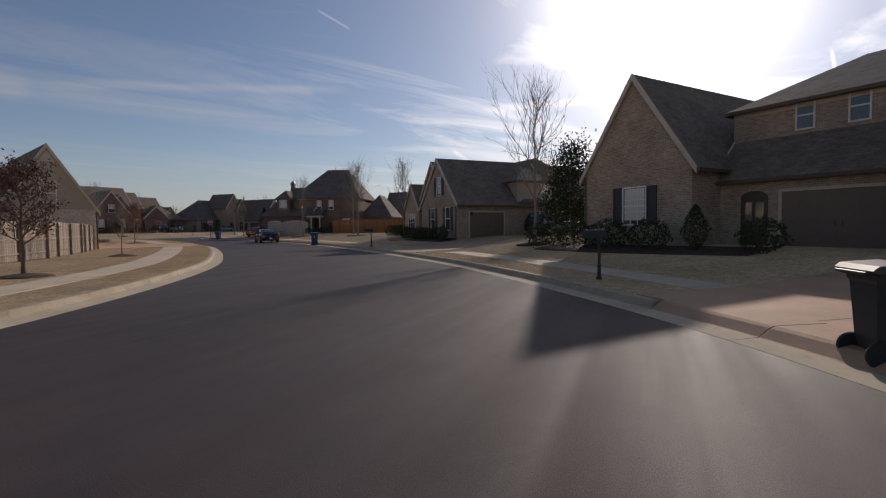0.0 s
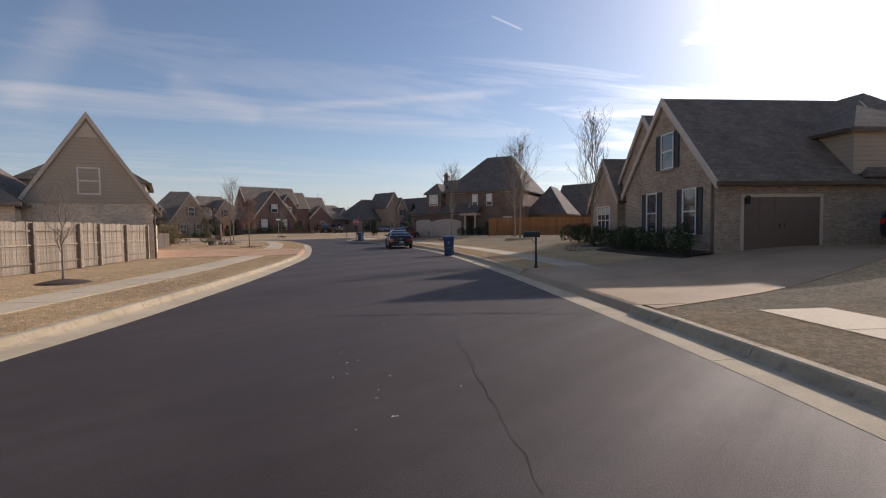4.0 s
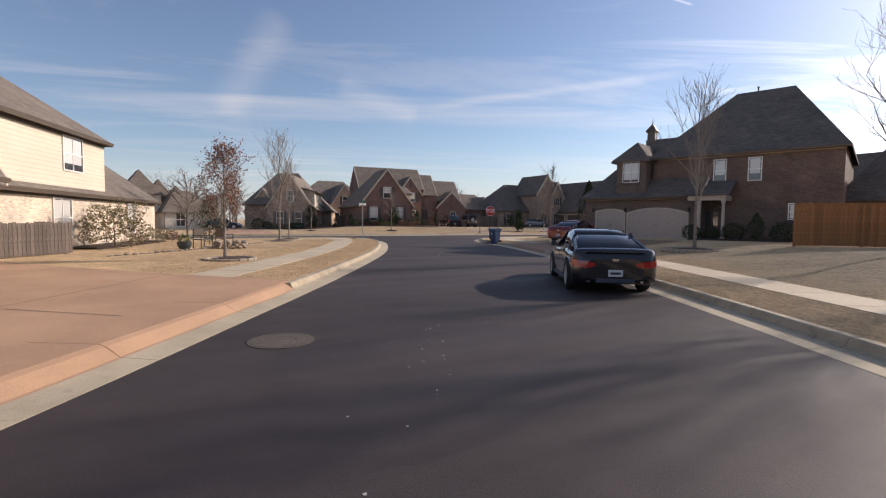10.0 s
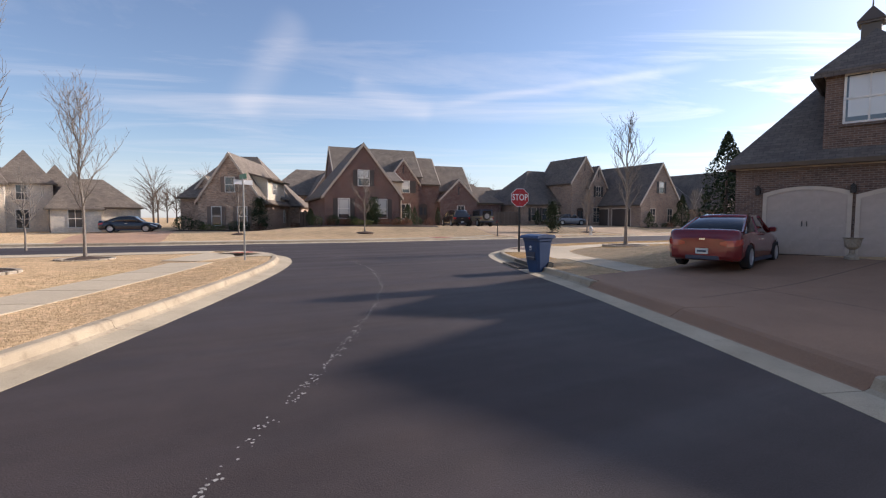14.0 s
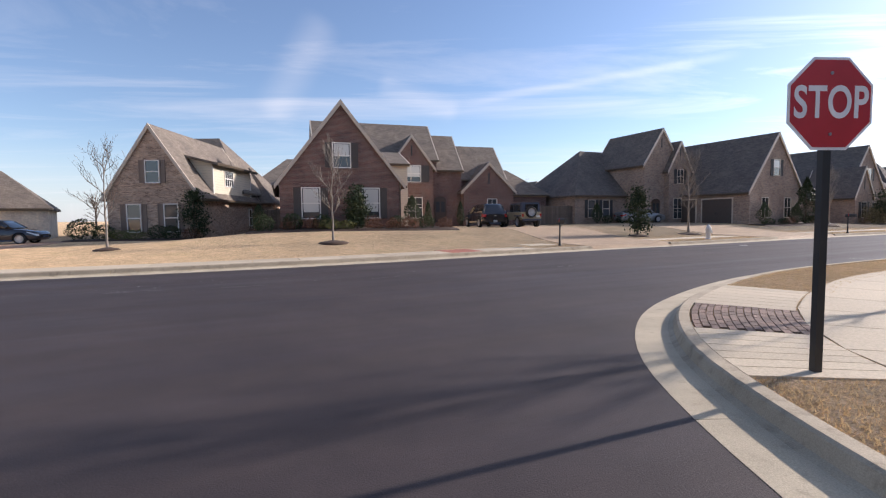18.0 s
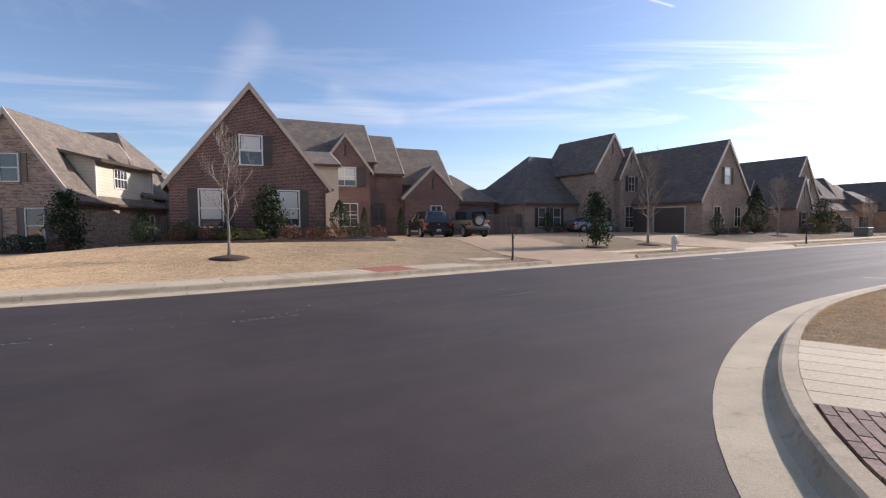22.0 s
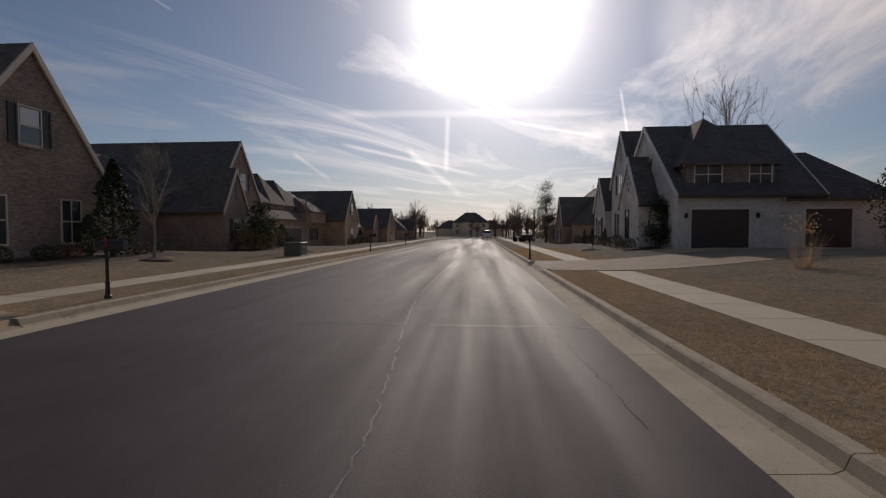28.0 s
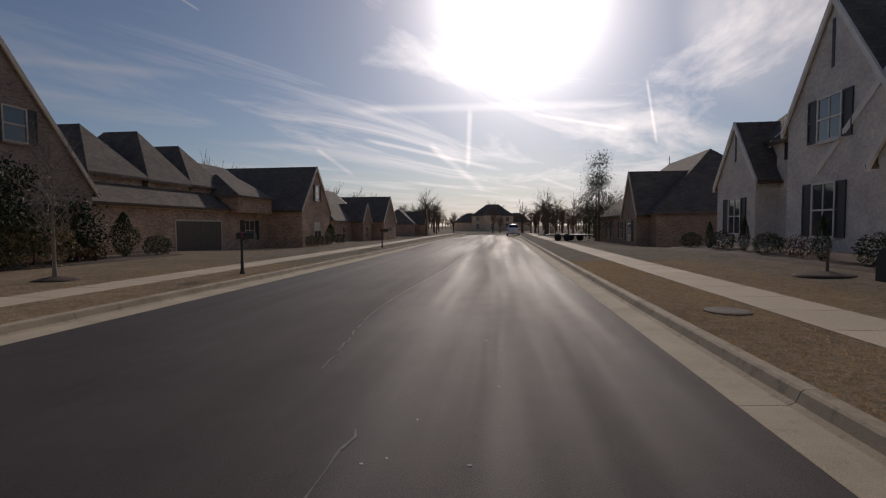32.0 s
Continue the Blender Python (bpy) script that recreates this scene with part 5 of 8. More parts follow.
h = House(-30.5, 36.2, 34, "cream brick house with many hipped roofs along the cross street", M_CREAMW, M_ROOF, M_TRIM, ground_z(-30.5, 36.2) - 0.25)
h.block(-3.9, 0, 0, 6.5, 2.75, 6.0, "v", hip=(2.2, 2.6)); h.block(-3.0, 3.6, 4.0, 11, 2.75, 5.7, "u", hip=(0, 3.0))
h.block(-7.9, -3.6, 3.6, 11, 5.1, 8.2, "v", hip=(2.4, 2.4)); h.block(-5.2, -1.6, 4.6, 10.5, 4.2, 7.0, "v", hip=(2.0, 2.4))
h.block(-9.0, -7.0, 2.2, 8, 5.0, 6.8, "v", hip=(1.2, 0)); h.block(-20, -7.4, 1.2, 9, 2.75, 6.3, "u", hip=(3, 0))
h.block(-11.9, -9.7, 1.35, 5, 4.35, 5.3, "v", hip=(0.9, 0), wall=M_SIDING, base=2.9)
h.garage("f", -9.6, 1.2, 2.6, 2.1, M_GDOOR); h.garage("f", -12.8, 1.2, 2.6, 2.1, M_GDOOR); h.garage("f", -16.2, 1.2, 2.6, 2.1, M_GDOOR)
h.window("f", -10.8, 1.35, 3.2, 1.45, 0.95, (4, 2), None, 0, None, False, False)
h.window("f", -8.0, 2.2, 3.3, 0.75, 1.3, (2, 2)); h.window("f", -5.9, 3.6, 3.3, 0.75, 1.3, (2, 2)); h.window("f", -5.9, 3.6, 0.6, 0.9, 1.7, (2, 2))
h.window("f", -2.0, 0, 0.7, 1.0, 1.6, (2, 2)); h.door("f", -7.9, 2.2, 0.1); h.lantern("f", -7.9 + 0.4, 2.2, 2.0)
h.downspout(-3.85, -0.06, 2.7)
far_house(-66, 22, 22, M_CREAM, M_ROOF, "pale house with hipped roofs far along the cross street", 1)
far_house(8, 78, 20, M_TAUPE, M_ROOF2, "brick house far behind the front row", 0)
far_house(34, 92, 24, M_TAUPE, M_ROOF2, "brick house far behind the front row", 1)
far_house(62, 84, 24, M_BROWN, M_ROOF2, "brick house far behind the front row", 0)
far_house(31, -22, -95, M_BUFF, M_ROOF2, "hipped house behind the cedar fence", 1)
far_house(40, -46, -108, M_BUFF, M_ROOF2, "hipped house behind the gabled one", 0)
far_house(42, 14.0, 204, M_DARK, M_ROOF2, "brick house on the corner lot of the second street", 1)
h = House(88, 38.2, 204, "dark-roofed brick house with a steep hipped roof beyond the white one", M_TAUPE, M_ROOF2, M_TRIM, sash=M_TRIM)
h.block(-14, 7, -3, 8.5, 3.0, 8.3, "u", hip=(6.0, 5.0)); h.block(1.0, 5.4, -4.0, 4, 3.0, 6.4, "v")
for q in (-9.4, -3.6, 3.2):
    h.window("f", q, -3 if q < 1 else -4.0, 0.7, 1.3, 1.6, (2, 2), M_SHUT)
part("finial", lathe([(0.05, 0), (0.03, 0.5), (0.06, 0.55), (0.01, 0.9)], 8, (-8.0, 2.75, 8.2)), M_IRON, h.e)
far_house(-38, -34, 90, M_CREAM, M_ROOF, "cream house behind the plank fence", 0)

# ---------------------------------------------------------------- materials of the things
M_CARBLACK = plain("black_car_paint", (0.012, 0.013, 0.017), 0.22, 0.2, 1.0)
M_CARRED = plain("red_car_paint", (0.20, 0.014, 0.018), 0.25, 0.2, 1.0)
M_CARDARK = plain("dark_blue_car_paint", (0.018, 0.022, 0.032), 0.25, 0.2, 1.0)
M_CARGREY = plain("grey_car_paint", (0.22, 0.22, 0.23), 0.3, 0.4, 1.0)
M_CARSAND = plain("sand_car_paint", (0.36, 0.31, 0.20), 0.4, 0.0, 0.5)
M_CARWHITE = plain("white_car_paint", (0.80, 0.80, 0.79), 0.3, 0.0, 1.0)
M_CARGLASS = glass_mat("tinted_car_glass", (0.012, 0.014, 0.016), 0.03)
M_TYRE = grainy("tyre_rubber", (0.022, 0.022, 0.022), 0.85, 60, 5, 0.2, 0.2)
M_RIM = plain("alloy_rim", (0.62, 0.62, 0.63), 0.32, 0.75)
M_LAMPRED = plain("red_lamp_glass", (0.42, 0.015, 0.012), 0.15, 0.0, 1.0)
M_LAMPCLEAR = plain("clear_lamp_glass", (0.6, 0.6, 0.6), 0.12, 0.3, 1.0)
M_PLATE = plain("plate_white", (0.7, 0.7, 0.66), 0.5)
M_INK = plain("dark_ink", (0.05, 0.06, 0.09), 0.6)
M_CHROME = plain("chrome", (0.7, 0.7, 0.7), 0.15, 1.0)
M_BLUEBIN = grainy("blue_plastic", (0.025, 0.062, 0.150), 0.5, 50, 2, 0.15, 0.1)
M_DARKBIN = grainy("charcoal_plastic", (0.032, 0.032, 0.034), 0.5, 50, 2, 0.15, 0.1)
M_STOPRED = plain("sign_red", (0.46, 0.022, 0.03), 0.4)
M_SIGNWHITE = plain("sign_white", (0.80, 0.80, 0.80), 0.4)
M_SIGNGREEN = plain("sign_green", (0.02, 0.14, 0.06), 0.4)
M_POST = plain("black_post", (0.022, 0.022, 0.022), 0.5)
M_HYDRANT = plain("pale_hydrant_paint", (0.62, 0.60, 0.56), 0.5)
M_BOXGREEN = grainy("grey_green_cabinet", (0.085, 0.095, 0.075), 0.6, 20, 1, 0.12, 0.1)
M_RUST = grainy("rusty_iron", (0.115, 0.092, 0.070), 0.8, 30, 3, 0.35, 0.4)
M_PAVER = grainy("red_paver", (0.27, 0.175, 0.130), 0.85, 40, 4, 0.3, 0.4, random_tint=0.4)
M_TERRA = grainy("red_ramp_concrete", (0.36, 0.12, 0.07), 0.85, 40, 2, 0.2, 0.3)
M_TAR = plain("crack_sealant", (0.012, 0.011, 0.011), 0.6)
M_SEAM = grainy("worn_pale_seam", (0.20, 0.185, 0.17), 0.55, 20, 4, 0.3, 0.2)
M_CHALK = grainy("worn_white_marking", (0.46, 0.44, 0.41), 0.85, 20, 4, 0.3, 0.2)
M_STONE = grainy("field_stone", (0.42, 0.335, 0.25), 0.9, 14, 2, 0.3, 0.5, random_tint=0.35)
M_POT = plain("dark_pot", (0.035, 0.045, 0.05), 0.5)
M_TIN = plain("grey_metal", (0.32, 0.32, 0.31), 0.4, 0.8)


for wear in (M_TAR, M_SEAM, M_CHALK):
    wear.node_tree.nodes["Principled BSDF"].inputs["Specular IOR Level"].default_value = 0.12


def leafy(name, lo, hi, rough=0.6):
    m, n, l, b = shader(name, rough)
    g = n.new("ShaderNodeNewGeometry")
    r = ramp(n, l, g.outputs["Random Per Island"], [(0.0, lo), (0.6, tuple((a + c) / 2 for a, c in zip(lo, hi))), (1.0, hi)])
    l.new(r.outputs[0], b.inputs["Base Color"])
    b.inputs["Specular IOR Level"].default_value = 0.15
    return m


M_BOXWOOD = leafy("boxwood_leaf", (0.018, 0.030, 0.014), (0.075, 0.095, 0.040))
M_MAGNOLIA = leafy("magnolia_leaf", (0.014, 0.028, 0.014), (0.07, 0.085, 0.04), 0.65)
M_JUNIPER = leafy("juniper_leaf", (0.045, 0.055, 0.030), (0.13, 0.135, 0.080))
M_ARBOR = leafy("conifer_leaf", (0.012, 0.026, 0.014), (0.05, 0.07, 0.035))
M_RUSSET = leafy("russet_leaf", (0.10, 0.045, 0.03), (0.26, 0.13, 0.075))
M_OAKLEAF2 = leafy("dark_oak_leaf", (0.075, 0.035, 0.032), (0.19, 0.095, 0.08))
M_OAKLEAF = leafy("dead_oak_leaf", (0.15, 0.075, 0.062), (0.36, 0.200, 0.155))
M_YELLOWGREEN = leafy("lime_leaf", (0.10, 0.11, 0.035), (0.24, 0.23, 0.085))
M_OLIVE = leafy("olive_leaf", (0.13, 0.108, 0.062), (0.35, 0.295, 0.165))
M_STRAW = leafy("straw_blade", (0.42, 0.290, 0.165), (0.74, 0.550, 0.345), 0.9)


# dry blades let light through
sn, sl = M_STRAW.node_tree.nodes, M_STRAW.node_tree.links
thin = sn.new("ShaderNodeBsdfTranslucent"); both = sn.new("ShaderNodeMixShader")
both.inputs[0].default_value = 0.34
thin.inputs["Color"].default_value = (0.52, 0.36, 0.165, 1)
sl.new(sn["Principled BSDF"].outputs[0], both.inputs[1]); sl.new(thin.outputs[0], both.inputs[2])
sl.new(both.outputs[0], sn["Material Output"].inputs["Surface"])


# ---------------------------------------------------------------- plants
def leaf_cloud(name, material, n, shape, size, seed, flat=0.5):
    """n small leaves spread through a volume given by shape(rng) -> (point, outward)."""
    rng = random.Random(seed)
    verts, faces = [], []
    for _ in range(n):
        p, out = shape(rng)
        s = size * rng.uniform(0.6, 1.3)
        d = Vector((rng.gauss(0, 1), rng.gauss(0, 1), rng.gauss(0, 1))).normalized()
        nrm = (Vector(out) * flat + d * (1 - flat)).normalized()
        a = nrm.orthogonal().normalized()
        a.rotate(Matrix.Rotation(rng.uniform(0, 6.28), 3, nrm))
        b = nrm.cross(a)
        p = Vector(p)
        k = len(verts)
        verts += [p - a * s, p + b * s * 0.45, p + a * s, p - b * s * 0.45]
        faces.append((k, k + 1, k + 2, k + 3))
    me = bpy.data.meshes.new(name)
    me.from_pydata([tuple(v) for v in verts], [], faces)
    me.materials.append(material)
    return me


def mound(rx, rz, lump=0.18, seed=0):
    """A lumpy rounded shrub standing on the ground."""
    def f(rng):
        while True:
            d = Vector((rng.gauss(0, 1), rng.gauss(0, 1), rng.gauss(0, 1))).normalized()
            if d.z > -0.75:
                break
        k = 1 + lump * noise.noise((d * 2.2 + Vector((seed, 0, 0)))) * 2
        r = rng.uniform(0.72, 1.0) ** 0.5 * k
        return (d.x * rx * r, d.y * rx * r, rz * (0.95 + d.z * r)), d
    return f


def cone(r, h, lump=0.15, seed=0, belly=0.25):
    def f(rng):
        t = rng.random() ** 0.8
        w = 2 * math.pi * rng.random()
        prof = min(1.0, t / belly) ** 0.5 * (1 - max(0, t - belly) / (1 - belly)) ** 0.75
        k = r * prof * rng.uniform(0.65, 1.0) * (1 + lump * 2 * noise.noise((math.cos(w) * 1.4 + seed, math.sin(w) * 1.4, t * 5)))
        return (k * math.cos(w), k * math.sin(w), 0.12 + t * (h - 0.12)), (math.cos(w), math.sin(w), 0.4)
    return f


SHRUBS = {
    "box": (leaf_cloud("foliage", M_BOXWOOD, 1500, mound(0.5, 0.42, seed=3), 0.035, 1), "clipped dark green evergreen shrub", 0.9),
    "russet": (leaf_cloud("foliage", M_RUSSET, 900, mound(0.45, 0.34, 0.3, seed=5), 0.035, 2), "low russet-brown shrub in a mulched bed", 0.75),
    "lime": (leaf_cloud("foliage", M_YELLOWGREEN, 900, mound(0.5, 0.30, 0.3, seed=7), 0.035, 3), "low yellow-green shrub in a mulched bed", 0.6),
    "tall": (leaf_cloud("foliage", M_BOXWOOD, 2600, cone(0.62, 2.0, 0.2, 9, 0.45), 0.045, 4), "tall rounded dark evergreen shrub", 2.0),
    "column": (leaf_cloud("foliage", M_ARBOR, 2600, cone(0.42, 2.3, 0.1, 11, 0.3), 0.04, 5), "narrow columnar evergreen beside the wall", 2.3),
    "juniper": (leaf_cloud("foliage", M_JUNIPER, 2400, cone(0.85, 2.5, 0.45, 17, 0.4), 0.045, 9), "loose grey-green upright juniper in the side bed", 2.4),
    "loose": (leaf_cloud("foliage", M_OLIVE, 5200, mound(0.7, 0.6, 0.5, seed=13), 0.030, 6, 0.1), "loose olive-brown shrub with thin twigs", 1.2),
}
SHRUB_FIRST = {}


def stem_mesh(h):
    b = bmesh.new()
    add_tube(b, (0, 0, 0), (0.02, 0.01, h * 0.7), 0.022, 0.008, 6)
    return to_mesh("stem", b, M_BARKD)


def shrub(kind, x, y, s=1.0, sz=None, turn=0.0):
    me, label, hh = SHRUBS[kind]
    z = ground_z(x, y)
    m = pose(x, y, z - 0.01, 0, 0, turn) @ Matrix.Diagonal((s, s, sz or s, 1))
    if kind not in SHRUB_FIRST:
        e = empty("shrub", pose(x, y, z - 0.01), label, "shrub", "shrubs in the front beds")
        part("foliage", me, None, e); part("stem", stem_mesh(hh), None, e)
        SHRUB_FIRST[kind] = e
        e.scale = (s, s, sz or s)
        return e
    e = copy_thing(SHRUB_FIRST[kind], pose(x, y, z - 0.01, 0, 0, turn))
    e.scale = (s, s, sz or s)
    return e


def grow(seed, height, spread, twigs, upright=0.75, trunk_r=0.075, clear=0.26):
    """A leafless tree: trunk and limbs as two meshes, and the twig tips."""
    rng = random.Random(seed)
    tb, lb = bmesh.new(), bmesh.new()
    tips = []
    pts = [Vector((0, 0, -0.1))]
    n = 9
    for i in range(1, n + 1):
        t = i / n
        pts.append(Vector((rng.gauss(0, 0.012) * height * t, rng.gauss(0, 0.012) * height * t, height * 0.96 * t)))
    rad = [trunk_r * (1 - 0.93 * (i / n) ** 0.8) + 0.006 for i in range(n + 1)]
    rad[0] *= 1.35
    for i in range(n):
        add_tube(tb, pts[i], pts[i + 1], rad[i], rad[i + 1], 9, False)

    def limb(p, d, length, r, depth):
        segs = 4 if depth < 2 else 3
        q, dd = p, d.copy()
        for k in range(segs):
            dd = (dd + Vector((rng.gauss(0, 0.10), rng.gauss(0, 0.10), rng.gauss(0.10, 0.06) * upright))).normalized()
            e = q + dd * length / segs
            r1 = r * (1 - 0.75 * (k + 1) / segs) + 0.0022
            r0 = r * (1 - 0.75 * k / segs) + 0.0022
            add_tube(lb, q, e, r0, r1, 5 if depth == 0 else 3, False)
            q = e
            if depth < 3 and rng.random() < (0.9 if depth < 2 else 0.5):
                for _ in range(2 if depth == 0 and rng.random() < 0.45 else 1):
                    side = Vector((rng.gauss(0, 1), rng.gauss(0, 1), rng.gauss(0.35, 0.4))).normalized()
                    limb(q, (dd * 0.75 + side * 0.65).normalized(), length * rng.uniform(0.42, 0.62), r1 * 0.75, depth + 1)
        tips.append(q)

    for j in range(twigs):
        t = clear + (0.93 - clear) * (j + rng.random()) / twigs
        k = min(n - 1, int(t * n))
        p = pts[k].lerp(pts[k + 1], t * n - k)
        w = j * 2.4 + rng.uniform(-0.4, 0.4)
        out = Vector((math.cos(w), math.sin(w), upright * rng.uniform(0.9, 1.5)))
        prof = math.sin(math.pi * min(1.0, 0.22 + 0.86 * (t - clear) / (1 - clear)))
        limb(p, out.normalized(), spread * (0.35 + 0.75 * prof) * rng.uniform(0.8, 1.15), rad[k] * 0.5, 0)
    return tb, lb, tips


def tree(name, x, y, seed, height, spread, twigs, label, bark=None, leaves=None, upright=0.75, r=0.075, z=None):
    e = empty(name, pose(x, y, ground_z(x, y) if z is None else z), label, "tree", "street and yard trees")
    tb, lb, tips = grow(seed, height, spread, twigs, upright, r)
    part("trunk", tb, bark or M_BARK, e, smooth=True)
    part("crown" if not leaves else "limb", lb, bark or M_BARK, e)
    if leaves:
        mat, n, size = leaves
        rng0 = random.Random(seed)

        def where(rng):
            p = rng.choice(tips)
            return (p + Vector((rng.gauss(0, 0.10), rng.gauss(0, 0.10), rng.gauss(-0.06, 0.10)))), (0, 0, 1)
        part("foliage", leaf_cloud("foliage", mat, n, where, size, seed, 0.2), None, e)
    return e


t1 = tree("tree", -4.65, 26.7, 11, 4.6, 1.15, 11, "slim pale leafless tree in a mulch ring", upright=1.0, r=0.05)
t2 = tree("tree", 10.0, 12.0, 12, 6.9, 1.25, 20, "tall leafless street tree in a stone-edged ring", M_BARK, upright=1.25, r=0.085)
t3 = tree("tree", 2.4, -52.7, 13, 8.8, 2.9, 18, "tall leafless yard tree with upswept branches", M_BARK, upright=1.1, r=0.095)
t4 = tree("tree", 16.8, 35.4, 14, 5.6, 1.25, 20, "leafless yard tree with a pale trunk", upright=0.9, r=0.07)
t5 = tree("tree", 6.3, -35.6, 15, 7.0, 1.75, 18, "slender leafless tree with upswept pale branches", upright=1.2, r=0.06)
# the same kinds again, turned and sized
for src, x, y, k, turn in ((t1, -13.6, 24.3, 0.95, 70), (t1, -15.4, -39.4, 0.62, 140), (t1, -15.9, 3.0, 0.8, 200), (t5, -11.5, 0.3, 0.97, 90), (t5, -11.9, 4.9, 0.82, 210),
                           (t5, 10.9, -21.2, 1.19, 40), (t3, 13.5, -16.1, 0.95, 230), (t3, 70.0, 22.5, 1.45, 20), (t4, 34.2, 45.2, 0.9, 80), (t4, 46.8, 48.7, 0.72, 190), (t5, 9.6, -9.9, 1.1, 300), (t1, -19.0, 11.8, 0.8, 20)):
    c = copy_thing(src, pose(x, y, ground_z(x, y), 0, 0, turn))
    c.scale = (k, k, k)
tree("oak_tree", -10.15, -13.5, 21, 3.9, 0.85, 16, "young oak with clinging dead purple-brown leaves", M_BARK, (M_OAKLEAF, 3400, 0.042), 0.9, 0.05)
tree("oak_tree", -19.6, -50.0, 22, 3.5, 0.85, 20, "young oak with clinging dead purple-brown leaves", M_BARKD, (M_OAKLEAF2, 3000, 0.05), 0.6, 0.06)
tree("oak_tree", -13.4, -8.6, 23, 3.4, 1.0, 12, "small leafless ornamental tree in the side bed", M_BARKD, None, 0.6, 0.04)


def clumps(r, h, seed):
    """Leaves gathered in uneven bunches within a broad upright crown."""
    pick = random.Random(seed * 7 + 1)
    spots = []
    for i in range(int(34 + 10 * r)):
        t = pick.uniform(0.06, 0.97)
        w = r * (0.35 + 0.75 * math.sin(math.pi * min(1.0, 0.20 + 0.80 * t) ** 1.15)) * pick.uniform(0.45, 1.0)
        a = pick.uniform(0, 6.283)
        spots.append((Vector((w * math.cos(a) * (1 - 0.55 * t), w * math.sin(a) * (1 - 0.55 * t), 0.25 + (h - 0.35) * t)), pick.uniform(0.14, 0.26) * (r + 0.35)))

    def at(rng):
        c, k = rng.choice(spots)
        o = Vector((rng.gauss(0, k), rng.gauss(0, k), rng.gauss(0, k * 0.8)))
        p = c + o
        p.z = max(0.12, p.z)
        return p, (o.x + c.x, o.y + c.y, o.z + 0.3 * k)
    return at


def evergreen(x, y, h, r, label, seed, n=5200, size=0.085, belly=0.3):
    e = empty("evergreen_tree", pose(x, y, ground_z(x, y)), label, "tree", "street and yard trees")
    b = bmesh.new()
    add_tube(b, (0, 0, -0.05), (0, 0, h * 0.85), 0.035 * h ** 0.7, 0.015, 8)
    part("trunk", b, M_BARKD, e)
    part("crown", leaf_cloud("crown", M_MAGNOLIA, n, cone(r, h, 0.3, seed, belly) if "pointed" in label else clumps(r, h, seed), size, seed, 0.3), None, e)
    return e


evergreen(7.7, -51.9, 6.2, 2.2, "broad glossy magnolia between two houses", 31, 9000, 0.10)
evergreen(12.6, 33.4, 3.0, 0.7, "young magnolia in a mulch ring", 32, 2600)
evergreen(-4.3, 31.6, 2.6, 0.6, "magnolia against the red brick wall", 33, 2600)
evergreen(-15.6, 35.6, 3.2, 0.8, "magnolia at the corner of the brown house", 34, 2200)
evergreen(33.3, 46.6, 4.2, 1.0, "pointed magnolia before the gable wall", 35, 3200)
evergreen(10.9, 5.6, 4.4, 0.95, "dark pointed conifer beside the garage", 36, 4200, 0.06)
evergreen(12.0, 6.6, 3.8, 0.9, "dark pointed conifer beside the garage", 37, 3200, 0.06)
evergreen(43.7, 18.2, 4.2, 1.05, "dark pointed conifer beside the driveway", 43, 3600, 0.06)
evergreen(54.6, 26.6, 3.2, 0.9, "magnolia at the corner of the white house", 38, 2400)
evergreen(47.6, 54.3, 3.6, 1.25, "dark evergreen by the brick gable", 39, 3000)
evergreen(50.3, 56.4, 2.6, 1.1, "dark evergreen by the brick gable", 42, 2000)
evergreen(94, 45.5, 9.5, 2.2, "tall thin pine beyond the white house", 40, 6000, 0.075, 0.6)
evergreen(99, 47.0, 8.0, 2.0, "thin pine beyond the white house", 41, 5000, 0.075, 0.6)


def lay(house_x, house_y, turn, u, v):
    a = radians(turn)
    return house_x + u * math.cos(a) - v * math.sin(a), house_y + u * math.sin(a) + v * math.cos(a)


RNG = random.Random(5)


def row(hx, hy, turn, kinds, u0, u1, v, jitter=0.25):
    n = len(kinds)
    for i, (k, s) in enumerate(kinds):
        u = u0 + (u1 - u0) * (i / max(1, n - 1)) + RNG.uniform(-jitter, jitter)
        x, y = lay(hx, hy, turn, u, v + RNG.uniform(-jitter, jitter))
        shrub(k, x, y, s * RNG.uniform(0.9, 1.1), turn=RNG.uniform(0, 360))


row(-5.3, 32.3, 18, [("box", 1.1), ("russet", 1.0), ("russet", 1.0), ("lime", 1.1), ("lime", 1.0), ("russet", 1.1), ("russet", 1.1), ("russet", 1.0), ("box", 1.0), ("russet", 1.0)], -4.4, 6.2, -1.1)
row(-5.3, 32.3, 18, [("box", 1.2), ("box", 1.1), ("box", 1.1), ("box", 1.0)], -3.0, 3.0, -0.55)
for u, v, k, s in ((4.3, 0.2, "tall", 1.0), (8.6, 10.9, "column", 1.0), (11.8, 11.5, "column", 1.0), (-4.6, 0.6, "tall", 0.8)):
    shrub(k, *lay(-5.3, 32.3, 18, u, v), s)
row(-18.4, 36.0, 1, [("box", 1.6), ("box", 1.4), ("lime", 1.3), ("lime", 1.3), ("box", 1.2), ("box", 1.2), ("russet", 1.3)], -4.0, 2.6, -1.0)
row(-18.4, 36.0, 1, [("russet", 1.0), ("russet", 1.0)], 5.4, 6.4, 4.0)
shrub("tall", *lay(-18.4, 36.0, 1, 5.4, 8.6), 1.0)
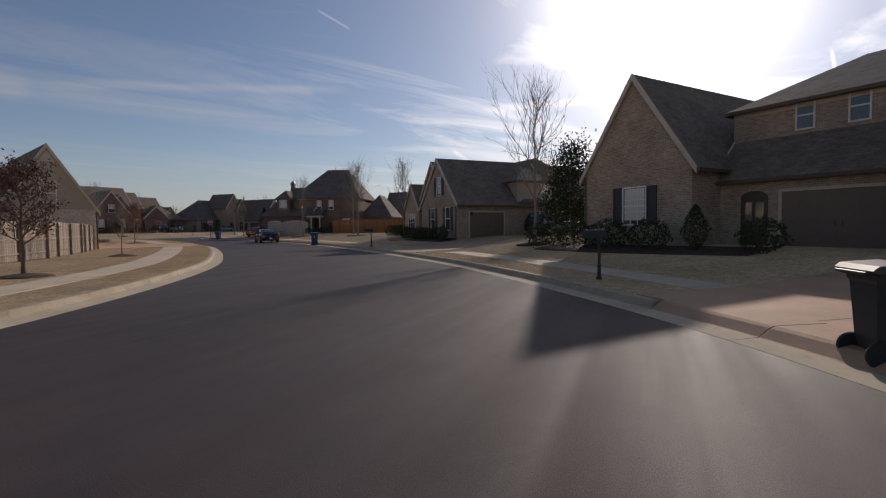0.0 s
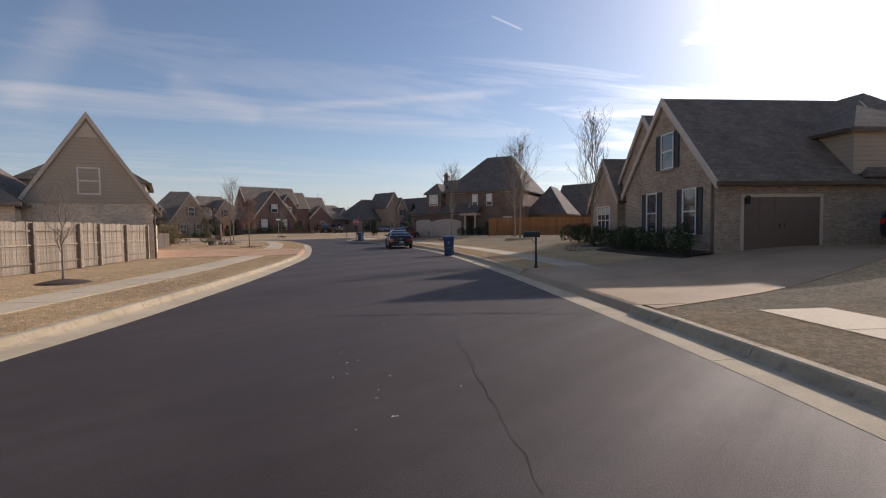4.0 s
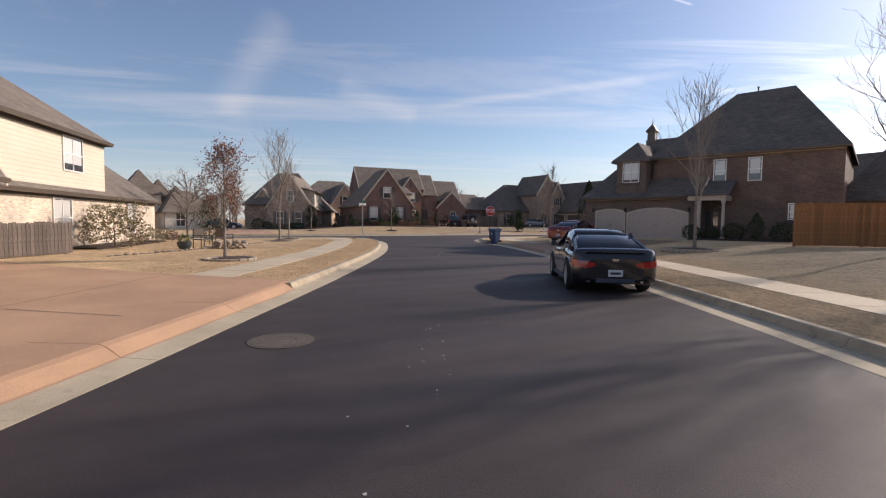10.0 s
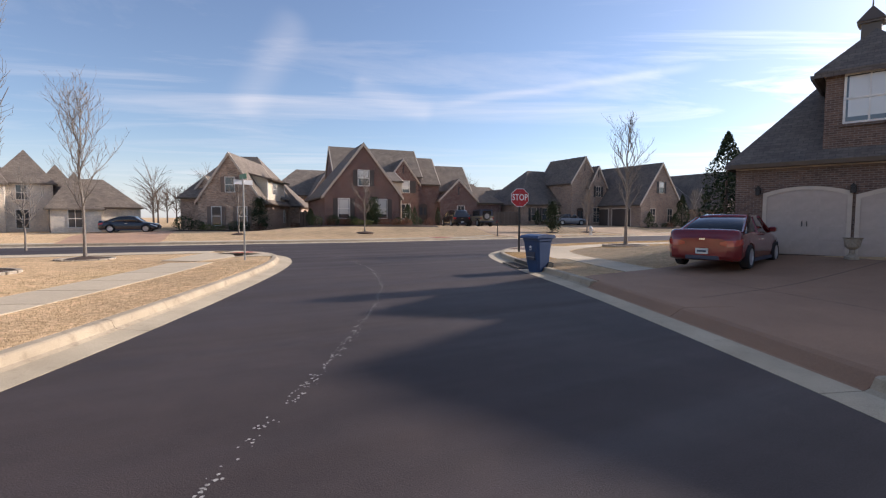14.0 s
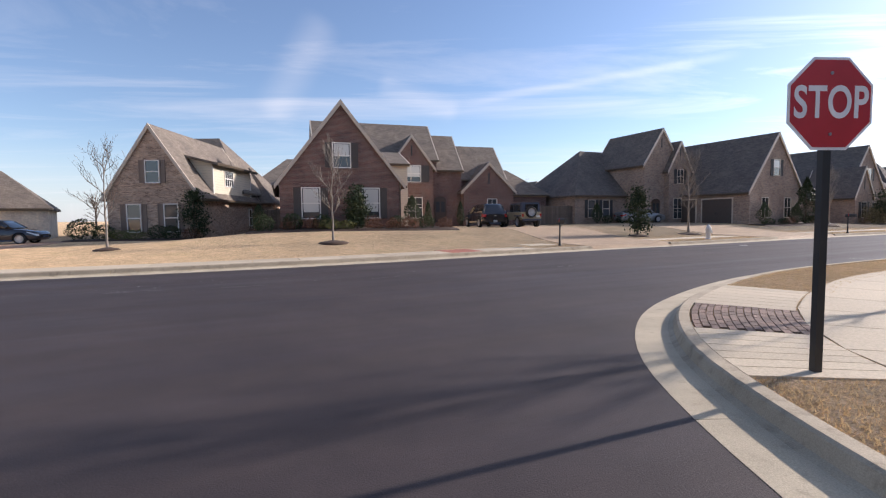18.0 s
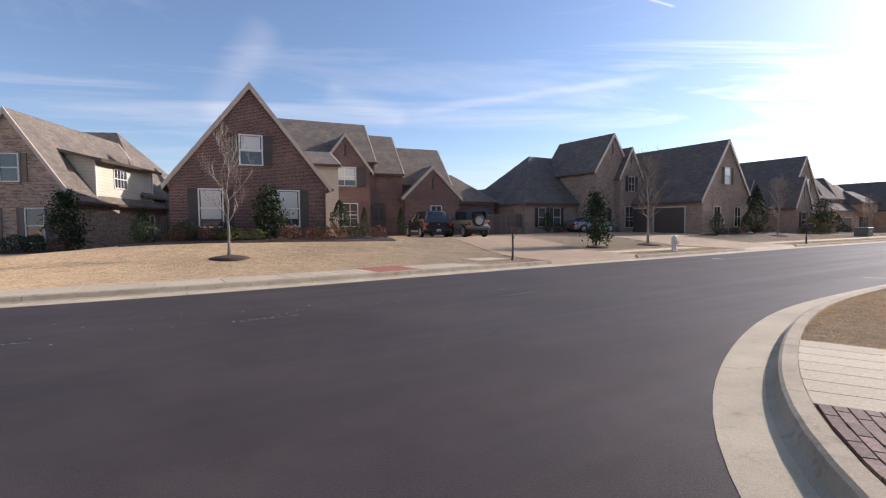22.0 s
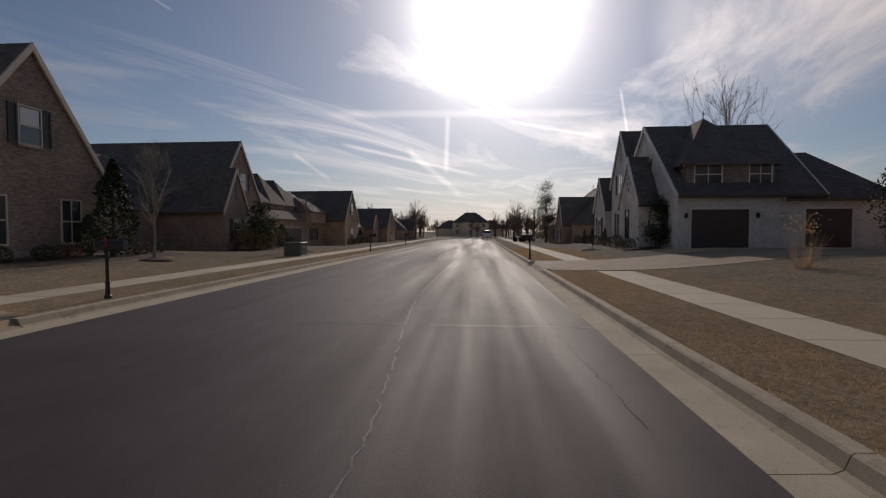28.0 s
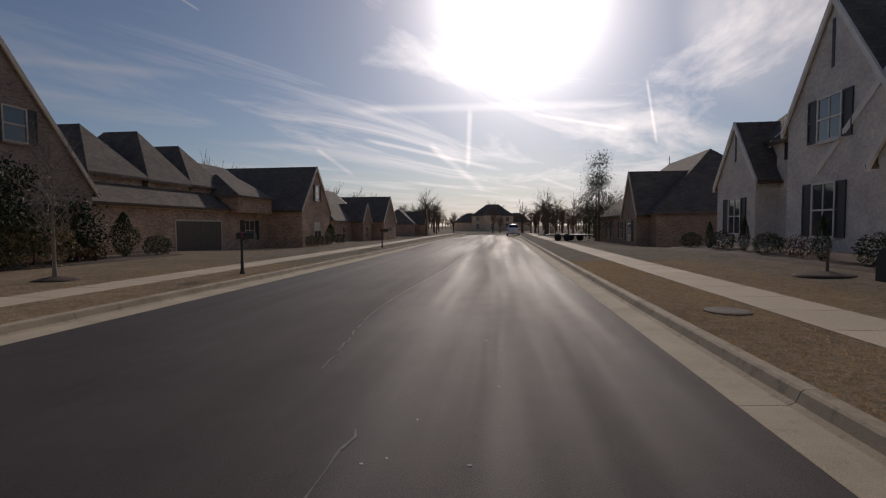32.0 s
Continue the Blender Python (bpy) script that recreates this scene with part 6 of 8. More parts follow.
row(30.5, 46.5, 24, [("tall", 1.1), ("box", 0.8), ("box", 0.8), ("russet", 1.0), ("tall", 1.0), ("box", 0.9), ("russet", 1.0), ("box", 0.8)], -3.6, 5.6, -1.1)
row(30.5, 46.5, 24, [("tall", 0.9), ("box", 1.0), ("box", 1.0)], -13.0, -10.0, 8.4)
row(48.6, 57.5, 24, [("loose", 1.5), ("loose", 1.6), ("russet", 1.4), ("tall", 1.1), ("box", 1.2)], -3.0, 5.5, -2.0)
row(73.5, 66.5, 24, [("box", 1.2), ("box", 1.2), ("tall", 1.0), ("box", 1.2)], -3, 3.5, -1.0)
row(63, 30, 204, [("box", 1.0), ("column", 0.6), ("box", 1.0), ("column", 0.62), ("box", 1.0), ("russet", 1.1), ("column", 0.65), ("box", 1.1), ("russet", 1.0), ("box", 1.0)], -8.5, 8.6, -1.9)
row(11.7, 1.4, -48, [("box", 1.1), ("box", 1.0), ("box", 1.4), ("tall", 0.8), ("box", 1.3), ("loose", 1.0)], 4.7, 10.5, -0.9)
row(6.1, -40.5, -108, [("box", 1.3), ("box", 1.3), ("box", 1.2), ("box", 1.3), ("box", 1.2), ("box", 1.2), ("tall", 0.6)], -4.0, 3.0, -0.9)
row(6.1, -40.5, -108, [("box", 1.3), ("box", 1.5), ("box", 1.4), ("box", 1.3)], -10.8, -7.0, -0.2)
row(0.9, -59.1, -103, [("box", 1.7), ("box", 1.7), ("box", 1.6), ("box", 1.6), ("tall", 0.9), ("box", 1.6)], -4.6, 6.0, -1.2)
row(-14.95, -27.2, 97.2, [("loose", 1.5), ("russet", 0.8), ("loose", 0.7), ("russet", 0.9)], 18.9, 26.2, -0.9, 0.15)
shrub("juniper", -14.0, -4.4, 1.0)
for x, y, s in ((7.6, -48.9, 1.1), (9.0, -48.2, 1.2), (10.4, -47.6, 1.1), (11.7, -47.0, 1.1)):
    shrub("box", x, y, s)
# pampas clump on a small island
e = empty("ornamental_grass", pose(39.8, 21.6, ground_z(39.8, 21.6)), "dry plumed ornamental grass clump in a mulch ring", "plant")
bl, rg = bmesh.new(), random.Random(3)
for i in range(160):
    w = rg.uniform(0, 6.28); q = rg.uniform(0.2, 0.85); hh = rg.uniform(0.7, 1.4)
    a = bl.verts.new((0.15 * math.cos(w) - 0.01, 0.15 * math.sin(w), 0)); b = bl.verts.new((0.15 * math.cos(w) + 0.012, 0.15 * math.sin(w), 0))
    bl.faces.new((a, b, bl.verts.new((q * math.cos(w), q * math.sin(w), hh))))
part("tuft", bl, M_STRAW, e)
part("plume", leaf_cloud("plume", M_STRAW, 220, lambda r: ((r.gauss(0, 0.24), r.gauss(0, 0.24), r.uniform(1.05, 1.65)), (0, 0, 1)), 0.035, 8), None, e)


# mulch rings under the trees
def ring(x, y, r, edge=None):
    z = ground_z(x, y)
    e = empty("mulch_ring", pose(x, y, z), "dark mulch ring round a trunk" if edge is None else "dark mulch ring with a stone edge round a trunk", "mulch bed", "mulch rings under the trees")
    part("mulch", lathe([(r, -0.12), (r * 0.96, 0.0), (r * 0.7, 0.05), (r * 0.35, 0.09), (0.12, 0.11)], 22), M_MULCH, e, smooth=True)
    if edge:
        n = int(2 * math.pi * (r + 0.08) / 0.30)
        me = to_mesh("edge_stone", box(-0.145, 0.145, -0.07, 0.07, -0.08, edge, 0.015), M_EDGE)
        for i in range(n):
            w = 2 * math.pi * i / n
            part("edge_stone", me, None, e, m=pose((r + 0.07) * math.cos(w), (r + 0.07) * math.sin(w), 0, 0, 0, math.degrees(w) + 90))


for x, y, r, ed in ((-4.65, 26.7, 0.75, None), (10.0, 12.0, 1.0, 0.09), (6.3, -35.6, 1.25, 0.12), (10.9, -21.2, 1.1, 0.10), (-10.0, -13.5, 0.75, 0.07), (-11.5, 0.3, 0.75, 0.05), (-11.9, 4.9, 0.7, 0.05), (2.4, -52.7, 1.1, None), (-15.4, -39.4, 0.7, None),
                    (-13.6, 24.3, 0.55, None), (12.6, 33.4, 0.7, None), (16.8, 35.4, 0.8, None), (34.2, 45.2, 0.8, None), (46.8, 48.7, 0.6, None), (56.5, 31.1, 0.75, None), (9.6, -9.9, 1.3, 0.09), (-19.6, -50.0, 0.8, None)):
    ring(x, y, r, ed)
e = empty("sapling", pose(56.5, 31.1, ground_z(56.5, 31.1)), "short bare sapling stump in a mulch ring", "tree")
sb = bmesh.new()
add_tube(sb, (0, 0, 0), (0.02, 0, 0.75), 0.035, 0.03, 7); add_tube(sb, (0.02, 0, 0.7), (0.2, 0.05, 0.95), 0.015, 0.006, 5); add_tube(sb, (0.02, 0, 0.72), (-0.12, 0.1, 1.0), 0.015, 0.006, 5)
part("trunk", sb, M_BARKD, e)


# mulch beds along the house fronts
def bed(hx, hy, turn, u0, u1, v0, v1):
    pts = []
    n = 16
    for i in range(n + 1):
        u = u0 + (u1 - u0) * i / n
        pts.append(lay(hx, hy, turn, u, v0 - 0.35 * math.sin(3.0 * i / n + 0.3)))
    back = [lay(hx, hy, turn, u1 - (u1 - u0) * i / n, v1) for i in range(n + 1)]
    bm = bmesh.new()
    top = [[bm.verts.new((x, y, ground_z(x, y) + h)) for (x, y), h in ((p, -0.05), ((p[0] * 0.85 + q[0] * 0.15, p[1] * 0.85 + q[1] * 0.15), 0.07), (q, 0.10))] for p, q in zip(pts, back[::-1])]
    for a, b in zip(top, top[1:]):
        for i in range(2):
            bm.faces.new((a[i], b[i], b[i + 1], a[i + 1]))
    solid("mulch_bed", bm, M_MULCH, "dark mulched planting bed along the wall", "mulch bed", "planting beds", "structure")


bed(-5.3, 32.3, 18, -5.2, 6.8, -1.7, -0.02); bed(-18.4, 36.0, 1, -5.0, 3.2, -1.6, -0.02); bed(30.5, 46.5, 24, -4.2, 6.4, -1.9, -0.02); bed(63, 30, 204, -9.8, 9.4, -2.6, -0.4)
bed(11.7, 1.4, -48, 4.6, 11.2, -1.7, 1.15); bed(6.1, -40.5, -108, -6.2, 3.4, -1.5, -0.02); bed(0.9, -59.1, -103, -4.4, 6.0, -2.0, -0.02); bed(-14.95, -27.2, 97.2, 17.6, 26.4, -0.7, 0.55); bed(48.6, 57.5, 24, -4, 6.2, -3.0, -1.02)


# ---------------------------------------------------------------- vehicles
def loft(rings, close=True):
    bm = bmesh.new()
    vs = [[bm.verts.new(p) for p in r] for r in rings]
    for a, b in zip(vs, vs[1:]):
        n = len(a)
        for i in range(n if close else n - 1):
            j = (i + 1) % n
            bm.faces.new((a[i], a[j], b[j], b[i]))
    if close:
        bm.faces.new(vs[0][::-1]); bm.faces.new(vs[-1])
    return bm


def wheel_meshes(r, w):
    tyre = lathe([(r * 0.70, -w / 2), (r * 0.93, -w / 2), (r, -w * 0.36), (r, w * 0.36), (r * 0.93, w / 2), (r * 0.70, w / 2)], 28, axis="y", hollow=True)
    rim = bmesh.new()
    add_lathe(rim, [(r * 0.72, -w * 0.47), (r * 0.67, -w * 0.45), (r * 0.62, -w * 0.30), (r * 0.60, w * 0.05), (r * 0.10, w * 0.08), (r * 0.10, w * 0.12), (r * 0.72, w * 0.12)], 28, axis="y", hollow=True)
    for i in range(10):
        a = 2 * math.pi * i / 10
        c, s = math.cos(a), math.sin(a)
        t = 0.026 * r / 0.32
        q = [(c * r * 0.14 - s * t, s * r * 0.14 + c * t), (c * r * 0.14 + s * t, s * r * 0.14 - c * t), (c * r * 0.68 + s * t * 0.6, s * r * 0.68 - c * t * 0.6), (c * r * 0.68 - s * t * 0.6, s * r * 0.68 + c * t * 0.6)]
        add_prism(rim, q, "y", -w * 0.44, -w * 0.30)
    add_lathe(rim, [(r * 0.17, -w * 0.47), (r * 0.17, -w * 0.28)], 14, axis="y")
    return to_mesh("tyre", tyre, M_TYRE, True), to_mesh("rim", rim, M_RIM)


def car(name, m, label, paint, L=4.6, W=1.8, H=1.4, kind="sedan", r=0.33, wb=2.8, category="car"):
    """A parked car; x points to its nose, its middle at the origin on the ground."""
    e = empty(name, m, label, category, "parked cars")
    hl, hw = L / 2, W / 2
    belt = H * (0.66 if kind != "suv" else 0.60)
    # lower body: stations of (x, half width, underside, top)
    if kind in ("sedan", "coupe"):
        st = [(-hl, 0.82, 0.30, belt * 0.84), (-hl + 0.07, 0.90, 0.26, belt * 0.955), (-hl + 0.45, 0.97, 0.24, belt * 0.985), (-hl + 1.0, 1.0, 0.20, belt * 1.0), (-wb / 2 + 0.3, 1.0, 0.18, belt * 1.02), (0, 0.985, 0.18, belt),
              (wb / 2 - 0.6, 0.99, 0.18, belt * 0.98), (wb / 2, 0.99, 0.2, belt * 0.93), (hl - 0.5, 0.95, 0.22, belt * 0.84), (hl - 0.12, 0.84, 0.26, belt * 0.72), (hl, 0.68, 0.36, belt * 0.58)]
        cab = [(-hl + 0.55, 0.02), (-wb / 2 + 0.55, 0.86), (-wb / 2 + 1.0, 0.985), (0.0, 1.0), (0.45, 0.96), (wb / 2 - 0.35, 0.03)] if kind == "sedan" else \
              [(-hl + 0.30, 0.04), (-wb / 2 + 0.55, 0.78), (-wb / 2 + 1.15, 0.97), (-0.05, 1.0), (0.35, 0.96), (wb / 2 - 0.45, 0.03)]
    else:
        st = [(-hl, 0.90, 0.40, belt * 0.95), (-hl + 0.08, 0.96, 0.34, belt * 1.06), (-hl + 0.6, 1.0, 0.28, belt * 1.06), (0, 1.0, 0.26, belt * 1.04), (wb / 2 - 0.4, 1.0, 0.26, belt * 1.02), (wb / 2 + 0.1, 0.99, 0.28, belt * 0.98), (hl - 0.35, 0.95, 0.3, belt * 0.92), (hl - 0.08, 0.86, 0.34, belt * 0.82), (hl, 0.74, 0.4, belt * 0.66)]
        cab = [(-hl + 0.10, 0.03), (-hl + 0.32, 0.86), (-hl + 0.6, 0.99), (0.0, 1.0), (0.5, 0.95), (wb / 2 - 0.25, 0.03)]
    st = [(-hl, st[0][1] * 0.80, st[0][2] + 0.03, st[0][3] * 0.99), (-hl + 0.025, st[0][1], st[0][2], st[0][3])] + st[1:]
    xs = np.array([q[0] for q in st])

    def along(x, i):
        """The station values between, on a smooth curve."""
        v = np.array([q[i] for q in st])
        k = int(min(max(np.searchsorted(xs, x) - 1, 0), len(xs) - 2))
        d = np.gradient(v, xs)
        hgap = xs[k + 1] - xs[k]
        u = (x - xs[k]) / hgap
        return float((2 * u ** 3 - 3 * u ** 2 + 1) * v[k] + (u ** 3 - 2 * u ** 2 + u) * hgap * d[k] + (3 * u ** 2 - 2 * u ** 3) * v[k + 1] + (u ** 3 - u ** 2) * hgap * d[k + 1])

    def skin(x):
        w, zb, zt = hw * along(x, 1), along(x, 2), along(x, 3)
        return [(w * 0.76, zb), (w * 0.955, zb + 0.03), (w * 0.985, zb + 0.12), (w, zb + (zt - zb) * 0.42), (w * 0.992, zb + (zt - zb) * 0.60), (w * 0.985, zb + (zt - zb) * 0.64), (w * 0.972, zt - 0.12), (w * 0.945, zt - 0.055), (w * 0.90, zt - 0.02), (w * 0.80, zt), (w * 0.4, zt + 0.012)]

    rings = []
    grid = sorted(set([round(v, 3) for v in np.concatenate([xs, np.linspace(-hl + 0.05, hl - 0.02, 60)])] + [round(xw + r * 1.14 * q, 3) for xw in (-wb / 2, wb / 2) for q in (-1, -0.97, -0.9, -0.78, -0.6, -0.4, -0.2, 0, 0.2, 0.4, 0.6, 0.78, 0.9, 0.97, 1)]))
    for x in grid:
        half = skin(x)
        lift = 0.0
        for xw in (-wb / 2, wb / 2):
            if abs(x - xw) < r * 1.14:
                lift = r + math.sqrt((r * 1.14) ** 2 - (x - xw) ** 2)
        half = [half[0]] + [(y, max(z, lift + 0.004 * i)) for i, (y, z) in enumerate(half[1:])]
        rings.append([(x, y, z) for y, z in half] + [(x, -y, z) for y, z in half[::-1]])
    body = part("body", loft(rings), paint, e, smooth=False)
    body.data.polygons.foreach_set("use_smooth", [abs(f.normal.x) < 0.97 for f in body.data.polygons])

    def patch(x0, x1, lo, hi, s, depth=0.008):
        """A lamp lens that follows the skin from x0 to x1 between two heights."""
        bm = bmesh.new()
        cols = []
        for i in range(9):
            k = (i / 8) ** (2 if x0 < 0 else 1)
            x = x0 + (x1 - x0) * k
            prof = skin(x)
            zz = [q[1] for q in prof]
            z0, z1 = lo[0] + (lo[1] - lo[0]) * k, hi[0] + (hi[1] - hi[0]) * k
            cols.append([bm.verts.new((x - (depth if x < 0 else -depth) * 0.7, s * (float(np.interp(z, zz, [q[0] for q in prof])) + depth), z)) for z in np.linspace(z0, z1, 5)])
        for p, q in zip(cols, cols[1:]):
            for i in range(4):
                bm.faces.new((p[i], q[i], q[i + 1], p[i + 1]))
        bmesh.ops.recalc_face_normals(bm, faces=bm.faces)
        return bm

    # cabin glass
    rings = []
    for x, k in cab:
        zt = belt + (H - belt) * k
        w0, w1 = hw * 0.90, hw * (0.90 - 0.20 * min(1, k * 1.05))
        z0 = belt - 0.05
        half = [(w0, z0), (w0 - (w0 - w1) * 0.9, z0 + (zt - z0) * 0.86), (w1 * 0.86, zt - 0.01), (w1 * 0.4, zt)]
        rings.append([(x, y, z) for y, z in half] + [(x, -y, z) for y, z in half[::-1]])
    g = part("cabin_glass", loft(rings), M_CARGLASS, e)
    g.data.polygons.foreach_set("use_smooth", [True] * len(g.data.polygons))
    # roof panel and pillars
    rr = []
    for x, k in cab[1:-1]:
        zt = belt + (H - belt) * k + 0.012
        w1 = hw * (0.90 - 0.20 * min(1, k * 1.05))
        rr.append([(x, w1 * 0.97, zt - 0.075), (x, w1 * 0.86, zt - 0.005), (x, w1 * 0.4, zt + 0.006), (x, -w1 * 0.4, zt + 0.006), (x, -w1 * 0.86, zt - 0.005), (x, -w1 * 0.97, zt - 0.075), (x, -w1 * 0.8, zt - 0.09), (x, w1 * 0.8, zt - 0.09)])
    part("roof", loft(rr), paint, e, smooth=True)
    for s in (1, -1):
        pb = bmesh.new()
        for (xa, ka), (xb, kb) in (((cab[-1]), (cab[-2])), ((cab[0]), (cab[1]))):
            za, zb = belt + (H - belt) * ka - 0.02, belt + (H - belt) * kb - 0.04
            wa, wb_ = hw * (0.90 - 0.2 * ka), hw * (0.90 - 0.2 * min(1, kb * 1.05)) * 0.97
            add_tube(pb, (xa, s * wa * 0.985, za), (xb, s * wb_, zb), 0.045, 0.038, 6)
        xm = cab[3][0] - (0.35 if kind != "coupe" else 0.95)
        add_tube(pb, (xm - 0.05, s * hw * 0.905, belt - 0.05), (xm, s * hw * 0.70, H - 0.07), 0.035, 0.035, 6)
        part("pillar", pb, paint, e)
        # mirror, handle, sill
        part("side_mirror", box(wb / 2 - 0.75, wb / 2 - 0.55, s * hw * 0.95 if s > 0 else s * hw * 0.95 - 0.18, s * hw * 0.95 + 0.18 if s > 0 else s * hw * 0.95, belt + 0.0, belt + 0.14, 0.03), paint, e)
        yy = s * hw * 1.0
        part("door_handle", box(-0.25, -0.05, min(yy, yy + s * 0.02), max(yy, yy + s * 0.02), belt - 0.2, belt - 0.165), paint if kind != "sedan" else M_CHROME, e)
        part("side_sill", box(-wb / 2 + r + 0.05, wb / 2 - r - 0.05, min(yy * 0.9, yy * 0.995), max(yy * 0.9, yy * 0.995), 0.17, 0.26, 0.01), M_INK, e)
        # lamps
        if kind == "suv":
            tl = patch(-hl + 0.005, -hl + 0.20, (belt * 0.74, belt * 0.78), (belt * 0.92, belt * 0.97), s)
        else:
            tl = patch(-hl + 0.002, -hl + 0.42, (belt * 0.63, belt * 0.79), (belt * 0.79, belt * 0.915), s)
            y0, y1 = s * hw * along(-hl, 1) * 0.72, s * hw * along(-hl, 1) * 0.995
            add_prism(tl, [(y0, belt * 0.68), (y1, belt * 0.635), (y1, belt * 0.79), (y0, belt * 0.75)], "x", -hl - 0.012, -hl + 0.004)
        part("tail_lamp", tl, M_LAMPRED, e)
        part("head_lamp", patch(hl - 0.62, hl - 0.06, (belt * 0.74, belt * 0.50), (belt * 0.80, belt * 0.60), s), M_LAMPCLEAR, e)
        if kind == "coupe":
            part("exhaust_pipe", lathe([(0.045, -hl + 0.03), (0.045, -hl + 0.3)], 12, (0, s * hw * 0.62, 0.31), "x"), M_CHROME, e)
    part("rear_diffuser", box(-hl - 0.006, -hl + 0.3, -hw * 0.46, hw * 0.46, 0.25, 0.37, 0.02), M_INK, e)
    pl = part("number_plate", box(-hl - 0.022, -hl + 0.01, -0.15, 0.15, 0.40, 0.545), M_PLATE, e)
    part("plate_bar", box(-hl - 0.026, -hl - 0.018, -0.11, 0.11, 0.445, 0.495), M_INK, pl)
    part("badge", box(-hl - 0.012, -hl + 0.01, -0.07, 0.07, belt * 0.80, belt * 0.85), M_CHROME, e)
    part("front_grille", box(hl - 0.06, hl + 0.01, -hw * 0.38, hw * 0.38, 0.36, 0.54, 0.02), M_INK, e)
    if kind == "coupe":
        part("boot_spoiler", box(-hl + 0.04, -hl + 0.20, -hw * 0.68, hw * 0.68, belt * 0.99, belt * 1.03, 0.01), paint, e)
    tyre, rim = wheel_meshes(r, 0.22)
    for x in (-wb / 2, wb / 2):
        for s in (1, -1):
            wh = part("wheel", tyre, None, e, m=pose(x, s * (hw - 0.085), r, 0, 0, 0 if s < 0 else 180))
            part("rim", rim, None, wh)
    return e


def heading(az):
    return 90 - az


car("coupe", pose(0.98, -18.65, 0, 0, 0, heading(12)), "glossy black two-door coupe parked against the kerb", M_CARBLACK, 4.65, 1.82, 1.39, "coupe", 0.345, 2.85)
car("sedan", pose(8.3, 1.6, ground_z(8.3, 1.6) + 0.02, 0, 0, heading(50)), "red four-door sedan parked before the garage", M_CARRED, 4.6, 1.78, 1.44, "sedan", 0.32, 2.7)
car("suv", pose(4.0, 41.8, ground_z(4.0, 41.8) + 0.02, 0, 0, heading(-14)), "black sport utility car parked on the driveway", M_CARBLACK, 4.8, 1.95, 1.75, "suv", 0.38, 2.9)
car("sedan", pose(20.0, 50.5, ground_z(20.0, 50.5) + 0.02, 0, 0, heading(80)), "grey sedan parked before the taupe house", M_CARGREY, 4.7, 1.8, 1.45, "sedan", 0.33, 2.75)
car("sedan", pose(-26.4, 33.6, ground_z(-26.4, 33.6) + 0.02, 0, 0, heading(75)), "dark blue sedan parked beside the brown house", M_CARDARK, 4.7, 1.8, 1.45, "sedan", 0.33, 2.75)
car("suv", pose(11.7, -47.8, ground_z(11.7, -47.8) + 0.02, 0, 0, heading(100)), "dark minivan parked beside the garage", M_CARDARK, 4.9, 1.95, 1.75, "suv", 0.36, 3.0)
car("suv", pose(112.0, 63.0, 0, 0, 0, heading(66)), "white van parked far down by the kerb", M_CARWHITE, 4.9, 1.95, 1.8, "suv", 0.36, 3.0)


def jeep(m):
    e = empty("off_road_car", m, "sand-coloured open off-road car with a black soft top", "car", "parked cars")
    part("body", box(-1.95, 0.6, -0.78, 0.78, 0.55, 1.12, 0.04), M_CARSAND, e)
    part("bonnet", box(0.55, 1.95, -0.62, 0.62, 0.6, 1.10, 0.06), M_CARSAND, e)
    sb = bmesh.new()
    add_prism(sb, [(-1.93, 1.12), (0.55, 1.12), (0.35, 1.80), (-1.80, 1.82)], "y", -0.72, 0.72)
    bmesh.ops.bevel(sb, geom=list(sb.edges), offset=0.05, segments=2, affect="EDGES")
    part("soft_top", sb, M_INK, e)
    part("rear_window", box(-1.97, -1.90, -0.48, 0.48, 1.2, 1.68), M_CARGLASS, e)
    for s in (1, -1):
        part("side_window", box(-1.5, -0.35, s * 0.725 - 0.01, s * 0.725 + 0.01, 1.2, 1.68), M_CARGLASS, e)
        part("door_window", box(-0.25, 0.35, s * 0.725 - 0.01, s * 0.725 + 0.01, 1.15, 1.68), M_CARGLASS, e)
        part("fender", box(0.85, 1.9, s * 0.62 if s > 0 else -0.9, 0.9 if s > 0 else -0.62, 0.80, 0.90, 0.03), M_INK, e)
        part("rear_fender", box(-1.9, -0.8, s * 0.76 if s > 0 else -0.92, 0.92 if s > 0 else -0.76, 0.80, 0.88, 0.03), M_INK, e)
        part("tail_lamp", box(-2.0, -1.93, s * 0.70 - 0.06, s * 0.70 + 0.06, 0.78, 0.98, 0.01), M_LAMPRED, e)
        part("side_mirror", box(0.35, 0.45, s * 0.9 - 0.07, s * 0.9 + 0.07, 1.15, 1.32, 0.02), M_INK, e)
    part("rear_bumper", box(-2.12, -1.93, -0.75, 0.75, 0.48, 0.62, 0.02), M_INK, e)
    part("number_plate", box(-1.99, -1.95, -0.66, -0.36, 0.72, 0.86), M_PLATE, e)
    tyre, rim = wheel_meshes(0.40, 0.26)
    for x in (-1.25, 1.3):
        for s in (1, -1):
            w = part("wheel", tyre, None, e, m=pose(x, s * 0.72, 0.40, 0, 0, 0 if s < 0 else 180)); part("rim", rim, None, w)
    w = part("spare_wheel", tyre, None, e, m=pose(-2.08, 0.1, 1.1, 0, 0, -90)); part("rim", rim, None, w)
    part("axle", lathe([(0.06, -0.7), (0.06, 0.7)], 10, (-1.25, 0, 0.4), "y"), M_INK, e)
    return e


jeep(pose(6.7, 40.9, ground_z(6.7, 40.9) + 0.02, 0, 0, heading(-14)))


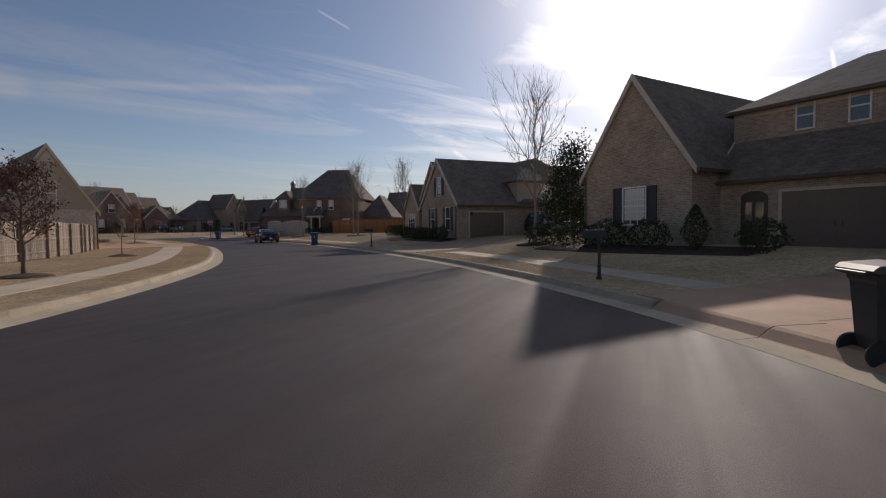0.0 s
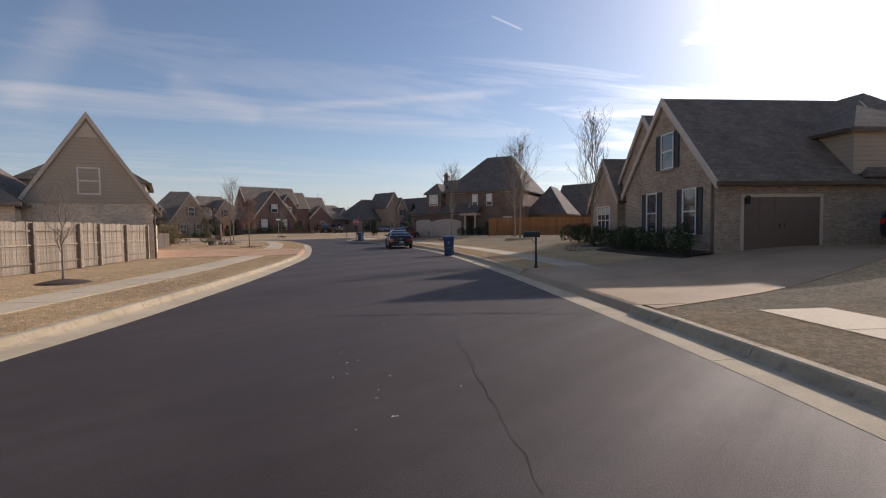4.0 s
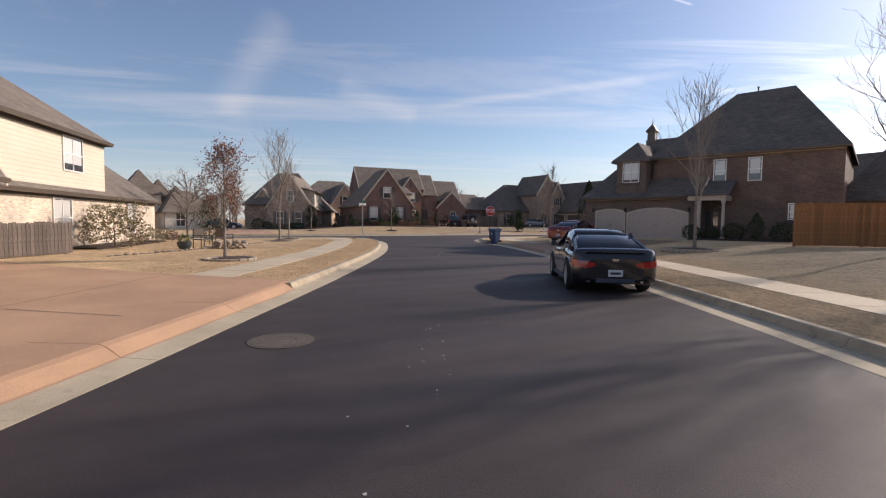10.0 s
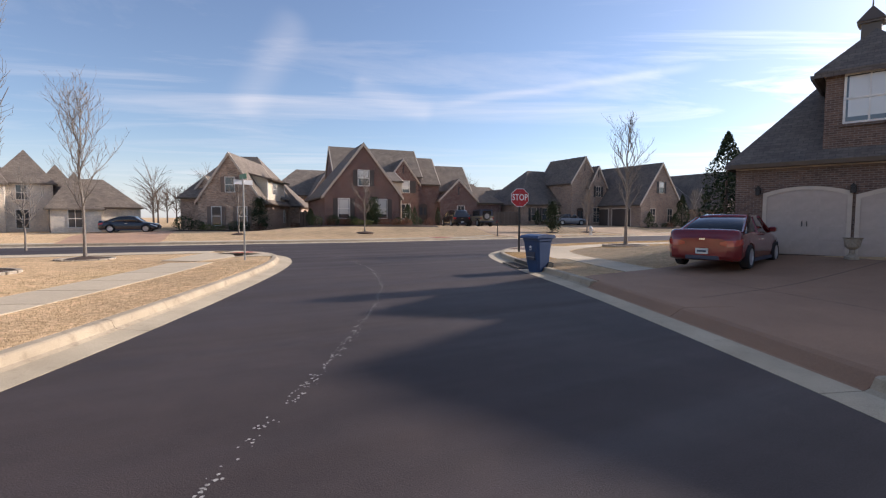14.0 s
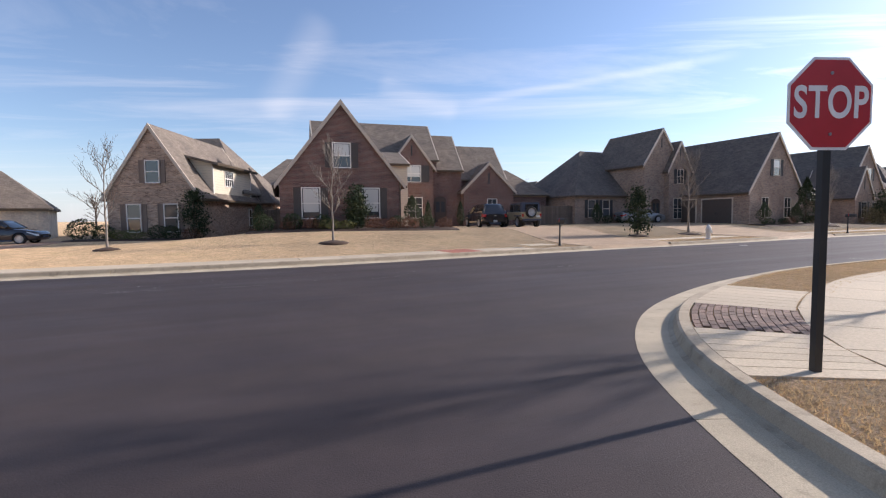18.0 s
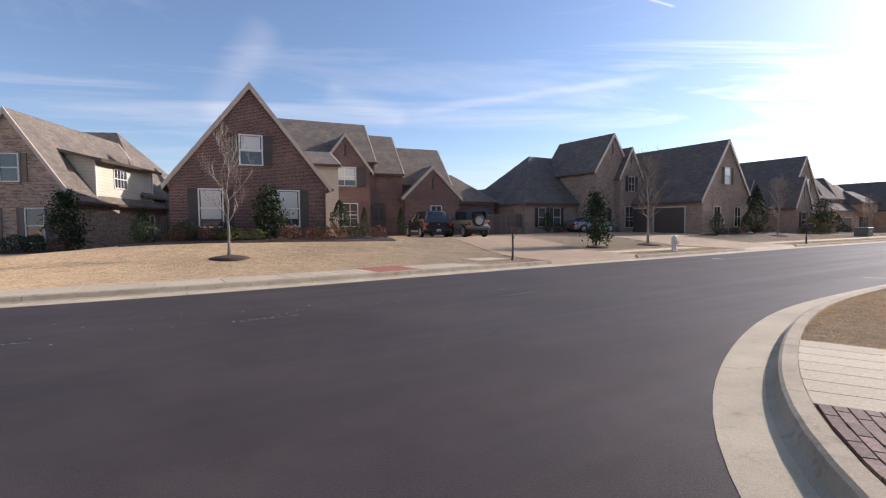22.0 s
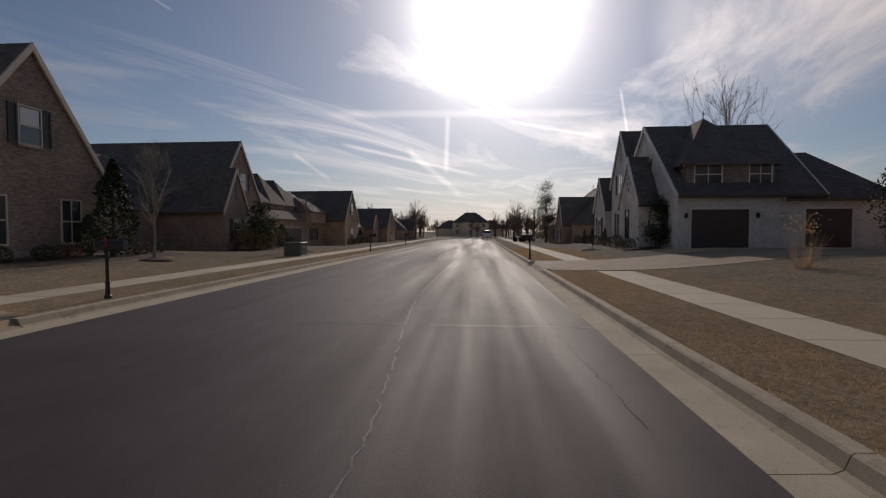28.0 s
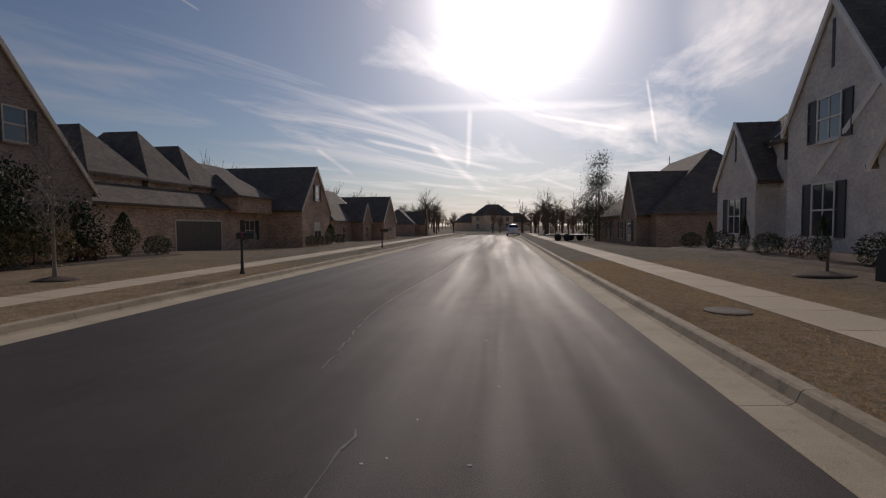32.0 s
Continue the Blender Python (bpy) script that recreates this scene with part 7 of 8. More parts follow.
# ---------------------------------------------------------------- street furniture
def wheelie_bin(name, m, mat, label):
    e = empty(name, m, label, "bin", "wheeled bins at the kerb")
    rings = []
    for z, wx, wy, oy in ((0.0, 0.21, 0.20, 0.02), (0.30, 0.25, 0.26, 0.02), (0.88, 0.29, 0.32, 0.0), (0.92, 0.31, 0.34, 0.0), (1.0, 0.31, 0.34, 0.0)):
        c = 0.06
        rings.append([(x, y + oy, z) for x, y in ((-wx + c, -wy), (wx - c, -wy), (wx, -wy + c), (wx, wy - c), (wx - c, wy), (-wx + c, wy), (-wx, wy - c), (-wx, -wy + c))])
    part("body", loft(rings), mat, e)
    lid = bmesh.new()
    add_prism(lid, [(-0.38, 1.0), (0.40, 1.0), (0.42, 1.03), (0.36, 1.08), (0.0, 1.11), (-0.34, 1.07), (-0.40, 1.03)], "x", -0.33, 0.33)
    ld = part("lid", lid, mat, e)
    part("lid_rim", box(-0.345, 0.345, -0.41, -0.36, 0.98, 1.03, 0.01), mat, ld)
    hb = bmesh.new()
    add_tube(hb, (-0.26, 0.44, 1.0), (0.26, 0.44, 1.0), 0.017, 0.017, 8)
    add_tube(hb, (-0.26, 0.44, 1.0), (-0.26, 0.34, 0.97), 0.017, 0.017, 6); add_tube(hb, (0.26, 0.44, 1.0), (0.26, 0.34, 0.97), 0.017, 0.017, 6)
    part("handle_bar", hb, mat, e)
    for s in (-1, 1):
        part("wheel", lathe([(0.05, -0.03), (0.14, -0.03), (0.15, 0.0), (0.14, 0.03), (0.05, 0.03)], 18, (s * 0.25, 0.27, 0.15), "x"), M_TYRE, e)
    # near-black block on the front; the recess's shade is put into its colour
    part("front_recess", box(-0.14, 0.14, -0.30, -0.24, 0.36, 0.60, 0.01), M_INK, e)
    part("lift_bar", lathe([(0.012, -0.15), (0.012, 0.15)], 8, (0, -0.315, 0.45), "x"), M_TIN, e)
    mk = bmesh.new()
    pts = []
    for i in range(10):
        a = math.pi / 2 + i * math.pi / 5
        k = 0.055 if i % 2 == 0 else 0.024
        pts.append((k * math.cos(a), 0.74 + k * math.sin(a)))
    add_prism(mk, pts, "y", -0.318, -0.300)
    part("star_mark", mk, M_SIGNWHITE, e)
    part("mark_bar", box(-0.05, 0.05, -0.31, -0.296, 0.65, 0.665), M_SIGNWHITE, e)
    return e


wheelie_bin("recycling_bin", pose(-0.10, -31.35, 0.012, 0, 0, -28), M_BLUEBIN, "blue wheeled recycling bin standing in the gutter")
wheelie_bin("recycling_bin", pose(2.66, 1.9, 0.012, 0, 0, -55), M_BLUEBIN, "blue wheeled recycling bin by the storm drain")
wheelie_bin("trash_bin", pose(-13.2, -68.75, 0.012, 0, 0, 35), M_DARKBIN, "charcoal wheeled trash bin in the gutter")


def mailbox(x, y, face, label="black post-mounted mailbox with a decorative base"):
    """face: the way its door looks, towards the street."""
    e = empty("mailbox", pose(x, y, ground_z(x, y), 0, 0, face), label, "mailbox", "mailboxes along the kerb")
    part("post", lathe([(0.075, -0.05), (0.075, 0.05), (0.05, 0.09), (0.042, 0.32), (0.058, 0.35), (0.036, 0.40), (0.033, 0.95), (0.048, 0.98), (0.033, 1.02), (0.033, 1.12)], 12), M_POST, e, smooth=False)
    b = bmesh.new()
    prof = [(-0.085, 1.06), (0.085, 1.06), (0.085, 1.18)] + [(0.085 * math.cos(math.pi * i / 8), 1.18 + 0.085 * math.sin(math.pi * i / 8)) for i in range(1, 8)] + [(-0.085, 1.18)]
    add_prism(b, prof, "x", -0.12, 0.42)
    bx = part("box", b, M_POST, e)
    d = bmesh.new()
    add_prism(d, [(x_ * 1.06, (z - 1.15) * 1.05 + 1.15) for x_, z in prof], "x", 0.42, 0.435)
    part("door", d, M_POST, bx)
    part("flag", box(0.05, 0.08, -0.10, -0.088, 1.12, 1.30), M_STOPRED, bx)
    arc = [(0.30 - 0.27 * math.cos(math.pi / 2 * i / 6), 0.78 + 0.26 * math.sin(math.pi / 2 * i / 6)) for i in range(7)]
    br = loft([[(cx + 0.011 * math.cos(q) * math.sin(math.pi / 2 * i / 6), 0.011 * math.sin(q), cz - 0.011 * math.cos(q) * math.cos(math.pi / 2 * i / 6)) for q in (0, 1.05, 2.09, 3.14, 4.19, 5.24)] for i, (cx, cz) in enumerate(arc)])
    part("scroll_bracket", br, M_POST, e)
    return e


for x, y, f in ((-9.0, -63.0, 150), (-1.45, -41.9, 163), (6.0, 26.4, -65), (27.5, 35.5, -65), (26.2, 22.75, 115), (45.3, 31.95, 115), (50.5, 45.9, -65), (66.5, 53.2, -65)):
    mailbox(x, y, f)

# stop sign, facing the street it stands on
e = empty("stop_sign", pose(3.55, 8.1, 0.15, 0, 0, 4), "red octagonal stop sign on a black post", "sign")
part("post", box(-0.035, 0.035, 0.0, 0.06, -0.1, 2.05), M_POST, e)
R8 = 0.76 / 2 / math.cos(math.pi / 8)
o = [(R8 * math.cos(math.pi / 8 + i * math.pi / 4), 2.30 + R8 * math.sin(math.pi / 8 + i * math.pi / 4)) for i in range(8)]
pl = part("plate", prism(o, "y", -0.012, -0.004), M_SIGNWHITE, e)
o2 = [(x * 0.94, 2.30 + (z - 2.30) * 0.94) for x, z in o]
part("red_face", prism(o2, "y", -0.016, -0.011), M_STOPRED, pl)
cu = bpy.data.curves.new("stop_word", "FONT")
cu.body, cu.size, cu.align_x, cu.align_y, cu.extrude = "STOP", 0.33, "CENTER", "CENTER", 0.002
cu.space_character = 1.05
cu.offset = 0.006
cu.materials.append(M_SIGNWHITE)
w = new("word", cu); w.parent = pl; w.matrix_basis = pose(0, -0.019, 2.30, 90, 0, 0) @ Matrix.Diagonal((0.82, 1.12, 1, 1))
for z in (2.05, 2.55):
    part("bolt", lathe([(0.014, -0.024), (0.014, -0.014)], 8, (0, 0, z), "y"), M_TIN, pl)

# street-name sign on the opposite corner
e = empty("street_sign", pose(-6.6, 4.6, 0.15, 0, 0, 35), "street-name blades on a thin metal post", "sign")
part("post", lathe([(0.03, -0.1), (0.03, 2.75)], 8), M_TIN, e)
part("name_blade", box(-0.30, 0.30, -0.012, 0.012, 2.52, 2.67), M_SIGNWHITE, e, "white street-name blade"); part("cross_blade", box(-0.012, 0.012, -0.34, 0.34, 2.70, 2.86), M_SIGNGREEN, e, "green street-name blade")

# hydrant
e = empty("fire_hydrant", pose(15.2, 30.25, ground_z(15.2, 30.25), 0, 0, -65), "weathered white fire hydrant on the verge", "hydrant")
part("barrel", lathe([(0.17, -0.05), (0.17, 0.04), (0.115, 0.06), (0.11, 0.48), (0.15, 0.50), (0.15, 0.55), (0.135, 0.58)], 18), M_HYDRANT, e)
part("bonnet", lathe([(0.15, 0.58), (0.145, 0.62), (0.11, 0.72), (0.05, 0.78), (0.035, 0.78), (0.035, 0.84)], 18), M_HYDRANT, e)
for a, l_, rr in ((0, 0.20, 0.065), (90, 0.17, 0.05), (-90, 0.17, 0.05)):
    nz = part("nozzle", lathe([(rr, 0.08), (rr, l_ - 0.05), (rr * 1.25, l_ - 0.05), (rr * 1.25, l_), (0.02, l_), (0.02, l_ + 0.03)], 12, (0, 0, 0), "x"), M_HYDRANT, e, m=pose(0, 0, 0.43, 0, 0, a))

# utility cabinet
e = empty("utility_cabinet", pose(42.4, 45.2, ground_z(42.4, 45.2), 0, 0, 24), "grey-green electric utility cabinet on a pad", "utility box")
part("pad", box(-0.65, 0.65, -0.6, 0.6, -0.1, 0.06, 0.01), M_CONC, e)
part("housing", box(-0.55, 0.55, -0.5, 0.5, 0.06, 0.72, 0.03), M_BOXGREEN, e)
part("cover", box(-0.58, 0.58, -0.53, 0.53, 0.72, 0.82, 0.03), M_BOXGREEN, e)
part("warning_label", box(-0.1, 0.12, -0.506, -0.498, 0.45, 0.6), M_CHALK, e)


# ---------------------------------------------------------------- fences
def fence(name, pts, height, board, mat, label, cap=False):
    e = empty(name, Matrix(), label, "fence", "", "")
    rng = random.Random(len(pts) * 7 + int(height * 10))
    me = []
    for k in range(5):
        h = height + (k - 2) * 0.012
        b = bmesh.new()
        add_prism(b, [(-board / 2 + 0.004, 0.03), (board / 2 - 0.004, 0.03), (board / 2 - 0.004, h - 0.03), (board / 2 - 0.03, h), (-board / 2 + 0.03, h), (-board / 2 + 0.004, h - 0.03)], "y", -0.010, 0.010)
        me.append(to_mesh("board", b, mat))
    post = to_mesh("post", box(-0.05, 0.05, 0.02, 0.12, -0.2, height - 0.05), mat)
    run = 0.0
    for (x0, y0), (x1, y1) in zip(pts, pts[1:]):
        L = math.hypot(x1 - x0, y1 - y0)
        a = math.degrees(math.atan2(y1 - y0, x1 - x0))
        n = int(L / board)
        for i in range(n):
            t = (i + 0.5) / n
            x, y = x0 + (x1 - x0) * t, y0 + (y1 - y0) * t
            z = ground_z(x, y)
            part("board", me[rng.randrange(5)], None, e, m=pose(x, y, z, rng.gauss(0, 0.25), 0, a))
            if i % 16 == 0:
                part("post", post, None, e, m=pose(x, y, z, 0, 0, a))
        for zz in (0.35, height * 0.55, height - 0.3):
            b = bmesh.new()
            z0, z1 = ground_z(x0, y0), ground_z(x1, y1)
            add_tube(b, (x0 - 0.03 * math.sin(radians(a)), y0 + 0.03 * math.cos(radians(a)), z0 + zz), (x1 - 0.03 * math.sin(radians(a)), y1 + 0.03 * math.cos(radians(a)), z1 + zz), 0.035, 0.035, 4)
            part("rail", b, mat, e)
        if cap:
            b = bmesh.new()
            add_tube(b, (x0, y0, ground_z(x0, y0) + height + 0.01), (x1, y1, ground_z(x1, y1) + height + 0.01), 0.06, 0.06, 4)
            part("cap_rail", b, mat, e)
    return e


fence("plank_fence", [(-15.2, -27.5), (-16.5, -33.5), (-18.4, -39.5), (-21.4, -45.5), (-25.5, -51.5)], 1.75, 0.145, M_WOOD, "weathered grey plank fence with uneven boards")
fence("plank_fence", [(-16.55, -14.6), (-16.1, -11.9)], 1.15, 0.145, M_WOODD, "short weathered plank fence beside the wall")
fence("cedar_fence", [(13.2, -11.4), (19.0, -14.0), (25.6, -17.0)], 1.85, 0.15, M_CEDAR, "orange-brown cedar privacy fence with a cap rail", True)
fence("plank_fence", [(8.9, 47.6), (13.2, 49.6)], 1.75, 0.145, M_WOODD, "dark weathered plank fence between two houses")
fence("plank_fence", [(-12.6, 39.5), (-9.2, 40.6)], 1.75, 0.145, M_WOODD, "shaded plank fence between two houses")
e = empty("fence_notice", pose(-15.42, -28.35, 1.35, 0, 0, -100), "small white notice fixed to the fence", "sign")
part("plate", box(-0.13, 0.13, -0.03, -0.018, -0.09, 0.09), M_SIGNWHITE, e); part("text_bar", box(-0.09, 0.09, -0.034, -0.029, 0.0, 0.03), M_INK, e)

# garden corner beside the cream house: pot, bench, edging stones
e = empty("flower_pot", pose(-13.2, -9.4, ground_z(-13.2, -9.4)), "dark glazed flower pot with a tuft of green", "pot")
part("pot", lathe([(0.16, 0), (0.27, 0.22), (0.29, 0.36), (0.25, 0.38), (0.24, 0.33)], 16), M_POT, e)
part("tuft", leaf_cloud("tuft", M_YELLOWGREEN, 160, mound(0.25, 0.18), 0.06, 15), None, e, m=pose(0, 0, 0.3))
def patio_chair(x, y, turn):
    """A low outdoor chair: woven seat and back on a thin metal frame."""
    e = empty("patio_chair", pose(x, y, ground_z(x, y), 0, 0, turn), "brown woven patio chair with thin metal legs", "chair", "patio chairs in the side yard")
    part("seat", box(-0.27, 0.27, -0.26, 0.26, 0.40, 0.45, 0.012), M_GUTT, e)
    part("backrest", box(-0.27, 0.27, 0.24, 0.28, 0.48, 0.92, 0.012), M_GUTT, e)
    for sx in (-1, 1):
        part("armrest", box(sx * 0.29 - 0.02, sx * 0.29 + 0.02, -0.26, 0.26, 0.60, 0.63, 0.008), M_IRON, e)
        part("leg", box(sx * 0.29 - 0.013, sx * 0.29 + 0.013, -0.26, -0.234, 0, 0.60), M_IRON, e)
        part("back_leg", box(sx * 0.29 - 0.013, sx * 0.29 + 0.013, 0.25, 0.276, 0, 0.90), M_IRON, e)


patio_chair(-12.9, -8.2, 60); patio_chair(-12.6, -6.3, 150)
boulders = empty("stone_fire_pit", pose(-12.0, -7.3, ground_z(-12.0, -7.3)), "low ring of stacked tan field stones", "fire pit")
rock = random.Random(77)
for k in range(3):
    for i in range(11 - k):
        a = 2 * math.pi * (i + 0.5 * k) / (11 - k)
        b = bmesh.new()
        bmesh.ops.create_icosphere(b, subdivisions=2, radius=0.135)
        for v in b.verts:
            v.co *= 1 + 0.35 * noise.noise(v.co * 5 + Vector((k * 9, i * 3, 0)))
            v.co.z *= 0.62
        part("boulder", b, M_STONE, boulders, m=pose(0.62 * math.cos(a), 0.62 * math.sin(a), 0.06 + 0.11 * k, rock.uniform(-12, 12), rock.uniform(-12, 12), rock.uniform(0, 360)))
sm = to_mesh("stone", lathe([(0.06, 0), (0.15, 0.03), (0.16, 0.09), (0.09, 0.15)], 7), M_STONE)
e = empty("stone_edging", Matrix(), "rough field stones edging the side bed", "stones")
for i in range(34):
    t = i / 33
    x, y = -14.2 + 2.6 * t + 0.25 * math.sin(5 * t), -13.0 + 10.5 * t
    part("stone", sm, None, e, m=pose(x, y, ground_z(x, y) - 0.02, 0, 0, i * 47) @ Matrix.Diagonal((RNG.uniform(0.5, 1.0), RNG.uniform(0.45, 0.8), RNG.uniform(0.35, 0.7), 1)))
e = empty("garden_urn", pose(11.15, 0.55, ground_z(11.15, 0.55) + 0.02), "pale stone urn between the garage doors", "urn")
part("foot", lathe([(0.17, 0), (0.17, 0.08), (0.07, 0.14), (0.06, 0.26)], 14), M_EDGE, e); part("bowl", lathe([(0.06, 0.26), (0.17, 0.36), (0.20, 0.56), (0.24, 0.60), (0.20, 0.60)], 14), M_EDGE, e)


# ---------------------------------------------------------------- corner ramps
def quad_piece(name, line, sa, sb, d0, d1, mat, parent, lift=0.02, dip0=0.0):
    """A slab between two stations and two distances from the asphalt's edge; dip0 lets it down at the kerb."""
    s = along(line)
    c = []
    for k, d in ((sa, d0), (sb, d0), (sb, d1), (sa, d1)):
        o = offset(line, -d)
        c.append((np.interp(k, s, o[:, 0]), np.interp(k, s, o[:, 1])))
    z = [0.145 + lift - dip0, 0.145 + lift - dip0, 0.145 + lift, 0.145 + lift]
    bm = bmesh.new()
    top = [bm.verts.new((x, y, h)) for (x, y), h in zip(c, z)]
    low = [bm.verts.new((x, y, h - 0.1)) for (x, y), h in zip(c, z)]
    bm.faces.new(top)
    for a in range(4):
        b = (a + 1) % 4
        bm.faces.new((top[b], top[a], low[a], low[b]))
    return part(name, bm, mat, parent)


def ramp_at(line, s0, s1, s2, s3, label, pavers):
    e = empty("corner_ramp", Matrix(), label, "ramp", "corner ramps", "structure")
    for a, b, n in ((s0, s1, 7), (s2, s3, 7)):
        for i in range(n):
            quad_piece("ramp_strip", line, a + (b - a) * i / n + 0.008, a + (b - a) * (i + 1) / n - 0.008, 0.665, 1.95, M_SLAB, e)
    if pavers:
        nu, nv = 8, 14
        for i in range(nu):
            for j in range(nv):
                a, b = s1 + (s2 - s1) * i / nu, s1 + (s2 - s1) * (i + 1) / nu
                sh = 0.5 * (j % 2) * (s2 - s1) / nu
                quad_piece("paver", line, min(a + sh, s2) + 0.006, min(b + sh, s2) - 0.004, 0.69 + j * 0.092, 0.69 + (j + 1) * 0.092 - 0.012, M_PAVER, e, 0.02 + 0.003 * ((i * 7 + j * 3) % 3))
    else:
        quad_piece("red_panel", line, s1 + 0.01, s2 - 0.01, 0.67, 2.25, M_TERRA, e)
    return e


ES = lambda x, y: station(EAST, x, y)
ramp_at(EAST, ES(2.45, 8.3), ES(2.95, 10.1), ES(3.75, 11.7), ES(5.4, 13.5), "corner ramp with grooved flares and red pavers", True)
sidewalk("sidewalk_corner", EAST, 1.97, 3.45, ES(2.25, 3.5) + 1.0, ES(11.5, 17.6), [], "broad concrete walk round the corner")
ramp_at(WEST, station(WEST, -8.6, 9.6), station(WEST, -7.4, 9.2), station(WEST, -6.8, 8.75), station(WEST, -5.5, 6.5), "corner ramp with a red panel", False)
ramp_at(FAR, station(FAR, 4.6, 23.7), station(FAR, 2.5, 22.7), station(FAR, 1.2, 22.0), station(FAR, -1.2, 20.8), "corner ramp with a red panel", False)

# storm drain at the corner
e = empty("storm_drain", Matrix(), "rusty storm drain with a plate and gutter grate", "drain", "", "structure")
sa, sb = ES(2.3, 2.6), ES(2.25, 4.7)
quad_piece("cover_plate", EAST, sa, sb, 0.44, 1.15, M_RUST, e, 0.035)
for i in range(24):
    q = sa + (sb - sa) * i / 24
    quad_piece("grate_bar", EAST, q + 0.02, q + 0.06, 0.02, 0.42, M_RUST, e, -0.100)
quad_piece("grate_frame", EAST, sa, sb, 0.02, 0.05, M_RUST, e, -0.098); quad_piece("grate_frame", EAST, sa, sb, 0.39, 0.42, M_RUST, e, -0.098)
# no depth under the grate: a near-black slab carries the pit's shade as colour
quad_piece("drain_pit", EAST, sa, sb, 0.05, 0.39, M_INK, e, -0.112)


# ---------------------------------------------------------------- wear on the road
def worm(name, pts, width, mat, label, jitter=0.08, z=0.004, seed=1, gaps=0.0):
    rng = random.Random(seed)
    line = smooth_line(pts, 0.16)
    line = line + np.array([[rng.gauss(0, jitter), rng.gauss(0, jitter)] for _ in line])
    o = offset(line, 1.0) - line
    bm = bmesh.new()
    prev = None
    for (x, y), (ox, oy) in zip(line, o):
        k = width * rng.uniform(0.4, 1.3) / 2
        a, b = bm.verts.new((x + ox * k, y + oy * k, z)), bm.verts.new((x - ox * k, y - oy * k, z))
        if prev and rng.random() >= gaps:
            bm.faces.new((prev[0], a, b, prev[1]))
        prev = (a, b)
    return solid(name, bm, mat, label, "road wear", "", "stuff")


CR = "dark hairline crack across the asphalt"
worm("road_crack", [(-17, -57.2), (-15.0, -59.0), (-13.1, -60.2), (-12.0, -60.3), (-9.6, -61.4)], 0.035, M_TAR, CR, 0.025, seed=2)
worm("road_crack", [(-9.6, -47.0), (-7, -48.0), (-5.2, -48.9)], 0.03, M_TAR, CR, 0.03, seed=3)
worm("road_crack", [(-9.2, -53.5), (-8.4, -50.9), (-7.9, -49.2)], 0.006, M_TAR, CR, 0.02, seed=4)
worm("road_crack", [(-4.0, -11.2), (-3.0, -11.6), (-2.2, -12.0)], 0.016, M_TAR, CR, 0.02, seed=5)
worm("road_crack", [(0.4, -13.2), (1.2, -12.8), (2.3, -12.5)], 0.016, M_TAR, CR, 0.02, seed=6)
worm("road_crack", [(-3.0, 4.4), (-1.4, 3.8), (0.3, 3.9), (1.2, 3.6), (2.2, 4.1)], 0.035, M_TAR, CR, 0.025, seed=7)
worm("road_crack", [(-2.0, -24.5), (-1.6, -22.0), (-1.5, -19.0)], 0.007, M_TAR, CR, 0.03, seed=8)
worm("road_crack", [(6.6, 19.1), (8.0, 18.6), (9.4, 17.2)], 0.009, M_TAR, CR, 0.03, seed=9)
worm("pale_crack", [(27.6, 31.0), (28.6, 28.9), (29.3, 27.2), (29.9, 25.8)], 0.03, M_SEAM, "pale sealed crack across the street", 0.03, seed=10, gaps=0.15)
worm("pale_crack", [(36.2, 33.0), (36.9, 31.6)], 0.03, M_SEAM, "pale sealed crack across the street", 0.02, seed=11, gaps=0.1)
worm("pale_crack", [(14.0, 19.8), (14.8, 18.9)], 0.05, M_CHALK, "pale sealed crack across the street", 0.02, seed=12)
worm("pale_crack", [(16.8, 21.0), (17.4, 19.9)], 0.05, M_CHALK, "pale sealed crack across the street", 0.02, seed=13)
worm("pale_crack", [(19.0, 23.9), (20.4, 24.4), (22.2, 25.7), (24.4, 26.3), (27.0, 27.7), (31, 29.9), (35.4, 31.9), (44, 35.6)], 0.022, M_SEAM, "pale worn seam along the street", 0.018, seed=14, gaps=0.12)
worm("pale_crack", [(45, 37.0), (49, 39.2), (56, 42.0), (66, 46.4)], 0.022, M_SEAM, "pale worn seam along the street", 0.018, seed=15, gaps=0.12)
worm("road_crack", [(40.9, 36.0), (41.2, 35.1), (41.5, 33.7), (42.1, 32.7), (42.7, 31.8)], 0.03, M_TAR, CR, 0.03, seed=18)
worm("road_crack", [(26, 24.6), (30, 26.6), (38, 30.2)], 0.012, M_TAR, "dark seam along the street", 0.015, seed=16, gaps=0.12)
worm("road_crack", [(2.4, 14.6), (3.6, 16.6), (4.0, 18.2)], 0.007, M_TAR, CR, 0.02, seed=17)


def flecks(pts, n, spread, size, seed, label, mat=None):
    rng = random.Random(seed)
    line = smooth_line(pts, 0.1)
    bm = bmesh.new()
    for _ in range(n):
        x, y = line[rng.randrange(len(line))]
        x += rng.gauss(0, spread); y += rng.gauss(0, spread)
        k = size * rng.uniform(0.4, 1.6)
        a0 = rng.uniform(0, 6.28)
        m_ = rng.randrange(4, 7)
        bm.faces.new([bm.verts.new((x + k * rng.uniform(0.5, 1.2) * math.cos(a0 + 6.28 * i / m_), y + k * rng.uniform(0.5, 1.2) * math.sin(a0 + 6.28 * i / m_), 0.004)) for i in range(m_)])
    solid("worn_marking", bm, mat or M_CHALK, label, "road marking", "", "stuff")


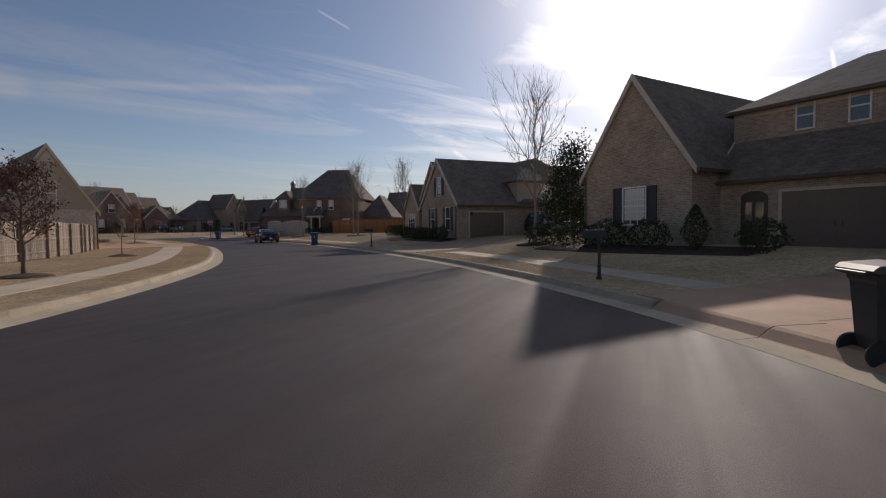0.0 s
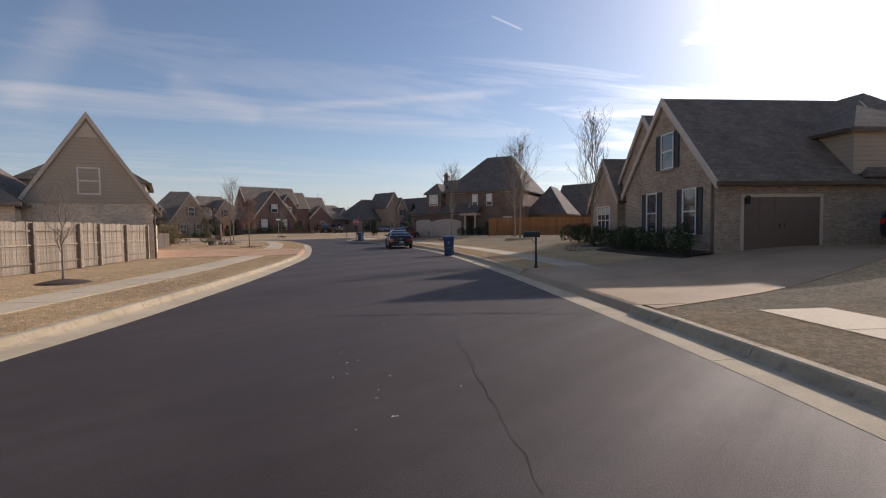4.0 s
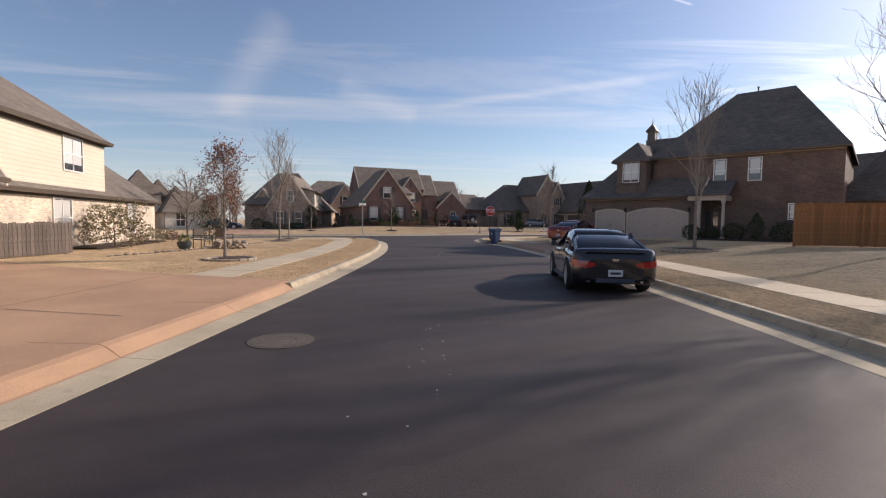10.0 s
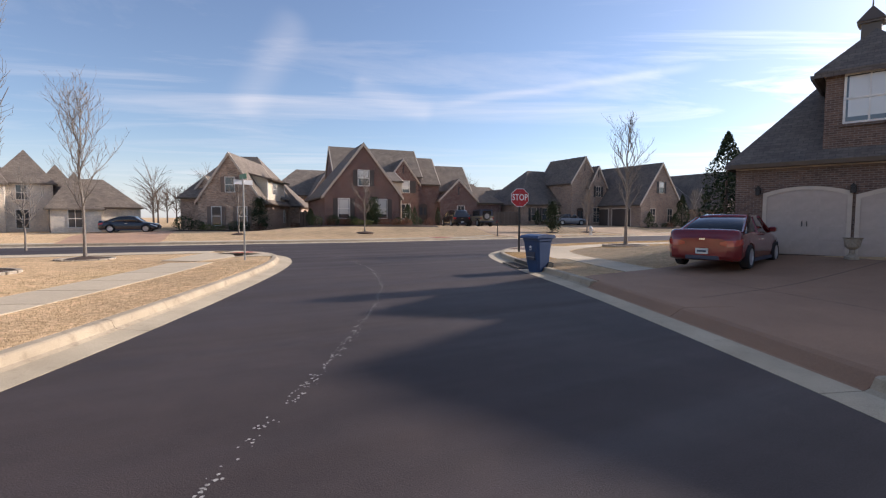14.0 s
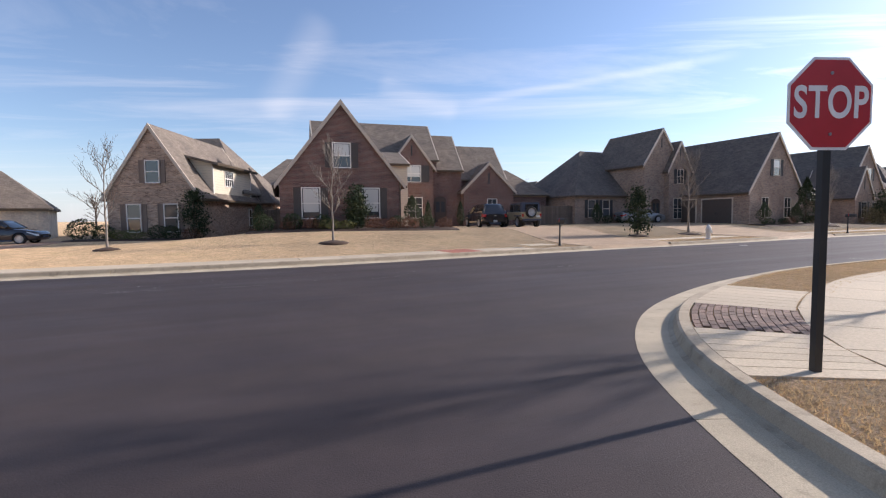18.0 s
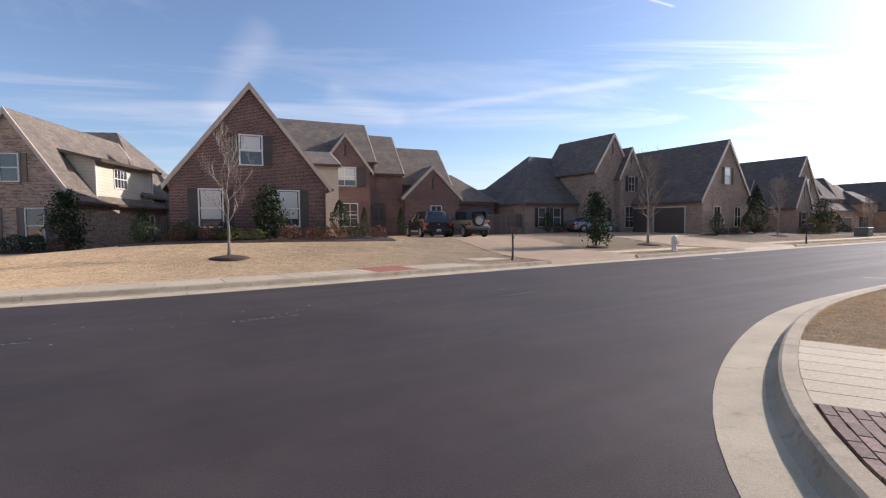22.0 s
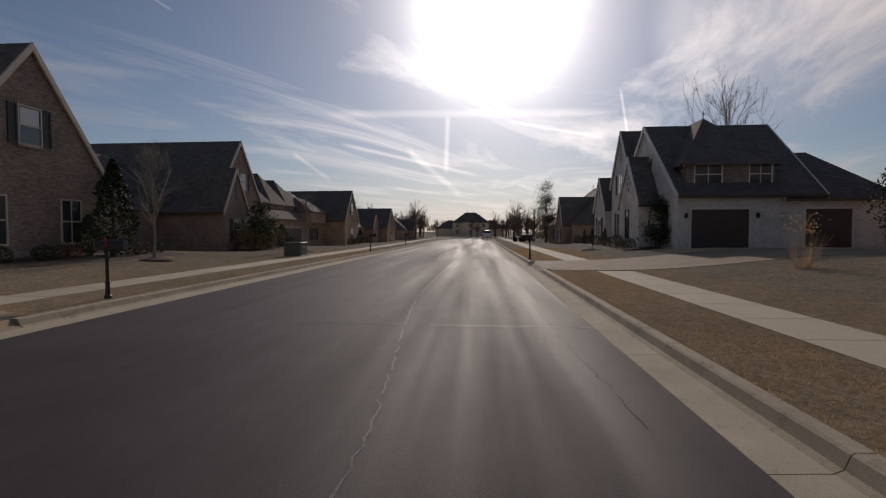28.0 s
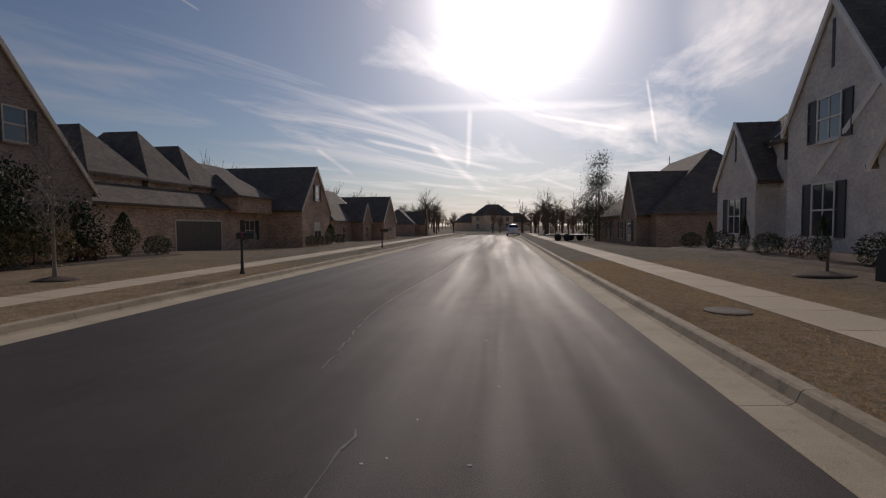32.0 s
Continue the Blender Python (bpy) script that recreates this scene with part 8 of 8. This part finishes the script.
flecks([(-2.3, -9.6), (-1.9, -6.2), (-1.7, -3), (-1.8, 0), (-2.4, 3.4), (-2.8, 4.5), (-3.2, 6.0), (-4.0, 7.8), (-5.4, 10), (-7.5, 11.9), (-9.1, 12.3), (-11.0, 12.4)], 850, 0.035, 0.0125, 31, "broken line of worn white paint flecks")
flecks([(-9.5, -52), (-8.4, -46), (-6.4, -38), (-4.6, -30), (-3.2, -20), (-2.6, -12)], 110, 0.30, 0.014, 32, "scattered pale specks on the asphalt")
flecks([(-8, 15), (-4, 16), (0, 17.5), (4, 19.5)], 70, 0.5, 0.022, 33, "scattered pale scuffs on the asphalt")
for q, (x0, y0, x1, y1) in enumerate(((-9.6, 13.9, -8.3, 14.3), (-6.9, 14.4, -5.7, 14.8), (-4.8, 14.9, -3.8, 15.3), (-1.4, 16.3, -0.5, 16.7), (3.6, 18.3, 4.6, 18.8))):
    flecks([(x0, y0), ((x0 + x1) / 2, (y0 + y1) / 2 + 0.02), (x1, y1)], 80, 0.025, 0.012, 60 + q, "short worn dash of pale paint on the asphalt")
flecks([(34, 30.6), (40, 33.2), (47, 36.0)], 60, 0.25, 0.014, 34, "scattered pale specks on the asphalt")


def manhole(x, y, r, mat, z=0.003):
    e = empty("manhole", pose(x, y, z), "round iron manhole cover set in the asphalt", "manhole")
    part("frame", lathe([(r * 1.15, -0.03), (r * 1.15, 0.004), (r * 1.02, 0.006)], 28), mat, e)
    part("cover", lathe([(r, -0.03), (r, 0.010), (r * 0.9, 0.008), (r * 0.55, 0.012), (r * 0.5, 0.008), (0.05, 0.012)], 28), mat, e)


manhole(-5.72, -24.55, 0.36, M_RUST); manhole(15.0, 26.9, 0.16, M_CHALK); manhole(50.2, 33.2, 0.30, M_RUST, ground_z(50.2, 33.2) + 0.02)

# ---------------------------------------------------------------- distance
def woods(name, x0, y0, x1, y1, n, h, seed, label):
    """A far belt of leafless crowns, too many to count."""
    rng = random.Random(seed)
    bm = bmesh.new()
    for i in range(n):
        t = rng.random()
        x, y = x0 + (x1 - x0) * t + rng.gauss(0, 6), y0 + (y1 - y0) * t + rng.gauss(0, 6)
        hh = h * rng.uniform(0.6, 1.15)
        add_tube(bm, (x, y, -1.5), (x, y, hh * 0.6), 0.22, 0.10, 4, False)
        for j in range(34):
            a, el = rng.uniform(0, 6.28), rng.uniform(0.3, 1.4)
            L = hh * rng.uniform(0.22, 0.46)
            z = hh * rng.uniform(0.25, 0.75)
            d = Vector((math.cos(a) * math.cos(el), math.sin(a) * math.cos(el), math.sin(el)))
            p = Vector((x, y, z)) + d * hh * 0.08 * rng.random()
            add_tube(bm, p, p + d * L, 0.06, 0.02, 3, False)
            q = p + d * L * 0.5
            for _ in range(2):
                dd = (d + Vector((rng.gauss(0, 0.6), rng.gauss(0, 0.6), rng.gauss(0.1, 0.4)))).normalized()
                add_tube(bm, q, q + dd * L * 0.5, 0.035, 0.015, 3, False)
    return solid(name, bm, M_BARKD, label, "woods", "", "stuff")


woods("far_woods", 165, 10, 190, 82, 46, 11, 51, "far leafless woods beyond the street's end")
woods("far_woods", 225, 60, 250, 190, 90, 7, 56, "far leafless woods that close the horizon")
woods("far_woods", 120, -20, 190, 20, 60, 8, 57, "far leafless woods that close the horizon")
woods("far_woods", 128, 50, 142, 74, 34, 5.5, 58, "scrubby leafless trees beyond the last lots")
woods("far_woods", 140, 104, 164, 116, 26, 8, 59, "leafless trees behind the last houses")
woods("far_woods", 60, 110, 140, 130, 40, 12, 52, "far leafless woods behind the houses")
woods("far_woods", -60, 95, 50, 125, 46, 11, 53, "far leafless woods behind the houses")
woods("far_woods", 40, -60, 75, -5, 30, 10, 54, "far leafless woods behind the houses")
woods("far_woods", -110, 20, -70, 70, 30, 10, 55, "far leafless woods along the cross street")
# more roofs far off
for i, (x, y, tn) in enumerate(((52, -8, 204), (-66, 44, 25), (20, 100, 20), (86, 96, 24), (118, 40, 204), (56, -30, -95), (-14, 62, 20))):
    far_house(x, y, tn, (M_BROWN, M_BUFF, M_TAUPE)[i % 3], (M_ROOF, M_ROOF2)[i % 2], "gabled house far behind the nearer ones", i % 2)
fl = empty("flatbed_trailer", pose(84.5, 46.0, ground_z(84.5, 46.0) + 0.0, 0, 0, 70), "low dark flatbed trailer parked far off", "trailer")
part("deck", box(-2.2, 2.2, -0.9, 0.9, 0.5, 0.62, 0.02), M_INK, fl); part("drawbar", box(2.2, 3.4, -0.06, 0.06, 0.45, 0.55), M_INK, fl)
for sx in (-0.6, 0.4):
    for s in (-1, 1):
        part("wheel", lathe([(0.15, -0.1), (0.33, -0.1), (0.35, 0), (0.33, 0.1), (0.15, 0.1)], 16, (sx, s * 0.95, 0.35), "y"), M_TYRE, fl)

# ---------------------------------------------------------------- blades of dry grass by the kerbs
rs = np.random.RandomState(7)


def blades(name, line, s0, s1, bands, n, skip, label):
    s = along(line)
    k = rs.uniform(s0, s1, n)
    keep = np.ones(n, bool)
    for a, b in skip:
        keep &= ~((k > a - 0.15) & (k < b + 0.15))
    k = k[keep]
    w = np.array([b[2] for b in bands]); w = w / w.sum()
    ch = rs.choice(len(bands), len(k), p=w)
    lo, hi = np.array([b[0] for b in bands])[ch], np.array([b[1] for b in bands])[ch]
    d = rs.uniform(lo, hi)
    t = np.gradient(line, axis=0); t /= np.linalg.norm(t, axis=1)[:, None]
    bx, by = np.interp(k, s, line[:, 0]), np.interp(k, s, line[:, 1])
    tx, ty = np.interp(k, s, t[:, 0]), np.interp(k, s, t[:, 1])
    X, Y = bx + ty * d, by - tx * d
    Pn = np.stack([X, Y], 1)
    Zg = rise(Pn, d - KB)
    a = rs.uniform(0, 6.283, len(k)); h = rs.uniform(0.012, 0.036, len(k)); wd = rs.uniform(0.003, 0.007, len(k))
    lx, ly = rs.normal(0, 0.6, len(k)) * h, rs.normal(0, 0.6, len(k)) * h
    V = np.empty((len(k), 3, 3))
    V[:, 0] = np.stack([X - np.cos(a) * wd, Y - np.sin(a) * wd, Zg - 0.004], 1)
    V[:, 1] = np.stack([X + np.cos(a) * wd, Y + np.sin(a) * wd, Zg - 0.004], 1)
    V[:, 2] = np.stack([X + lx, Y + ly, Zg + h], 1)
    me = bpy.data.meshes.new(name)
    me.from_pydata(V.reshape(-1, 3).tolist(), [], np.arange(len(k) * 3).reshape(-1, 3).tolist())
    me.materials.append(M_STRAW)
    tagged(new(name, me), label, "grass", "", "stuff")


B = [(0.67, 2.27, 1.6), (3.58, 5.2, 1.0)]
eg, wg, fg = gaps_of(EAST, E_DROPS), gaps_of(WEST, W_DROPS), gaps_of(FAR, F_DROPS)
blades("grass_blades", EAST, ES(-10.9, -63.3), ES(2.25, 3.2), B, 52000, eg, "short dry grass blades on the verge")
blades("grass_blades", EAST, ES(2.25, 4.8), ES(2.45, 8.1), [(0.67, 1.94, 1)], 6200, [], "short dry grass blades on the corner")
blades("grass_blades", EAST, ES(5.6, 13.7), ES(60, 39.0), B, 130000, eg, "short dry grass blades on the verge")
blades("grass_blades", WEST, station(WEST, -5.4, 4.5), station(WEST, -16.5, -53.8), B, 40000, wg, "short dry grass blades on the verge")
blades("grass_blades", FAR, station(FAR, 55, 46), station(FAR, 6.5, 24.6), B, 44000, fg, "short dry grass blades on the verge")
